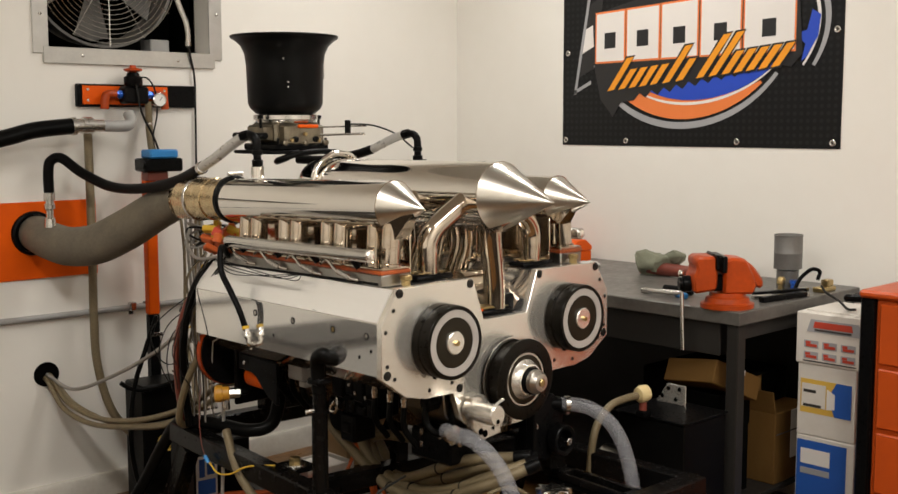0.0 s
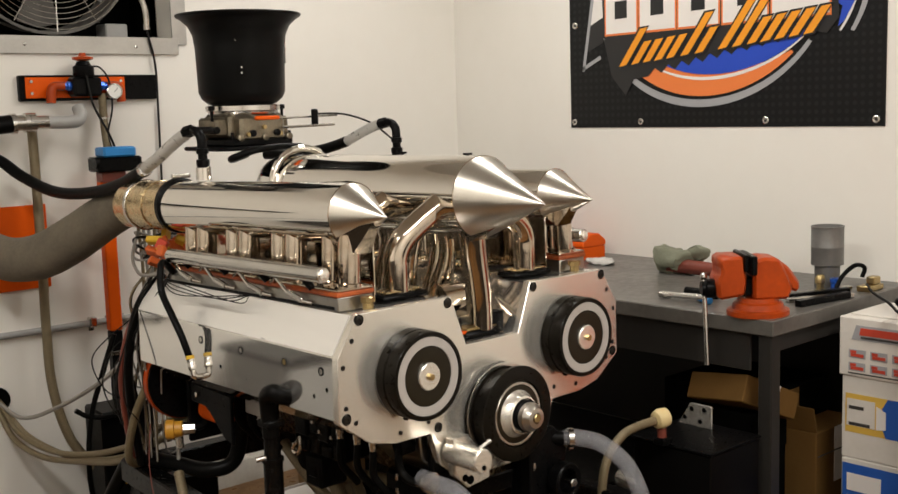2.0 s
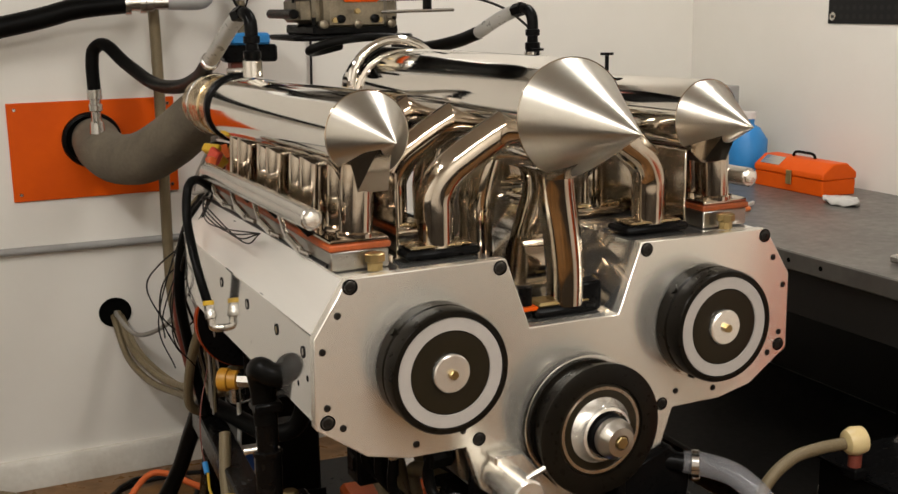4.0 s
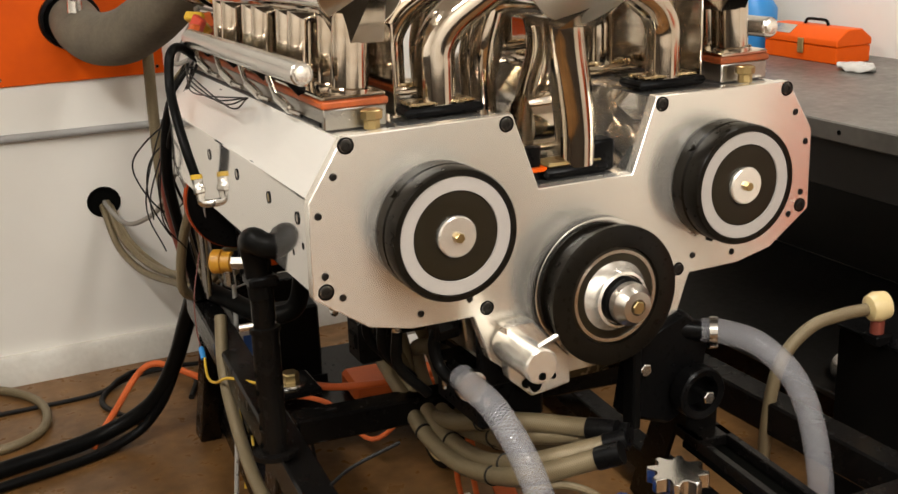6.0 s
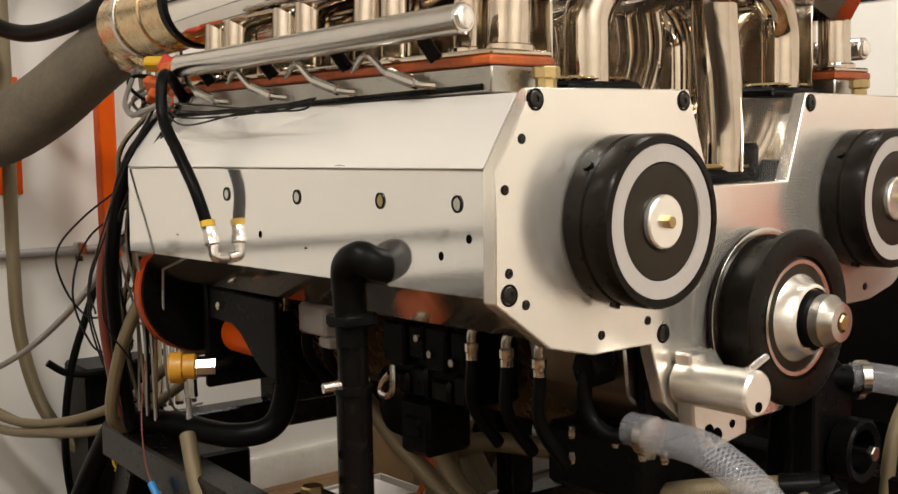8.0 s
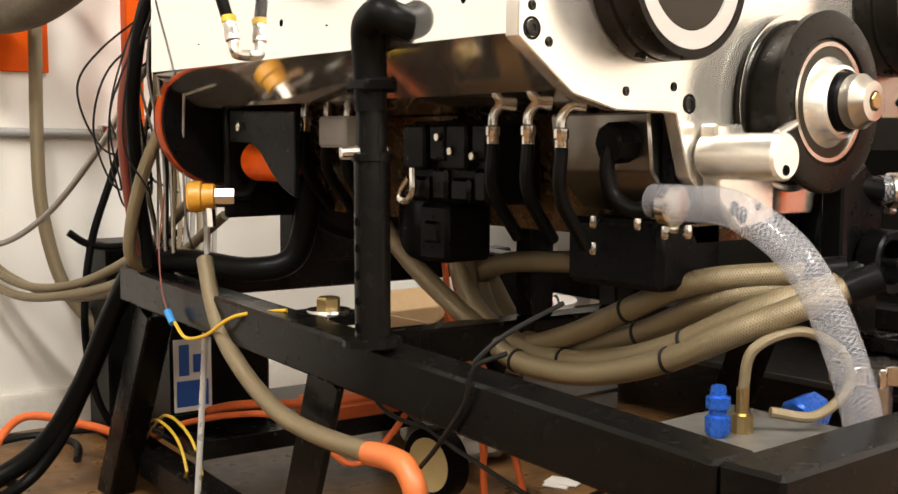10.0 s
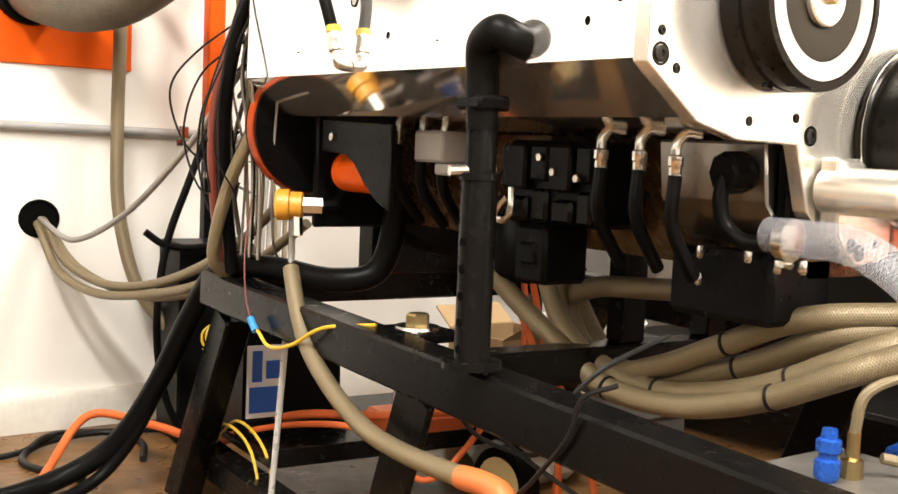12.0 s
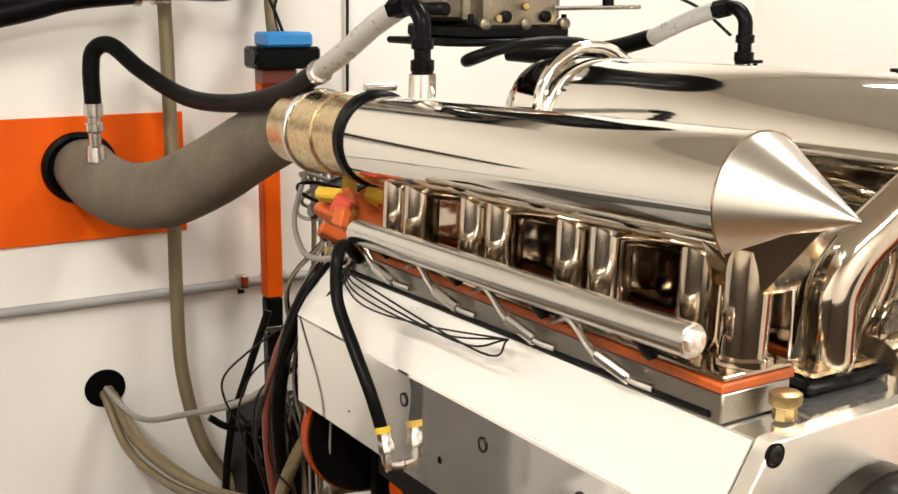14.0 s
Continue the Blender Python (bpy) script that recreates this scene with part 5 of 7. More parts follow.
single("orange_cable", S().sweep([(-0.38, 1.22, 0.12), (-0.30, 1.05, 0.175), (-0.20, 0.97, 0.17), (-0.10, 0.90, 0.09), (0.05, 0.86, 0.3), (0.08, 0.9, 0.5)], 0.006, 10, 8), CORD, "orange cable hanging behind the stand", "cable")
single("orange_cable", S().sweep([(0.02, 0.80, 0.50), (0.03, 0.76, 0.36), (0.06, 0.74, 0.2), (0.10, 0.80, 0.01)], 0.006, 10, 8), CORD, "orange cable hanging behind the stand", "cable")
single("floor_hose", S().sweep([(-1.25, 1.80, 0.013), (-1.0, 1.785, 0.013), (-0.88, 1.70, 0.013), (-0.825, 1.57, 0.013), (-0.85, 1.43, 0.013), (-1.0, 1.36, 0.013), (-1.4, 1.35, 0.013)], 0.012, 12, 8), BRAID, "dusty tan hose loop on the floor", "hose")
single("floor_cable", S().sweep([(-1.5, 1.55, 0.007), (-1.0, 1.60, 0.007), (-0.7, 1.63, 0.007), (-0.62, 1.66, 0.03), (-0.55, 1.72, 0.02), (-0.3, 1.72, 0.007), (-0.1, 1.74, 0.007)], 0.0065, 10, 8), WIREK, "thin black cable along the floor by the wall", "cable")
single("floor_cable", S().sweep([(-0.60, 1.40, 0.007), (-0.68, 1.56, 0.007), (-0.62, 1.68, 0.012), (-0.48, 1.70, 0.02), (-0.42, 1.62, 0.01), (-0.45, 1.5, 0.007)], 0.008, 10, 8), WIREK, "black cable looped on the floor by the wall", "cable")

# lines from the wall hole
LAY = in_back
for k, pts in enumerate(([(-0.585, 1.90, 0.492), (-0.583, 1.83, 0.480), (-0.560, 1.74, 0.405), (-0.51, 1.58, 0.372), (-0.46, 1.36, 0.405), (-0.425, 1.10, 0.492), (-0.405, 0.92, 0.590), (-0.37, 0.85, 0.62)],
                         [(-0.598, 1.90, 0.488), (-0.597, 1.83, 0.470), (-0.575, 1.74, 0.385), (-0.53, 1.60, 0.352), (-0.475, 1.40, 0.375), (-0.44, 1.18, 0.425), (-0.40, 1.05, 0.50)],
                         [(-0.578, 1.90, 0.482), (-0.574, 1.83, 0.468), (-0.54, 1.72, 0.395), (-0.47, 1.55, 0.355), (-0.41, 1.36, 0.378), (-0.36, 1.20, 0.44), (-0.31, 1.02, 0.55)])):
    hose("braided_line", pts, 0.0095, BRAID, "grey braided line sagging from the wall hole to the engine", "hose", 12, "lines from the wall hole")
LAY = between
single("sensor_cable", S().sweep([(-0.592, 1.90, 0.50), (-0.588, 1.82, 0.485), (-0.545, 1.72, 0.455), (-0.49, 1.52, 0.53), (-0.44, 1.25, 0.68), (-0.405, 1.06, 0.82), (-0.36, 0.98, 0.90)], 0.0065, 10, 8), WIREG, "dark sensor cable rising from the wall hole to the engine", "cable")
LAY = in_back
wh = single("wall_hose", S().sweep([(-0.435, 1.79, 1.44), (-0.432, 1.795, 1.25), (-0.434, 1.79, 0.95), (-0.437, 1.79, 0.70), (-0.432, 1.785, 0.52), (-0.40, 1.76, 0.36), (-0.345, 1.72, 0.265), (-0.28, 1.68, 0.22), (-0.22, 1.66, 0.20)], 0.0155, 14, 8), BRAID, "tan braided fuel hose hanging down the wall", "hose")
for p, w in (((-0.435, 1.79, 1.40), (0, 0, 1)), ((-0.4335, 1.791, 0.99), (0, 0, 1))):
    part("hose_band", S().lathe([(0, 0.016), (0.001, 0.0172), (0.009, 0.0172), (0.010, 0.016)], p, w, 18), STEEL, wh)
wh = single("wall_hose", S().sweep([(-0.185, 1.83, 1.50), (-0.185, 1.83, 1.40), (-0.185, 1.81, 1.30), (-0.18, 1.80, 1.2)], 0.0135, 14, 6), BRAID, "tan braided fuel hose below the regulator", "hose")
part("hose_band", S().lathe([(0, 0.014), (0.001, 0.0152), (0.009, 0.0152), (0.010, 0.014)], (-0.185, 1.83, 1.41), (0, 0, 1), 18), STEEL, wh)
single("yellow_wire_coil", S().sweep([(-0.27 + 0.03 * math.cos(i * 0.9), 1.62 - 0.004 * i, 0.235 + 0.03 * math.sin(i * 0.9) + 0.001 * i) for i in range(22)], 0.0028, 6, 4), YELLOW, "tangled coil of thin yellow wire by the wall hose", "wire")

# post with the black bin
post = thing("support_post", (-0.208, 1.79, 0.0), "steel post, orange above and black below, against the wall", "post")
part("upper_post", S().box(-0.231, -0.189, 1.772, 1.812, 0.685, 1.24, 0.004), ORANGE, post, "orange painted upper post")
part("lower_post", S().box(-0.230, -0.190, 1.773, 1.811, 0.0, 0.685, 0.004), BLACK, post)
part("post_clip", S().box(-0.236, -0.184, 1.768, 1.772, 0.60, 0.615, 0.001), STEEL, post)
bin_ = thing("black_bin", (-0.25, 1.66, 0.0), "battered black sheet-metal bin with a bent lip by the post", "bin")
part("bin_body", S().box(-0.345, -0.165, 1.60, 1.755, 0.0, 0.455, 0.006), RUBBER, bin_)
part("bent_lip", S().sweep([(-0.43, 1.585, 0.485), (-0.39, 1.58, 0.458), (-0.33, 1.575, 0.450), (-0.24, 1.575, 0.462), (-0.17, 1.58, 0.478)], 0.008, 8, 6), RUBBER, bin_)
single("hanging_cable", S().sweep([(-0.30, 1.56, 0.72), (-0.34, 1.57, 0.60), (-0.385, 1.58, 0.45), (-0.405, 1.57, 0.28), (-0.385, 1.56, 0.12), (-0.33, 1.55, 0.01)], 0.0085, 10, 8), RUBBER, "black cable hanging beside the bin", "cable")

# exhaust pipe to the wall
LAY = between
ex = thing("exhaust_pipe", (-0.5, 1.5, 0.9), "wrapped exhaust pipe snaking from the collector through the wall plate", "pipe")
part("wrapped_pipe", S().sweep([(-0.612, 1.90, 1.020), (-0.610, 1.83, 1.017), (-0.600, 1.74, 1.000), (-0.565, 1.645, 0.985), (-0.505, 1.56, 0.998), (-0.435, 1.475, 1.050), (-0.370, 1.385, 1.115), (-0.330, 1.315, 1.150), (-0.312, 1.262, 1.160)], 0.068, 28, 10,
                                  [0.066, 0.066, 0.067, 0.069, 0.071, 0.070, 0.066, 0.061, 0.059]), WRAP, ex, "grey-brown fibre-wrapped pipe")
part("pipe_collar", S().lathe([(0, 0.0605), (0.002, 0.062), (0.05, 0.062), (0.052, 0.0605)], (-0.3185, 1.285, 1.155), (0.25, -1, 0.1), 32), STRAW, ex)
part("sampling_bung", S().lathe([(0, 0.020), (0.03, 0.018), (0.034, 0.013), (0.06, 0.013)], (-0.612, 1.70, 1.052), (0, 0, 1), 16), STEEL, ex)

# breather hoses
h = hose("breather_hose", [(-0.612, 1.70, 1.175), (-0.612, 1.70, 1.245), (-0.604, 1.695, 1.285), (-0.575, 1.67, 1.295), (-0.53, 1.61, 1.245), (-0.47, 1.50, 1.198), (-0.41, 1.36, 1.196), (-0.365, 1.22, 1.222), (-0.345, 1.10, 1.262)], 0.0175, RUBBER, "black breather hose looping from the exhaust pipe to the collector", "hose", 16)
part("hose_coupling", S().lathe([(0, 0.013), (0.005, 0.019), (0.02, 0.019), (0.022, 0.015), (0.034, 0.015), (0.036, 0.0195), (0.062, 0.0195), (0.064, 0.016)], (-0.612, 1.70, 1.112), (0, 0, 1), 14), STEEL, h)
part("milky_end", S().sweep([(-0.347, 1.115, 1.257), (-0.335, 1.04, 1.29), (-0.322, 0.96, 1.333), (-0.316, 0.89, 1.361)], 0.0165, 14, 6), MILK, h, "milky see-through tube end")
part("joiner", S().lathe([(0, 0.0185), (0.001, 0.0205), (0.014, 0.0205), (0.015, 0.0185)], (-0.346, 1.11, 1.259), (0.1, -1, 0.3), 16), STEEL, h)
h = hose("breather_hose", [(0.13, 1.30, 1.28), (0.18, 1.20, 1.275), (0.23, 1.10, 1.29), (0.255, 1.02, 1.31)], 0.0165, RUBBER, "black breather hose from the far collector", "hose", 14)
part("milky_end", S().sweep([(0.255, 1.02, 1.31), (0.275, 0.955, 1.34), (0.292, 0.895, 1.362)], 0.0155, 14, 6), MILK, h, "milky see-through tube end")

# fuel regulator board
LAY = None
reg = thing("regulator_board", WN @ Vector((0.28, 0, 1.476)), "fuel regulator and gauge on a black and orange wall board", "regulator")
part("board", S().box(0.055, 0.522, -0.022, 0, 1.478, 1.563, 0.003).moved(WN), BLACK, reg)
part("orange_plate", S().box(0.072, 0.405, -0.028, -0.022, 1.487, 1.556, 0.002).moved(WN), ORANGE, reg)
part("regulator_body", S().box(0.205, 0.30, -0.085, -0.028, 1.49, 1.555, 0.008).moved(WN), BLACK, reg)
part("regulator_tower", S().lathe([(0, 0.03), (0.005, 0.033), (0.035, 0.033), (0.04, 0.024), (0.052, 0.02)], (0.25, -0.06, 1.555), (0, 0, 1), 20).moved(WN), BLACK, reg)
part("handwheel", S().lathe([(0, 0.01), (0.006, 0.032), (0.014, 0.033), (0.018, 0.012), (0.028, 0.01)], (0.25, -0.06, 1.607), (0, 0, 1), 10).moved(WN), RED, reg, "red handwheel")
g = part("pressure_gauge", S().lathe([(0, 0.025), (0.004, 0.027), (0.02, 0.027), (0.022, 0.024), (0.019, 0.023)], (0.343, -0.06, 1.505), (0, -1, 0), 28).moved(WN), STEEL, reg)
part("dial", S().lathe([(0.0185, 0.023), (0.020, 0.022)], (0.343, -0.06, 1.505), (0, -1, 0), 24).moved(WN), GLASS, g, "white gauge dial")
part("needle", S().box(-0.001, 0.001, -0.0815, -0.0805, -0.002, 0.016).moved(pose(0.343, 0, 1.505, 0, 40, 0)).moved(WN), INKK, g)
for u, w in ((0.155, -1), (0.36, 1)):
    part("blue_fitting", S().lathe([(0, 0.012), (0.004, 0.016), (0.016, 0.016), (0.02, 0.012), (0.03, 0.012)], (0.255 + w * 0.045, -0.055, 1.525), (w, 0, 0), 8).moved(WN), BLUE, reg)
    part("red_elbow", S().sweep([(0.255 + w * 0.072, -0.055, 1.525), (u, -0.055, 1.525), (u + w * 0.012, -0.055, 1.512), (u + w * 0.016, -0.055, 1.47)], 0.015, 12, 5).moved(WN), RED, reg)
for u in (0.09, 0.39):
    for z in (1.503, 1.542):
        part("screw", S().lathe([(0, 0.006), (0.003, 0.005)], (u, -0.028, z), (0, -1, 0), 10).moved(WN), STEEL, reg)
part("gauge_lead", S().sweep([(0.27, -0.07, 1.59), (0.30, -0.075, 1.585), (0.33, -0.07, 1.54), (0.335, -0.07, 1.45), (0.31, -0.08, 1.36), (0.32, -0.09, 1.30)], 0.003, 8).moved(WN), WIREK, reg)
part("gauge_lead", S().sweep([(0.245, -0.09, 1.56), (0.26, -0.095, 1.46), (0.30, -0.10, 1.37), (0.325, -0.095, 1.31)], 0.004, 8).moved(WN), WIREK, reg)
LAY = in_back
sol = thing("fuel_solenoid", (-0.16, 1.79, 1.20), "blue-topped solenoid valve in a black box on the post", "valve")
part("solenoid_box", S().box(-0.255, -0.105, 1.72, 1.815, 1.235, 1.285, 0.006), BLACK, sol)
part("solenoid_cap", S().box(-0.235, -0.125, 1.715, 1.80, 1.285, 1.318, 0.006), SKY, sol, "blue plastic cap")
part("solenoid_foot", S().box(-0.235, -0.155, 1.74, 1.80, 1.20, 1.235, 0.004), MAROON, sol)
part("knob", S().rod((-0.26, 1.74, 1.265), (-0.235, 1.74, 1.265), 0.02, 14), BLACK, sol)

# big black water hose with fittings
h = hose("water_hose", [(-1.6, 1.70, 1.18), (-1.1, 1.73, 1.29), (-0.76, 1.735, 1.362), (-0.64, 1.735, 1.393), (-0.50, 1.735, 1.408)], 0.029, RUBBER, "thick black water hose clamped to a grey elbow by the wall", "hose", 20)
part("worm_clamp", S().lathe([(0, 0.0295), (0.001, 0.033), (0.015, 0.033), (0.016, 0.0295)], (-0.515, 1.735, 1.406), (1, 0, 0.05), 24), STEEL, h)
part("worm_clamp", S().lathe([(0, 0.028), (0.001, 0.031), (0.015, 0.031), (0.016, 0.028)], (-0.475, 1.735, 1.408), (1, 0, 0.0), 24), STEEL, h)
part("barb", S().lathe([(0, 0.025), (0.04, 0.025), (0.042, 0.03), (0.06, 0.03), (0.062, 0.022), (0.10, 0.022)], (-0.50, 1.735, 1.408), (1, 0, 0), 20), STEEL, h)
part("elbow", S().sweep([(-0.41, 1.735, 1.408), (-0.34, 1.737, 1.406), (-0.305, 1.74, 1.41), (-0.29, 1.75, 1.43), (-0.289, 1.77, 1.452)], 0.021, 16, 6), PVC, h, "grey plastic elbow")

# bench
LAY = on_bench
bench = thing("workbench", (1.2, 0.9, 0.0), "worn grey steel workbench along the wall", "bench")
BX, BY0, BZ = 0.852, -0.105, 0.832
part("bench_top", S().box(BX, EAST - 0.002, BY0, 1.93, BZ - 0.045, BZ, 0.003), GREY, bench)
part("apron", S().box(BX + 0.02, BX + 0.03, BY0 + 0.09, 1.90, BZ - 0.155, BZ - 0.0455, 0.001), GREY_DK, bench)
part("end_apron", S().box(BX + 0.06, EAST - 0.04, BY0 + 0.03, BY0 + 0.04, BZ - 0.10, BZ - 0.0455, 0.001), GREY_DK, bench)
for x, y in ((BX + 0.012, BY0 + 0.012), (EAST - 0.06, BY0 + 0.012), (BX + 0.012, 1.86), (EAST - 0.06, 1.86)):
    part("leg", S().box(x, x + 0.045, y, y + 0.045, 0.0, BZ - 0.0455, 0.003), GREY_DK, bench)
# added dark panel over the lit wall, for the gloom below the top
part("shade_panel", S().box(EAST - 0.03, EAST - 0.02, BY0 + 0.06, 1.85, 0.18, BZ - 0.05, 0.001), GREY_DK, bench)
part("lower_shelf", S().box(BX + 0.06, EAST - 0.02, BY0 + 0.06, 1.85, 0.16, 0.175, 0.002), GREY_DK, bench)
for y in (0.49, 0.60):
    part("bolt", S().lathe([(0, 0.006), (0.002, 0.005)], (BX, y, BZ - 0.022), (-1, 0, 0), 10), SHADE, bench)

vise = thing("bench_vise", (0.925, -0.005, BZ), "chipped orange cast-iron bench vise bolted to the bench corner", "vise")
part("swivel_base", S().lathe([(0, 0.088), (0.014, 0.088), (0.018, 0.074), (0.034, 0.070), (0.038, 0.06), (0.05, 0.058)], (0.925, -0.005, BZ), (0, 0, 1), 32), RED, vise)
VM = pose(0.925, -0.005, BZ, 0, 0, -40) @ Matrix.Diagonal((0.86, 1.12, 1.05, 1))


def vpart(name, shape, mat, label=""):
    return part(name, shape.moved(VM), mat, vise, label)


vpart("fixed_body", S().prism([(-0.03, 0.045), (0.085, 0.045), (0.10, 0.075), (0.085, 0.105), (0.055, 0.155), (0.0, 0.160), (-0.03, 0.150)], -0.05, 0.05, "xz", 0.008), RED)
vpart("anvil_tail", S().prism([(0.05, 0.075), (0.125, 0.06), (0.13, 0.085), (0.09, 0.13), (0.05, 0.155)], -0.035, 0.035, "xz", 0.008), RED)
vpart("fixed_jaw", S().box(-0.043, -0.024, -0.065, 0.065, 0.115, 0.166, 0.003), BLACK, "dark steel jaw")
vpart("moving_jaw", S().prism([(-0.065, 0.165), (-0.055, 0.10), (-0.06, 0.06), (-0.145, 0.05), (-0.15, 0.10), (-0.135, 0.125), (-0.145, 0.150), (-0.135, 0.165)], -0.055, 0.055, "xz", 0.008), RED)
vpart("moving_jaw_plate", S().box(-0.066, -0.052, -0.062, 0.062, 0.125, 0.170, 0.003), BLACK)
vpart("slide", S().box(-0.14, 0.06, -0.03, 0.03, 0.055, 0.105, 0.004), BLACK)
vpart("screw_boss", S().lathe([(0, 0.026), (0.03, 0.026), (0.035, 0.021), (0.045, 0.02)], (-0.145, 0, 0.075), (-1, 0, 0), 20), BLACK)
vpart("handle", S().rod((-0.178, 0.01, 0.10), (-0.175, -0.02, -0.13), 0.008, 12), STEEL, "steel sliding handle")
vpart("handle_end", S().ball((-0.1785, 0.012, 0.105), 0.012), STEEL)

wr = single("open_wrench", S().rod((0.965, 0.36, BZ + 0.012), (0.965, 0.21, BZ + 0.018), 0.009, 10).box(0.95, 0.98, 0.35, 0.385, BZ + 0.003, BZ + 0.02, 0.004), STEEL, "steel wrench lying on the bench by the vise", "wrench")
single("socket_handle", S().rod((1.04, 0.345, BZ + 0.014), (1.04, 0.22, BZ + 0.014), 0.014, 12, chamfer=0.003), RUBBER, "black tool handle on the bench", "tool")
single("blue_lighter", S().rod((0.98, 0.245, BZ + 0.011), (0.955, 0.185, BZ + 0.011), 0.011, 10, chamfer=0.003), SKY, "small blue tool on the bench beside the vise", "tool")
single("tool_ring", S().sweep([(1.05, 0.23, BZ + 0.012), (1.05, 0.235, BZ + 0.07), (1.06, 0.20, BZ + 0.10), (1.07, 0.165, BZ + 0.085), (1.06, 0.16, BZ + 0.03), (1.05, 0.23, BZ + 0.012)], 0.005, 8), ORANGE, "orange wire handle on the bench", "tool")
for k, (x, y) in enumerate(((1.21, -0.03), (1.25, 0.0), (1.31, 0.02), (1.18, -0.06))):
    single("steel_bar", S().box(-0.012, 0.012, -0.11, 0.11, 0.0, 0.014 + 0.006 * (k % 2), 0.002).moved(pose(x, y, BZ, 0, 0, 62 + 6 * k)), BLACK if k % 2 else STEEL, "flat steel bar lying on the bench", "bar", "bars on the bench")
can = single("steel_canister", S().lathe([(0, 0.040), (0.07, 0.040), (0.074, 0.0515), (0.128, 0.0515), (0.13, 0.0525), (0.132, 0.0525), (0.134, 0.0515), (0.192, 0.0515), (0.194, 0.053), (0.197, 0.053), (0.198, 0.049), (0.185, 0.048)], (1.42, 0.075, BZ), (0, 0, 1), 36), DULLCAN, "dull galvanised stepped canister on the bench", "canister")
single("brass_fitting", S().lathe([(0, 0.012), (0.02, 0.012), (0.024, 0.016), (0.04, 0.016), (0.05, 0.01)], (1.355, 0.06, BZ), (0, 0, 1), 8), BRASS, "brass fitting on the bench by the canister", "fitting")
single("blue_fitting", S().lathe([(0, 0.014), (0.025, 0.014), (0.028, 0.017), (0.04, 0.017)], (1.37, 0.015, BZ), (0, 0, 1), 8), BLUE, "blue anodised fitting on the bench", "fitting")
cl = thing("strap_wrench", (1.42, -0.03, BZ), "brass-coloured strap clamp with a black band on the bench", "clamp")
part("band", S().sweep([(1.35, 0.0, BZ + 0.012), (1.37, -0.01, BZ + 0.05), (1.41, -0.03, BZ + 0.08), (1.44, -0.045, BZ + 0.07), (1.435, -0.04, BZ + 0.04)], 0.007, 8), BLACK, cl)
part("jaw_block", S().box(1.40, 1.49, -0.085, -0.04, BZ, BZ + 0.018, 0.003).box(1.44, 1.48, -0.08, -0.05, BZ + 0.018, BZ + 0.042, 0.003), BRASS, cl)
gl = S().ball((0, 0, 0), 1.0, seg=44).ball((0.25, -1.0, 0.35), 0.55, seg=28)
gl.v = [(1.375 + 0.055 * x, 0.66 + 0.085 * y, BZ + 0.052 + 0.052 * z) for x, y, z in gl.v]
gl.v = [tuple(Vector(p) + noise.noise_vector(Vector(p) * 17) * 0.030 + noise.noise_vector(Vector(p) * 48) * 0.007) for p in gl.v]
gl.v = [(x, y, max(BZ, z)) for x, y, z in gl.v]
single("work_glove", gl, RAG, "crumpled sage-green cloth work glove on the bench", "glove")
single("air_tool", S().rod((1.37, 0.68, BZ + 0.028), (1.35, 0.40, BZ + 0.030), 0.027, 16, 0.022, 0.005).rod((1.35, 0.40, BZ + 0.03), (1.34, 0.33, BZ + 0.045), 0.016, 12), MAROON, "maroon-handled tool under the glove", "tool")
tbx = thing("tool_box", (1.475, 1.30, BZ), "orange steel hip-roof toolbox with a brass latch on the bench", "toolbox")
part("tray", S().box(1.415, 1.54, 1.14, 1.455, BZ, BZ + 0.048, 0.003), ORANGE, tbx)
part("lid", S().prism([(1.413, BZ + 0.049), (1.413, BZ + 0.068), (1.452, BZ + 0.098), (1.503, BZ + 0.098), (1.542, BZ + 0.068), (1.542, BZ + 0.049)], 1.138, 1.457, "xz", 0.003), ORANGE, tbx)
part("latch", S().box(1.408, 1.414, 1.275, 1.30, BZ + 0.022, BZ + 0.066, 0.002), BRASS, tbx)
part("plate", S().box(-0.018, 0.018, -0.045, 0.045, 0, 0.0015).moved(pose(1.433, 1.39, BZ + 0.0845, 0, -37.5, 0)), STEEL, tbx)
part("lid_handle", S().sweep([(1.478, 1.25, BZ + 0.099), (1.478, 1.26, BZ + 0.112), (1.478, 1.30, BZ + 0.114), (1.478, 1.34, BZ + 0.112), (1.478, 1.35, BZ + 0.099)], 0.0045, 8), BLACK, tbx)
jug = thing("blue_jug", (1.46, 1.56, BZ), "bright blue plastic jug behind the toolbox", "jug")
part("jug_body", S().lathe([(0, 0.062), (0.006, 0.066), (0.13, 0.066), (0.17, 0.04), (0.18, 0.022), (0.20, 0.022)], (1.46, 1.56, BZ), (0, 0, 1), 28), SKY, jug)
part("jug_cap", S().lathe([(0, 0.026), (0.022, 0.026)], (1.46, 1.56, BZ + 0.20), (0, 0, 1), 20), PRW, jug)
single("grey_panel_box", S().box(1.30, 1.50, 1.66, 1.90, BZ, BZ + 0.30, 0.004), PVC, "plain grey box at the end of the bench", "box")
bgm = S().ball((1.38, 1.02, BZ + 0.012), 0.045, (0.8, 1.5, 0.35), 18)
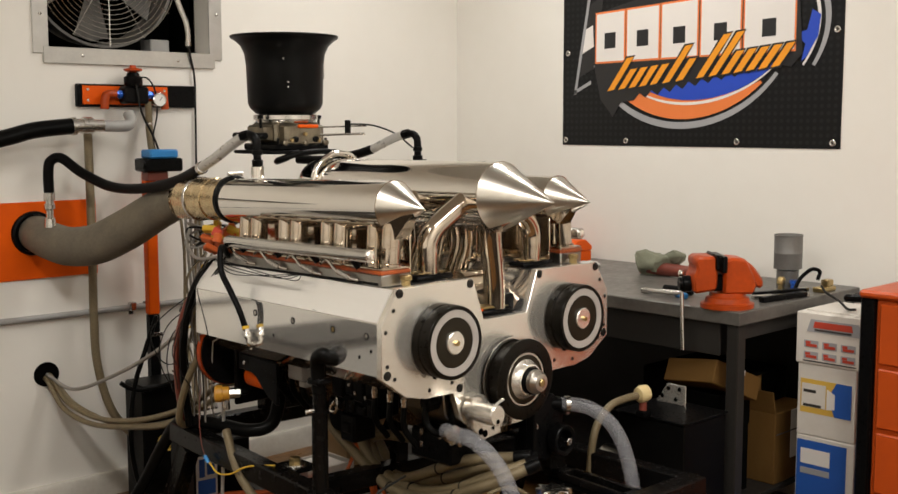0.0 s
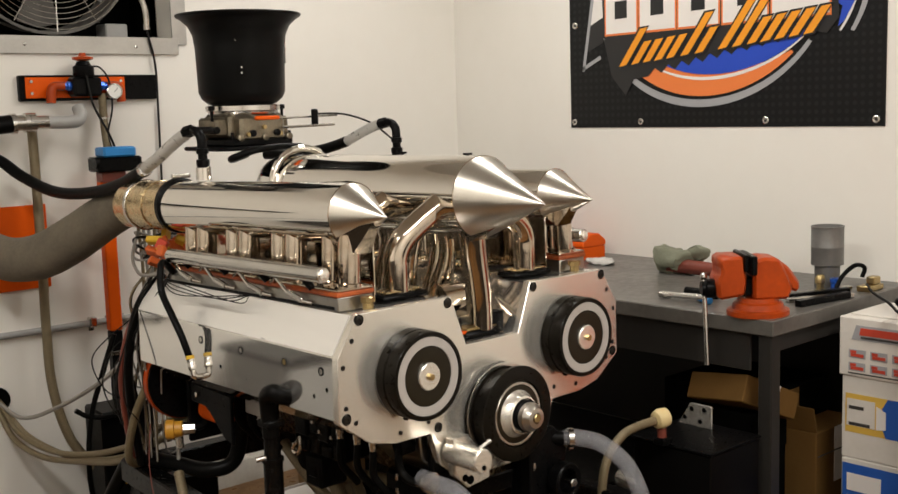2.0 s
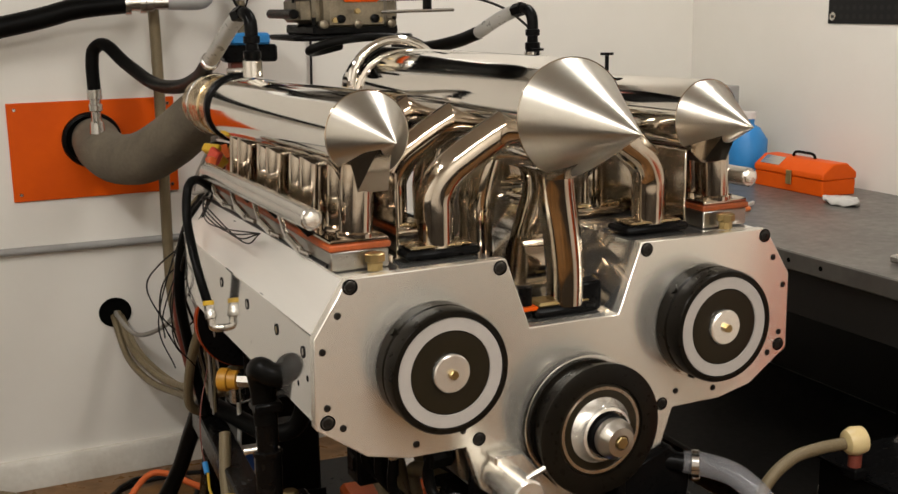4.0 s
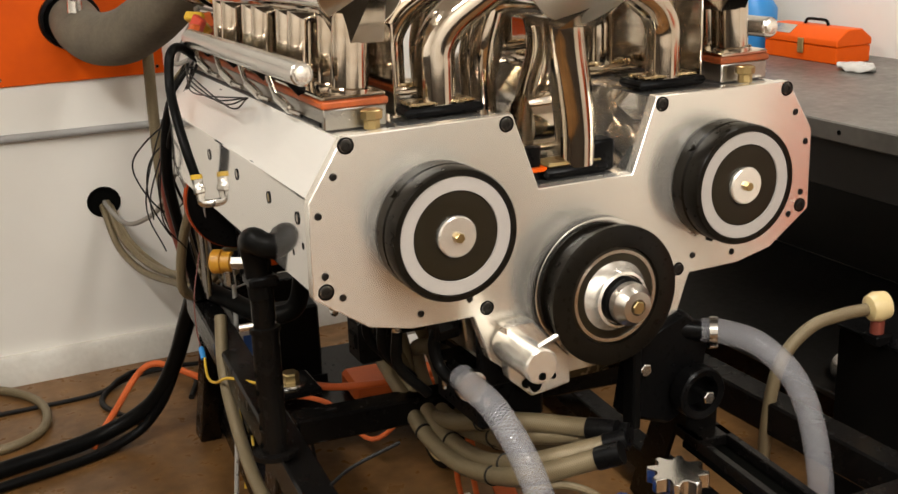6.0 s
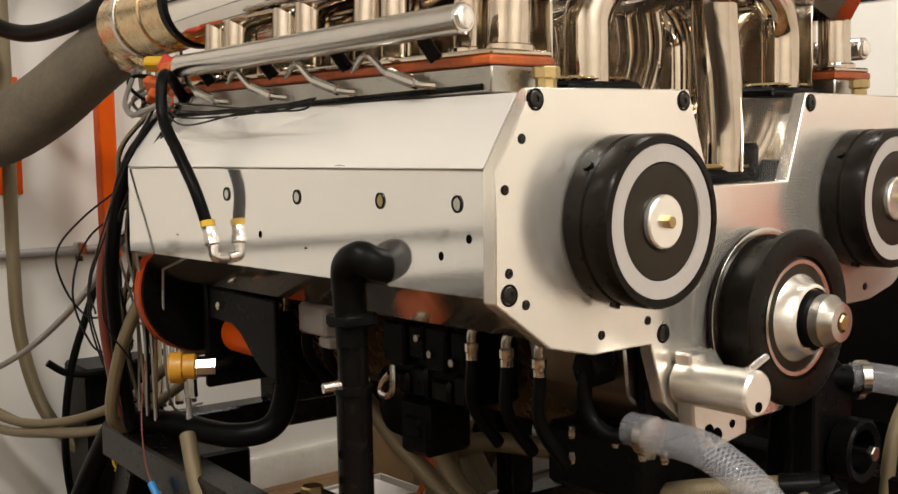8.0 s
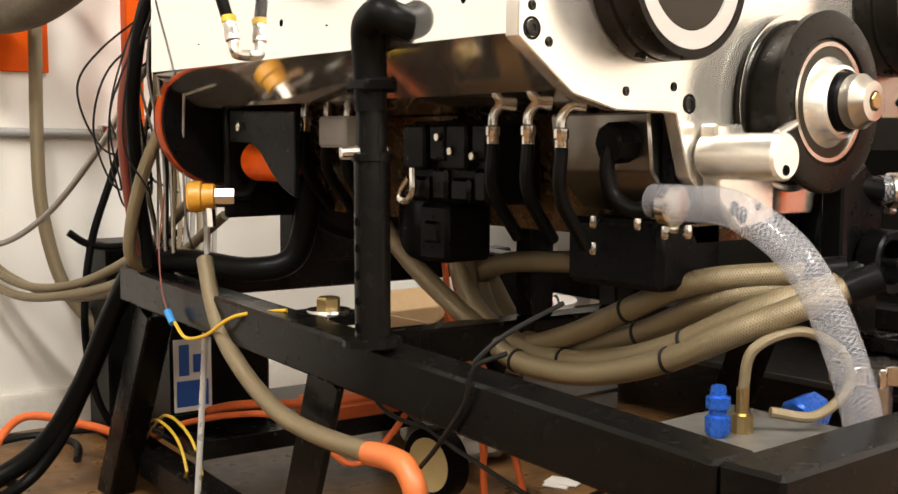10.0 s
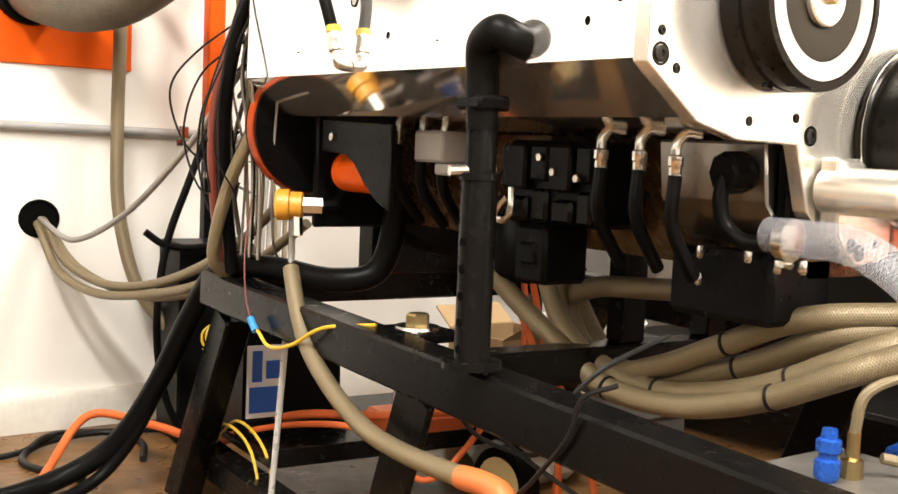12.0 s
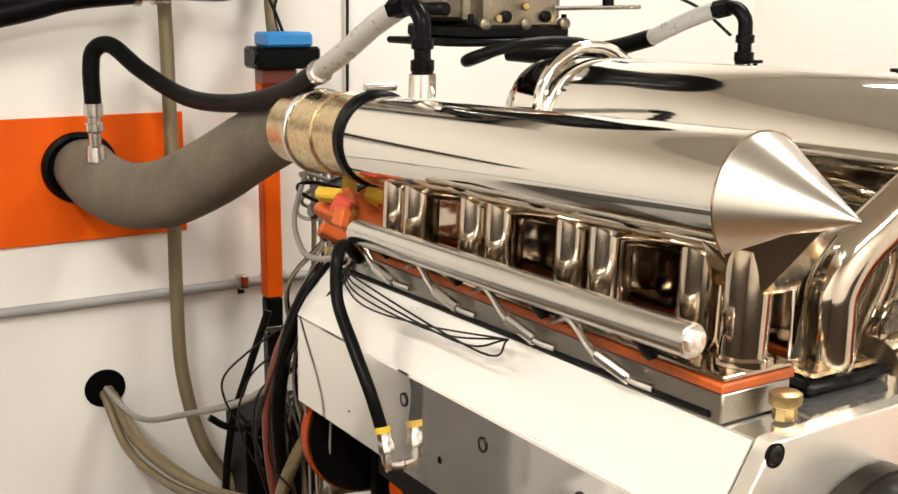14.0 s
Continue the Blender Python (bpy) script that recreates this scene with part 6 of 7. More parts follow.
bgm.v = [(x, y, max(BZ, z + 0.012 * noise.noise(Vector((x, y, z)) * 40))) for x, y, z in bgm.v]
single("plastic_bag", bgm, BAG, "crumpled clear plastic bag on the bench", "bag")
cp = thing("orange_clamp", (1.06, 1.07, BZ), "small orange and pale clip on the bench", "clip")
part("jaw", S().box(1.02, 1.10, 1.06, 1.085, BZ, BZ + 0.014, 0.004), TAPE, cp)
part("handle", S().rod((1.08, 1.08, BZ + 0.01), (1.15, 1.12, BZ + 0.012), 0.006, 8), MILK, cp)

# under and beside the bench
ub = single("parts_box", S().box(-0.12, 0.12, -0.11, 0.11, -0.04, 0.04, 0.003).moved(pose(1.0, 0.10, 0.560, 24, 8, 80)), CARD, "small brown carton propped under the bench", "box", "cartons under the bench")
part("tape_strip", S().box(-0.122, 0.122, -0.025, 0.025, 0.0405, 0.0415).box(-0.122, -0.1205, -0.025, 0.025, -0.041, 0.041).moved(pose(1.0, 0.10, 0.560, 24, 8, 80)), PRW, ub)
# two cartons coloured near-black in place of the shade under the bench
pb = single("parts_box", S().box(1.12, 1.48, 0.10, 0.50, 0.175, 0.53, 0.003), SHADE, "carton on the lower bench shelf, coloured near-black for shade", "box", "cartons under the bench")
part("box_flap", S().box(1.12, 1.30, 0.096, 0.0985, 0.36, 0.525, 0.001), CARD, pb)
pb = single("parts_box", S().box(0.93, 1.11, 0.02, 0.26, 0.175, 0.527, 0.003), SHADE, "carton on the lower bench shelf, coloured near-black for shade", "box", "cartons under the bench")
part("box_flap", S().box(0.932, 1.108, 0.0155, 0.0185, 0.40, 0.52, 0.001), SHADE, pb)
pb = single("parts_box", S().box(1.20, 1.45, -0.03, 0.085, 0.175, 0.42, 0.003).prism([(1.20, 0.42), (1.18, 0.50), (1.186, 0.50), (1.206, 0.42)], -0.03, 0.085, "xz"), CARD, "open brown carton on the lower bench shelf", "box", "cartons under the bench")
part("box_tape", S().box(1.30, 1.35, -0.0325, -0.0305, 0.25, 0.418, 0.0005), BOXW, pb)
part("box_flap", S().box(1.205, 1.445, -0.0345, -0.0325, 0.345, 0.349, 0.0005), INKK, pb)
cab = thing("black_cabinet", (0.74, 0.0, 0.0), "low black cabinet in front of the bench", "cabinet")
part("cabinet_body", S().box(0.62, 0.842, -0.07, 0.20, 0.0, 0.50, 0.004), RUBBER, cab)
part("cabinet_top", S().box(0.615, 0.845, -0.075, 0.205, 0.50, 0.508, 0.002), BLACK, cab)
ab = single("angle_plate", S().prism([(0.18, 0.508), (0.06, 0.508), (0.06, 0.575), (0.135, 0.575)], 0.795, 0.80, "yz", 0.001), ALU, "drilled aluminium angle plate on the black cabinet", "bracket")
for y, z in ((0.13, 0.558), (0.085, 0.56), (0.155, 0.53), (0.10, 0.525)):
    part("hole", S().rod((0.7935, y, z), (0.7948, y, z), 0.007, 12), SHADE, ab)
kb = thing("drain_valve", (0.59, 0.08, 0.51), "ivory bulb on a curved braided drain tube", "valve")
part("bulb", S().lathe([(0, 0.014), (0.006, 0.024), (0.02, 0.029), (0.04, 0.026), (0.048, 0.012)], (0.575, 0.085, 0.580), (1, -0.2, 0.1), 20), IVORY, kb)
part("valve_stem", S().rod((0.60, 0.08, 0.53), (0.60, 0.08, 0.572), 0.013, 12), MAROON, kb)
part("valve_foot", S().box(0.585, 0.625, 0.06, 0.10, 0.508, 0.53, 0.004), BLACK, kb)
part("drain_tube", S().sweep([(0.58, 0.083, 0.580), (0.52, 0.09, 0.578), (0.455, 0.095, 0.565), (0.40, 0.10, 0.51), (0.38, 0.105, 0.40), (0.38, 0.11, 0.2), (0.40, 0.12, 0.01)], 0.012, 14, 7), BRAID, kb)
single("steel_pipe", S().lathe([(0, 0.036), (0.02, 0.038), (0.02, 0.044), (0.05, 0.044), (0.05, 0.038), (0.26, 0.038), (0.27, 0.034)], (0.93, 0.30, 0.215), (0.2, 1, 0), 24), STEEL, "short steel pipe on the lower bench shelf", "pipe")


def carton(x0, x1, y0, y1, z0, z1, label):
    c = thing("product_carton", ((x0 + x1) / 2, (y0 + y1) / 2, z0), label, "box", "cartons beside the bench")
    part("carton_body", S().box(x0, x1, y0, y1, z0, z1, 0.003), BOXW, c)
    return c


PX = 1.15
c1 = carton(PX, PX + 0.27, -0.362, -0.145, 0.0, 0.386, "tall white oil carton with a blue panel on the floor")
part("panel", S().box(PX - 0.0015, PX - 0.0003, -0.335, -0.150, 0.09, 0.372), INKB, c1, "blue printed panel")
part("brand_mark", S().box(PX - 0.003, PX - 0.0017, -0.275, -0.165, 0.295, 0.345, 0.0005), PRW, c1, "white brand mark drawn as plain bars")
part("brand_mark", S().box(PX - 0.003, PX - 0.0017, -0.275, -0.165, 0.262, 0.282, 0.0005), PRG, c1)
part("text_bar", S().box(PX - 0.003, PX - 0.0017, -0.225, -0.165, 0.165, 0.176), PRG, c1)
part("lower_panel", S().box(PX - 0.0015, PX - 0.0003, -0.335, -0.150, 0.012, 0.086), INKY, c1)
c2 = carton(PX + 0.003, PX + 0.27, -0.360, -0.142, 0.387, 0.632, "white oil carton with a yellow and blue label, stacked")
part("label", S().box(PX + 0.0015, PX + 0.0027, -0.345, -0.155, 0.465, 0.580), INKY, c2, "printed label")
part("label_blue", S().prism([(-0.345, 0.465), (-0.345, 0.580), (-0.29, 0.580), (-0.272, 0.55), (-0.27, 0.50), (-0.285, 0.465)], PX + 0.0002, PX + 0.0013, "yz"), INKB, c2)
part("label_white", S().box(PX + 0.0002, PX + 0.0013, -0.25, -0.16, 0.485, 0.565), BOXW, c2)
part("label_white_edge", S().prism([(-0.285, 0.49), (-0.285, 0.54), (-0.255, 0.555), (-0.255, 0.485)], PX - 0.0013, PX, "yz"), PRW, c2)
part("text_bar", S().box(PX - 0.0013, PX - 0.0002, -0.215, -0.168, 0.535, 0.545), INKK, c2)
part("text_bar", S().box(PX - 0.0013, PX - 0.0002, -0.235, -0.168, 0.487, 0.496), INKK, c2)
c3 = carton(PX - 0.004, PX + 0.27, -0.378, -0.135, 0.633, 0.806, "white carburettor carton with red printed panels, stacked on top")
part("brand_panel", S().prism([(-0.375, 0.742), (-0.175, 0.742), (-0.19, 0.785), (-0.365, 0.785)], PX - 0.0055, PX - 0.0043, "yz"), PRG, c3)
part("brand_mark", S().prism([(-0.345, 0.757), (-0.20, 0.757), (-0.205, 0.778), (-0.34, 0.778)], PX - 0.007, PX - 0.0057, "yz"), INKR, c3, "red brand mark drawn as a plain bar")
part("brand_bar", S().box(PX - 0.007, PX - 0.0057, -0.34, -0.205, 0.747, 0.753), INKK, c3)
for k in range(6):
    y = -0.195 - 0.068 * (k % 3)
    z = 0.700 - 0.038 * (k // 3)
    bx = part("print_tile", S().box(PX - 0.0055, PX - 0.0043, y - 0.025, y + 0.028, z - 0.012, z + 0.013), PRG, c3)
    part("print_mark", S().box(PX - 0.007, PX - 0.0057, y - 0.020, y + 0.020, z - 0.008, z + 0.001).box(PX - 0.007, PX - 0.0057, y + 0.004, y + 0.022, z + 0.002, z + 0.010), INKR, bx)
part("text_bar", S().box(PX - 0.0055, PX - 0.0043, -0.36, -0.165, 0.641, 0.645), INKK, c3)
part("lid_flap", S().box(PX + 0.03, PX + 0.22, -0.36, -0.15, 0.8062, 0.811, 0.001), BOXW, c3)
single("carton_wire", S().sweep([(1.43, -0.06, BZ + 0.02), (1.36, -0.12, BZ + 0.01), (1.27, -0.22, 0.835), (1.22, -0.28, 0.82), (1.20, -0.32, 0.824)], 0.0045, 8), WIREK, "black cord trailing from bench to carton", "cord")
def on_chest(p):
    return on_bench((p[0], p[1] - 0.035, p[2]))


LAY = on_chest
chest = thing("tool_chest", (1.2, -0.6, 0.0), "red tool chest with a black edge and top tray", "chest")
part("chest_body", S().box(1.02, 1.50, -0.76, -0.452, 0.06, 0.90, 0.006), REDM, chest)
part("corner_post", S().box(1.005, 1.05, -0.45, -0.405, 0.0, 0.90, 0.006), BLACK, chest)
part("top_tray", S().box(1.00, 1.50, -0.77, -0.40, 0.9002, 0.925, 0.008), REDM, chest)
part("side_handle", S().sweep([(1.06, -0.40, 0.89), (1.06, -0.34, 0.885), (1.10, -0.325, 0.88), (1.30, -0.325, 0.88), (1.33, -0.34, 0.885), (1.33, -0.40, 0.89)], 0.014, 10, 5), BLACK, chest)
for k in range(4):
    part("drawer_front", S().box(1.008, 1.0195, -0.74, -0.47, 0.10 + 0.2 * k, 0.285 + 0.2 * k, 0.004), REDM, chest)
part("kick_base", S().box(1.03, 1.49, -0.75, -0.46, 0.0, 0.06, 0.002), BLACK, chest)

LAY = None
# banner: cloth, grommets, and the business mark as plain coloured shapes
ban = thing("shop_banner", (EAST, 0.62, 1.2945), "black vinyl banner with a bright business mark, pinned to the wall", "banner")
BL, BB, BW, BH = 1.262, 1.2945, 1.284, 0.82


def flat(name, outline, layer, mat, label=""):
    """A flat printed shape: outline in metres right of and above the banner's lower left corner."""
    d = EAST - 0.003 - 0.0008 * layer
    return part(name, S().prism([(BL - 0.953 * s, BB + 0.953 * z) for s, z in outline], d - 0.0005, d, "yz"), mat, ban, label)


def arc(cx, cz, rx, rz, a0, a1, w0, w1, tilt=0.0, n=28):
    """A crescent: an elliptical arc whose width runs from w0 by way of w1 back to w0."""
    o, i = [], []
    for k in range(n + 1):
        a = radians(a0 + (a1 - a0) * k / n)
        w = w0 + (w1 - w0) * math.sin(math.pi * k / n)
        for lst, f in ((o, 0), (i, w)):
            x, z = (rx - f) * math.cos(a), (rz - f) * math.sin(a)
            t = radians(tilt)
            lst.append((cx + x * math.cos(t) - z * math.sin(t), cz + x * math.sin(t) + z * math.cos(t)))
    return o + i[::-1]


part("cloth", S().box(EAST - 0.003, EAST - 0.0005, BL - BW, BL, BB, BB + BH), BANNER, ban)
for s, z in ((0.022, 0.022), (0.36, 0.022), (0.91, 0.022), (1.318, 0.022), (0.03, 0.41), (1.322, 0.44), (0.03, 0.82), (1.322, 0.82), (0.66, 0.84)):
    g = part("grommet", S().lathe([(0, 0.012), (0.003, 0.0125), (0.0045, 0.010), (0.0035, 0.006), (0.001, 0.0055)], (EAST - 0.003, BL - 0.953 * s, BB + 0.953 * z), (-1, 0, 0), 20), STEEL, ban)
    part("pin", S().ball((EAST - 0.005, BL - 0.953 * s, BB + 0.953 * z), 0.0045, seg=10), INKK, g)
flat("outer_swoosh", arc(0.66, 0.52, 0.515, 0.445, 192, 318, 0.016, 0.028, 9), 1, PRG, "silver swoosh")
flat("outer_swoosh", arc(0.70, 0.44, 0.60, 0.40, -32, 75, 0.014, 0.026, 9), 1, PRG)
flat("inner_swoosh", arc(0.70, 0.44, 0.56, 0.36, -34, 70, 0.008, 0.014, 9), 1, PRW)
flat("orange_swoosh", arc(0.67, 0.53, 0.485, 0.415, 178, 308, 0.012, 0.115, 9), 2, PRO, "orange swoosh")
flat("white_line", arc(0.72, 0.50, 0.46, 0.325, 212, 318, 0.003, 0.012, 9), 3, PRW)
flat("blue_swoosh", arc(0.74, 0.51, 0.45, 0.315, 222, 318, 0.008, 0.085, 9), 4, PRB, "blue swoosh")
flat("blue_star", [(1.13, 0.43), (1.20, 0.445), (1.22, 0.52), (1.255, 0.50), (1.245, 0.42), (1.20, 0.345), (1.18, 0.33), (1.195, 0.395), (1.165, 0.415)], 3, PRB, "blue point")
for k in range(3):
    a, b = (0.095 + 0.018 * k, 0.30 + 0.105 * k), (0.175 + 0.018 * k, 0.335 + 0.105 * k)
    flat("flag_check", [a, b, (b[0] + 0.018, b[1] + 0.105), (a[0] + 0.018, a[1] + 0.105)], 2, PRW if k % 2 else PRK)
flat("flag_pole", [(0.066, 0.225), (0.080, 0.225), (0.185, 0.80), (0.17, 0.80)], 3, PRG)
flat("flag_hem", [(0.066, 0.225), (0.165, 0.270), (0.162, 0.285), (0.070, 0.243)], 3, PRG)
scallops = [(0.40 + 0.062 * k + 0.031 * j, 0.195 + 0.0105 * k + (0.03 if j else 0.0)) for k in range(11) for j in (0, 1)]
flat("shadow_mass", [(0.185, 0.335), (0.22, 0.20), (0.29, 0.125), (0.33, 0.185)] + scallops + [(1.14, 0.31), (1.185, 0.36), (1.17, 0.55), (1.10, 0.66), (0.60, 0.66), (0.17, 0.57)], 5, PRK, "black shadow behind the mark")
# five white slabs with orange rims, each cut by dark notches
for k, (a, b) in enumerate(((0.195, 0.345), (0.362, 0.525), (0.542, 0.715), (0.735, 0.915), (0.935, 1.150))):
    lo0, lo1 = 0.365 + 0.012 * (a - 0.2), 0.365 + 0.012 * (b - 0.2)
    hi0, hi1 = 0.570 + 0.05 * (a - 0.2), 0.570 + 0.05 * (b - 0.2)
    flat("slab_rim", [(a - 0.007, lo0 - 0.008), (b + 0.007, lo1 - 0.008), (b + 0.007, hi1 + 0.008), (a - 0.007, hi0 + 0.008)], 6, PRO)
    flat("white_slab", [(a, lo0), (b, lo1), (b, hi1), (a, hi0)], 7, PRW, "white slab of the mark")
    m = (a + b) / 2
    flat("notch", [(m - 0.03, lo0 + 0.055), (m + 0.03, lo0 + 0.057), (m + 0.03, lo0 + 0.125), (m - 0.03, lo0 + 0.123)], 8, PRK)
# a slanted band of amber strokes with dark rims, tall ones at the start and in the middle
for s, hgt in ((0.285, 0.14), (0.345, 0.085), (0.40, 0.085), (0.455, 0.085), (0.51, 0.085), (0.575, 0.15), (0.64, 0.09), (0.74, 0.17), (0.80, 0.17), (0.86, 0.09), (0.915, 0.09), (0.97, 0.09), (1.025, 0.09), (1.08, 0.09)):
    z0 = 0.235 + 0.075 * (s - 0.28) / 0.8
    lean, t = 0.75 * hgt, 0.036
    for grow, layer, mat in ((0.007, 9, PRK), (0.0, 10, PRA)):
        flat("amber_stroke" if mat is PRA else "stroke_rim", [(s - 0.025 - grow, z0 - grow), (s - 0.025 + t + grow, z0 - grow + 0.006), (s - 0.025 + t + lean + grow, z0 + hgt + grow + 0.004), (s - 0.025 + lean - grow, z0 + hgt + grow)], layer, mat)

# ---- wiring at the back of the engine ----
rng = random.Random(7)
LAY = in_back
LAY = None
sn = thing("pressure_sensor", (-0.344, 0.872, 0.561), "amber-capped pressure sensor on a braided line", "sensor")
part("cap", S().lathe([(0, 0.020), (0.004, 0.025), (0.022, 0.025), (0.024, 0.021), (0.042, 0.021), (0.046, 0.015)], (-0.376, 0.888, 0.593), (0.75, -0.5, 0.0), 20), AMBER, sn)
part("collar", S().rod((-0.341, 0.864, 0.593), (-0.314, 0.846, 0.593), 0.017, 8), STEEL, sn)
part("stem", S().rod((-0.349, 0.870, 0.586), (-0.349, 0.866, 0.545), 0.011, 8), STEEL, sn)
part("support_line", S().sweep([(-0.314, 0.846, 0.593), (-0.29, 0.84, 0.60), (-0.27, 0.85, 0.64), (-0.26, 0.87, 0.67)], 0.009, 8), RUBBER, sn)
LAY = between
loom = thing("wiring_loom", (-0.36, 1.05, 0.98), "tangle of black and grey wiring behind the engine head", "wiring")
for k in range(11):
    a = Vector((-0.36 + rng.uniform(-0.05, 0.05), 0.95 + rng.uniform(-0.1, 0.1), 1.02 + rng.uniform(-0.04, 0.04)))
    b = Vector((-0.26 + rng.uniform(-0.10, 0.08), 1.30 + rng.uniform(-0.15, 0.2), 0.55 + rng.uniform(-0.1, 0.25)))
    m1 = a.lerp(b, 0.3) + Vector((rng.uniform(-0.08, 0.04), rng.uniform(-0.05, 0.08), rng.uniform(-0.08, 0.03)))
    m2 = a.lerp(b, 0.7) + Vector((rng.uniform(-0.08, 0.05), rng.uniform(-0.05, 0.08), rng.uniform(-0.12, 0.0)))
    part("wire", S().sweep([a, m1, m2, b], rng.choice((0.0022, 0.003, 0.004)), 7, 7), rng.choice((WIREK, WIREG, WIREG)), loom)
for k in range(7):
    x = -0.165 + 0.014 * k * (1 if k % 2 else -1) * 0.5
    part("riser", S().sweep([(x, 1.50 + 0.01 * k, 1.16), (x - 0.004, 1.51, 0.95), (x + rng.uniform(-0.02, 0.02), 1.50, 0.7), (x - 0.03, 1.42, 0.52), (x - 0.08, 1.30, 0.44)], 0.0055, 9, 7), WIREG if k % 3 else BRAID, loom)
for k in range(8):
    r = 0.045 + 0.006 * (k % 3)
    c = Vector((-0.275 + rng.uniform(-0.02, 0.02), 1.19 + rng.uniform(-0.05, 0.05), 1.045 + rng.uniform(-0.012, 0.012)))
    part("coil_turn", S().sweep([c + Vector((r * 1.3 * math.cos(i * math.pi / 6), r * 0.5 * math.sin(i * math.pi / 6), r * 0.6 * math.sin(i * math.pi / 6 + k))) for i in range(13)], 0.0035, 7, 4), WIREG if k % 2 else WIREK, loom)
for k in range(7):
    p = (-0.30 + rng.uniform(-0.07, 0.07), 1.07 + rng.uniform(-0.05, 0.05), 1.02 + rng.uniform(-0.05, 0.06))
    part("connector", S().box(-0.012, 0.012, -0.022, 0.022, -0.009, 0.009, 0.003).moved(pose(*p, rng.uniform(0, 90), rng.uniform(0, 60), rng.uniform(0, 90))), CORD if k % 3 else YELLOW, loom)
part("orange_module", S().box(-0.33, -0.24, 1.03, 1.07, 1.00, 1.075, 0.006), CORD, loom, "orange ignition module")
for k in range(5):
    p = Vector((-0.29, 1.22 + 0.02 * k, 0.93 - 0.05 * k))
    part("wire_tag", S().box(-0.006, 0.006, -0.003, 0.003, -0.02, 0.02, 0.001).moved(pose(p.x, p.y, p.z, 20 * k, 0, 40)), YELLOW, loom)
for name, mat, r, pts in (("sheathed_cable", RUBBER, 0.012, [(-0.37, 0.97, 1.0), (-0.425, 1.01, 0.92), (-0.445, 1.05, 0.78), (-0.425, 1.10, 0.62), (-0.40, 1.12, 0.47)]),
                           ("sheathed_cable", MAROON, 0.009, [(-0.36, 0.99, 0.99), (-0.43, 1.04, 0.88), (-0.45, 1.09, 0.74), (-0.43, 1.13, 0.58), (-0.40, 1.15, 0.47)]),
                           ("braided_riser", BRAID, 0.011, [(-0.34, 1.0, 0.80), (-0.39, 1.03, 0.73), (-0.425, 1.08, 0.62), (-0.435, 1.12, 0.50), (-0.40, 1.14, 0.46)])):
    part(name, S().sweep(pts, r, 12, 8), mat, loom)
for k in range(3):
    x = -0.40 + 0.02 * rng.random()
    y = 0.95 + 0.08 * rng.random()
    part("thin_wire", S().sweep([(x, y, 1.0), (x - 0.03 - 0.03 * rng.random(), y + 0.03, 0.90), (x - 0.05 - 0.06 * rng.random(), y + 0.05, 0.75 - 0.06 * rng.random()), (x - 0.02 - 0.08 * rng.random(), y + 0.12 * rng.random(), 0.60 + 0.1 * rng.random())], 0.0016, 6, 7), WIREK, loom)
# the rear bundle: thin strands falling past the corner of the block, a few hanging out in loops
for k in range(9):
    x, y = -0.385 + 0.006 * (k % 3), 0.975 + 0.012 * k
    sway = rng.uniform(-0.018, 0.018)
    part("strand", S().sweep([(x + 0.01, y - 0.02, 1.01), (x - 0.03 + sway, y + 0.01, 0.93), (x - 0.028 - sway, y + 0.03, 0.80), (x - 0.02 + sway, y + 0.05, 0.66), (x - 0.005, y + 0.06, 0.50)], (0.0022, 0.003, 0.0038)[k % 3], 7, 7), (WIREG, BRAID, WIREK)[k % 3], loom)
for k, (out, low) in enumerate(((0.10, 0.66), (0.075, 0.60), (0.05, 0.57))):
    part("hanging_loop", S().sweep([(-0.40, 1.05, 0.90 - 0.04 * k), (-0.43 - out * 0.5, 1.10, 0.83 - 0.03 * k), (-0.41 - out, 1.14, low + 0.11), (-0.40 - out * 0.8, 1.16, low + 0.03), (-0.41 - out * 0.3, 1.15, low), (-0.39, 1.12, low + 0.05)], 0.0019, 6, 7), WIREK, loom)
for k in range(4):
    part("plug_shell", S().box(-0.008, 0.008, -0.016, 0.016, -0.014, 0.014, 0.003).moved(pose(-0.375 + 0.012 * k, 0.96 + 0.022 * k, 1.06 + 0.012 * (k % 2), 25 * k, 15, 30 * k)), (CORD, INKR, YELLOW, CORD)[k], loom)
part("grey_lead", S().sweep([(-0.335, 1.20, 1.09), (-0.375, 1.15, 1.03), (-0.40, 1.06, 1.0), (-0.41, 0.98, 1.0), (-0.40, 0.90, 1.015)], 0.0045, 9, 8), WIREG, loom)

LAY = on_engine
LEG = [(-0.385, 0.88, 1.015), (-0.425, 0.84, 1.045), (-0.452, 0.805, 1.038), (-0.462, 0.785, 0.985), (-0.466, 0.728, 0.935), (-0.464, 0.685, 0.888), (-0.454, 0.668, 0.835)]
bl = thing("breather_hose", (-0.46, 0.56, 0.82), "black hose with a yellow band plugged into the block side", "hose")
part("hose_leg", S().sweep(LEG, 0.0085, 12, 7), RUBBER, bl)
e = Vector(LEG[-1])
part("yellow_band", S().rod(e + Vector((0.0, 0.002, 0.010)), e + Vector((0, 0, 0.002)), 0.0105, 12), YELLOW, bl)
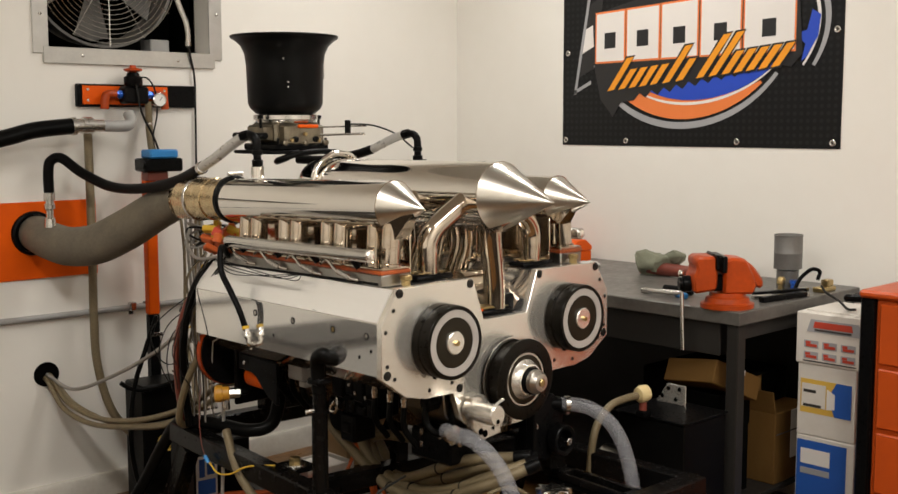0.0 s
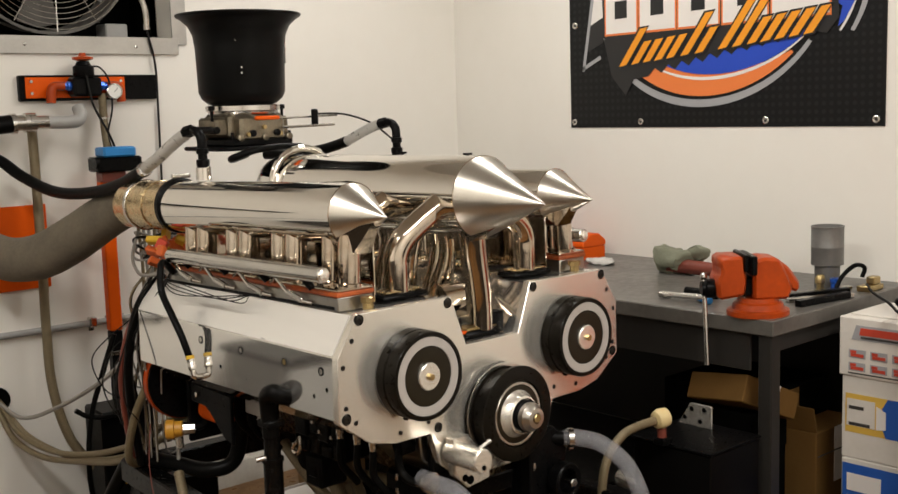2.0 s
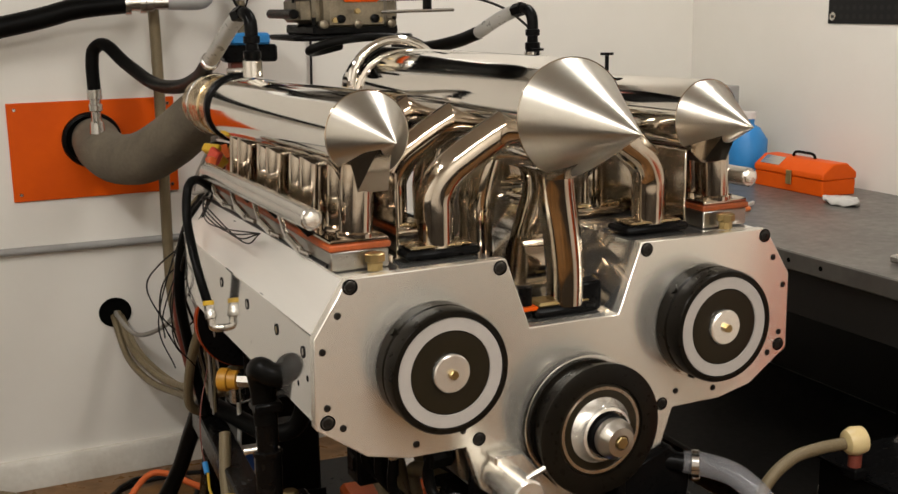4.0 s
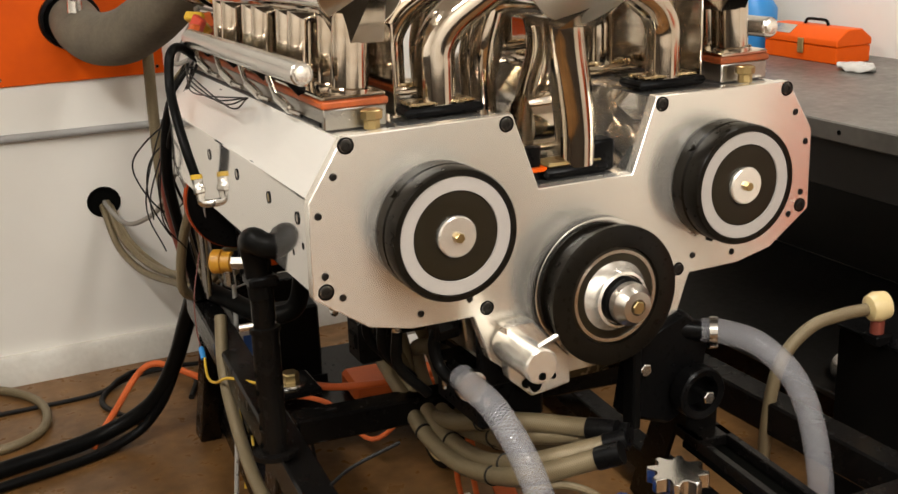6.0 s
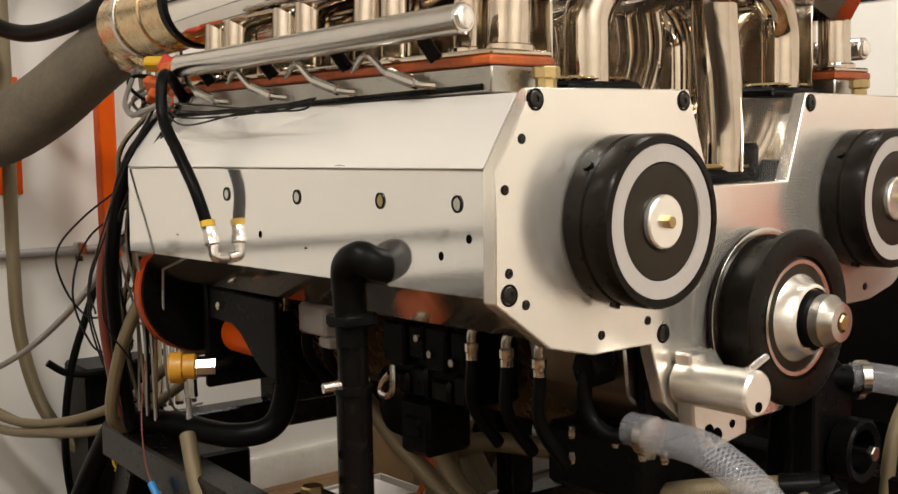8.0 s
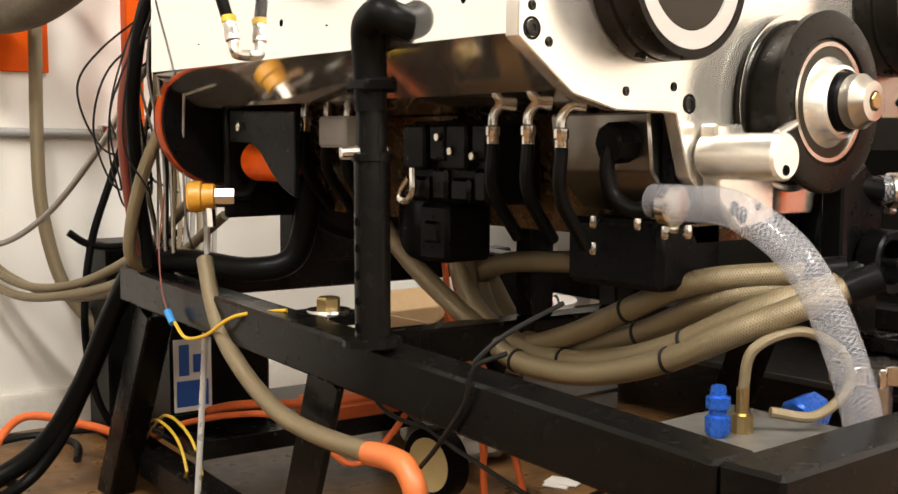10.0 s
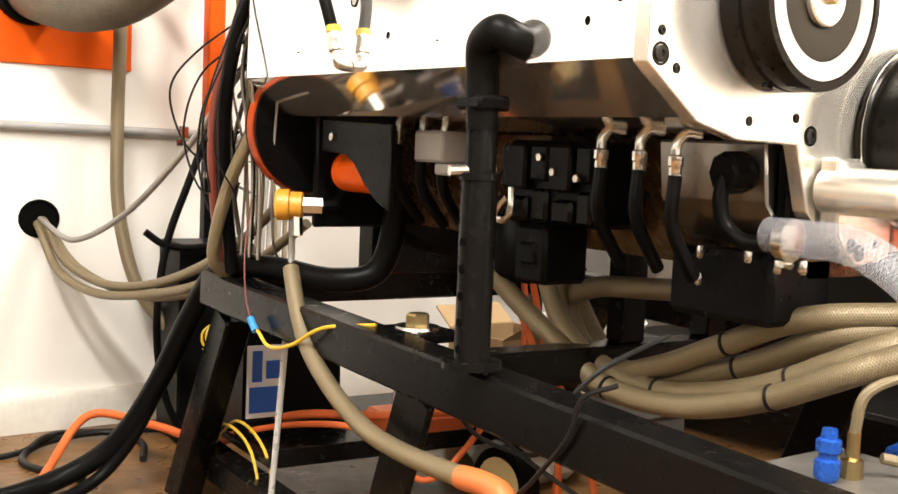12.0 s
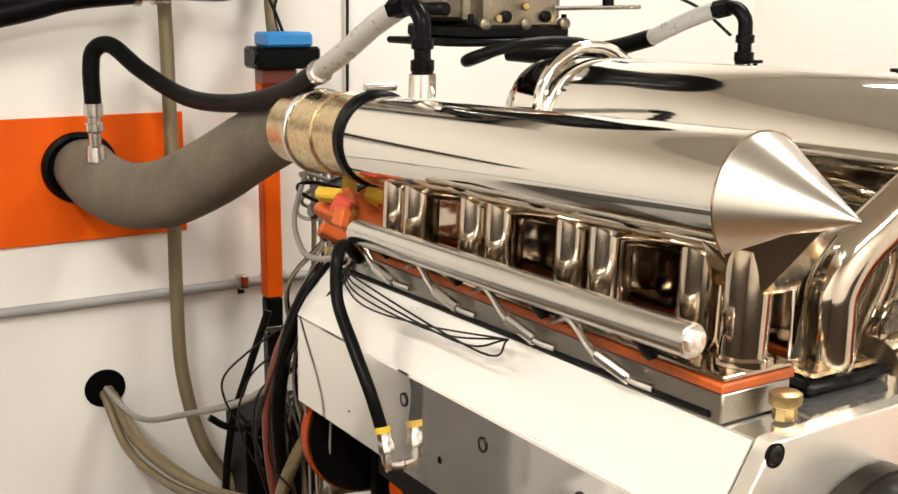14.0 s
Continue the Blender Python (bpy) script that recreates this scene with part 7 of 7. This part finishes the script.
part("hose_nut", S().lathe([(0, 0.0095), (0.012, 0.0095), (0.014, 0.011), (0.024, 0.011), (0.026, 0.008), (0.030, 0.008)], e + Vector((0, 0, 0.002)), (0.1, -0.25, -1), 8), STEEL, bl)
part("elbow", S().sweep([e + Vector((0.002, -0.006, -0.026)), e + Vector((0.004, -0.009, -0.038)), e + Vector((0.015, -0.011, -0.041)), (-0.432, e.y - 0.012, e.z - 0.041)], 0.0075, 10, 5), STEEL, bl)
for i in range(4):
    y = 0.24 + i * 0.17
    lead = part("plug_lead", S().sweep([(-0.385, y + 0.15, 1.03), (-0.398, y + 0.10, 1.045), (-0.402, y + 0.05, 1.022), (-0.396, y, 1.008), (-0.388, y - 0.03, 1.004)], 0.0042, 8, 6), STEEL, eng, "braided plug lead")
    part("lead_boot", S().rod((-0.396, y, 1.008), (-0.402, y + 0.045, 1.021), 0.0068, 10), STEEL, lead)
part("lead_rail", S().rod((-0.384, 0.13, 1.0), (-0.384, 0.93, 0.99), 0.004, 8), BLACK, eng)
for k in range(4):
    part("loose_wire", S().sweep([(-0.40, 0.93 - 0.02 * k, 1.005), (-0.425, 0.80, 0.975 + 0.01 * k), (-0.43, 0.62 - 0.05 * k, 0.985), (-0.405, 0.45, 1.0)], 0.0013, 6, 7), WIREK, eng)
LAY = in_back
ye = thing("yellow_lead", (-0.455, 0.66, 0.42), "thin yellow lead with a blue crimp over the stand beam", "wire")
part("yellow_wire", S().sweep([(-0.490, 0.80, 0.40), (-0.495, 0.74, 0.385), (-0.490, 0.67, 0.40), (-0.475, 0.60, 0.435), (-0.435, 0.52, 0.45)], 0.0028, 7, 7), YELLOW, ye)
part("crimp", S().rod((-0.491, 0.805, 0.398), (-0.492, 0.825, 0.415), 0.006, 8), SKY, ye)
part("red_wire", S().sweep([(-0.492, 0.825, 0.415), (-0.495, 0.84, 0.45), (-0.490, 0.86, 0.52), (-0.465, 0.90, 0.60)], 0.0013, 6, 7), MAROON, ye)
single("extension_wire", S().sweep([(-0.40, 1.26, 0.10), (-0.395, 1.17, 0.155), (-0.39, 1.06, 0.135), (-0.40, 0.98, 0.06), (-0.41, 0.95, 0.004)], 0.0030, 8, 8), YELLOW, "looped yellow cord over the foot rail", "cord")
single("extension_wire", S().sweep([(-0.385, 1.25, 0.10), (-0.38, 1.15, 0.165), (-0.375, 1.03, 0.14), (-0.385, 0.94, 0.05), (-0.39, 0.92, 0.004)], 0.0030, 8, 8), YELLOW, "looped yellow cord over the foot rail", "cord")
single("hanging_wire", S().sweep([(-0.36, 0.45, 0.36), (-0.37, 0.36, 0.33), (-0.40, 0.20, 0.35), (-0.42, 0.15, 0.40), (-0.38, 0.12, 0.46), (-0.30, 0.10, 0.50)], 0.003, 7, 8), WIREK, "thin black wire over the stand beam", "wire")

LAY = None
# dark cabinet along the fan wall, mirrored in the block side
lc = thing("low_cabinet", (-1.82, 1.58, 0.0), "low grey steel cabinet mirrored in the polished block side", "cabinet")
part("cabinet_body", S().box(-2.45, -1.20, 1.40, 1.78, 0.08, 0.575, 0.006), GREY, lc)
part("cabinet_top", S().box(-2.47, -1.185, 1.38, 1.79, 0.5755, 0.60, 0.004), GREY_DK, lc)
for k in range(3):
    d = part("cabinet_door", S().box(-2.43 + 0.41 * k, -2.03 + 0.41 * k, 1.388, 1.3995, 0.11, 0.555, 0.004), GREY if k == 1 else PVC, lc)
    part("door_pull", S().sweep([(-2.06 + 0.41 * k, 1.389, 0.30), (-2.06 + 0.41 * k, 1.374, 0.31), (-2.06 + 0.41 * k, 1.374, 0.40), (-2.06 + 0.41 * k, 1.389, 0.41)], 0.005, 8, 4), STEEL, d)
for x in (-2.43, -1.24):
    for y in (1.42, 1.74):
        part("leg", S().box(x, x + 0.03, y, y + 0.03, 0.0, 0.081), FRAME, lc)
sack = S().ball((0, 0, 0), 1.0, seg=32)
sack.v = [(-1.36 + x * 0.13, 1.20 + y * 0.12, max(0.0, 0.20 + z * 0.21)) for x, y, z in sack.v]
sack.v = [tuple(Vector(p) + noise.noise_vector(Vector(p) * 11) * 0.045 * min(1.0, p[2] * 8)) for p in sack.v]
single("rag_sack", sack, BAG, "crumpled pale plastic sack mirrored in the block side", "sack")
oc = thing("open_carton", (-1.66, 1.22, 0.0), "pale open carton of scrap mirrored in the block side", "carton")
part("carton_wall", S().box(-1.80, -1.52, 1.10, 1.105, 0, 0.40).box(-1.80, -1.52, 1.335, 1.34, 0, 0.40).box(-1.80, -1.795, 1.105, 1.335, 0, 0.40).box(-1.525, -1.52, 1.105, 1.335, 0, 0.40).box(-1.795, -1.525, 1.105, 1.335, 0, 0.30), PALECARD, oc)
for k in range(5):
    part("scrap_roll", S().rod((-1.76 + 0.05 * k, 1.16 + 0.02 * (k % 2), 0.28), (-1.74 + 0.045 * k, 1.20 + 0.03 * (k % 3), 0.44 + 0.02 * (k % 2)), 0.016, 12), (PRW, SKY, STEEL, YELLOW, INKK)[k], oc)

# crumpled sheet and scraps on the floor behind the stand
crb = random.Random(8)
bagb = S().ball((0, 0, 0), 1.0, seg=20)
bagb.v = [(0.36 + x * (0.13 + crb.uniform(-0.02, 0.02)), 1.10 + y * (0.12 + crb.uniform(-0.02, 0.02)), max(0.0, 0.055 + z * (0.075 + crb.uniform(-0.02, 0.02)))) for x, y, z in bagb.v]
single("floor_bag", bagb, BAG, "crumpled pale plastic bag on the floor behind the stand", "bag")
for k in range(6):
    a, b = crb.uniform(0.02, 0.42), crb.uniform(0.62, 0.98)
    single("paper_scrap", S().box(-0.035, 0.035, -0.025, 0.025, 0.0005, 0.004, 0.001).moved(pose(a, b, 0.0, crb.uniform(0, 4), 0, crb.uniform(0, 180))), BOXW if k % 3 else CORD, "torn paper scrap lying on the shop floor", "paper", "scraps on the floor")
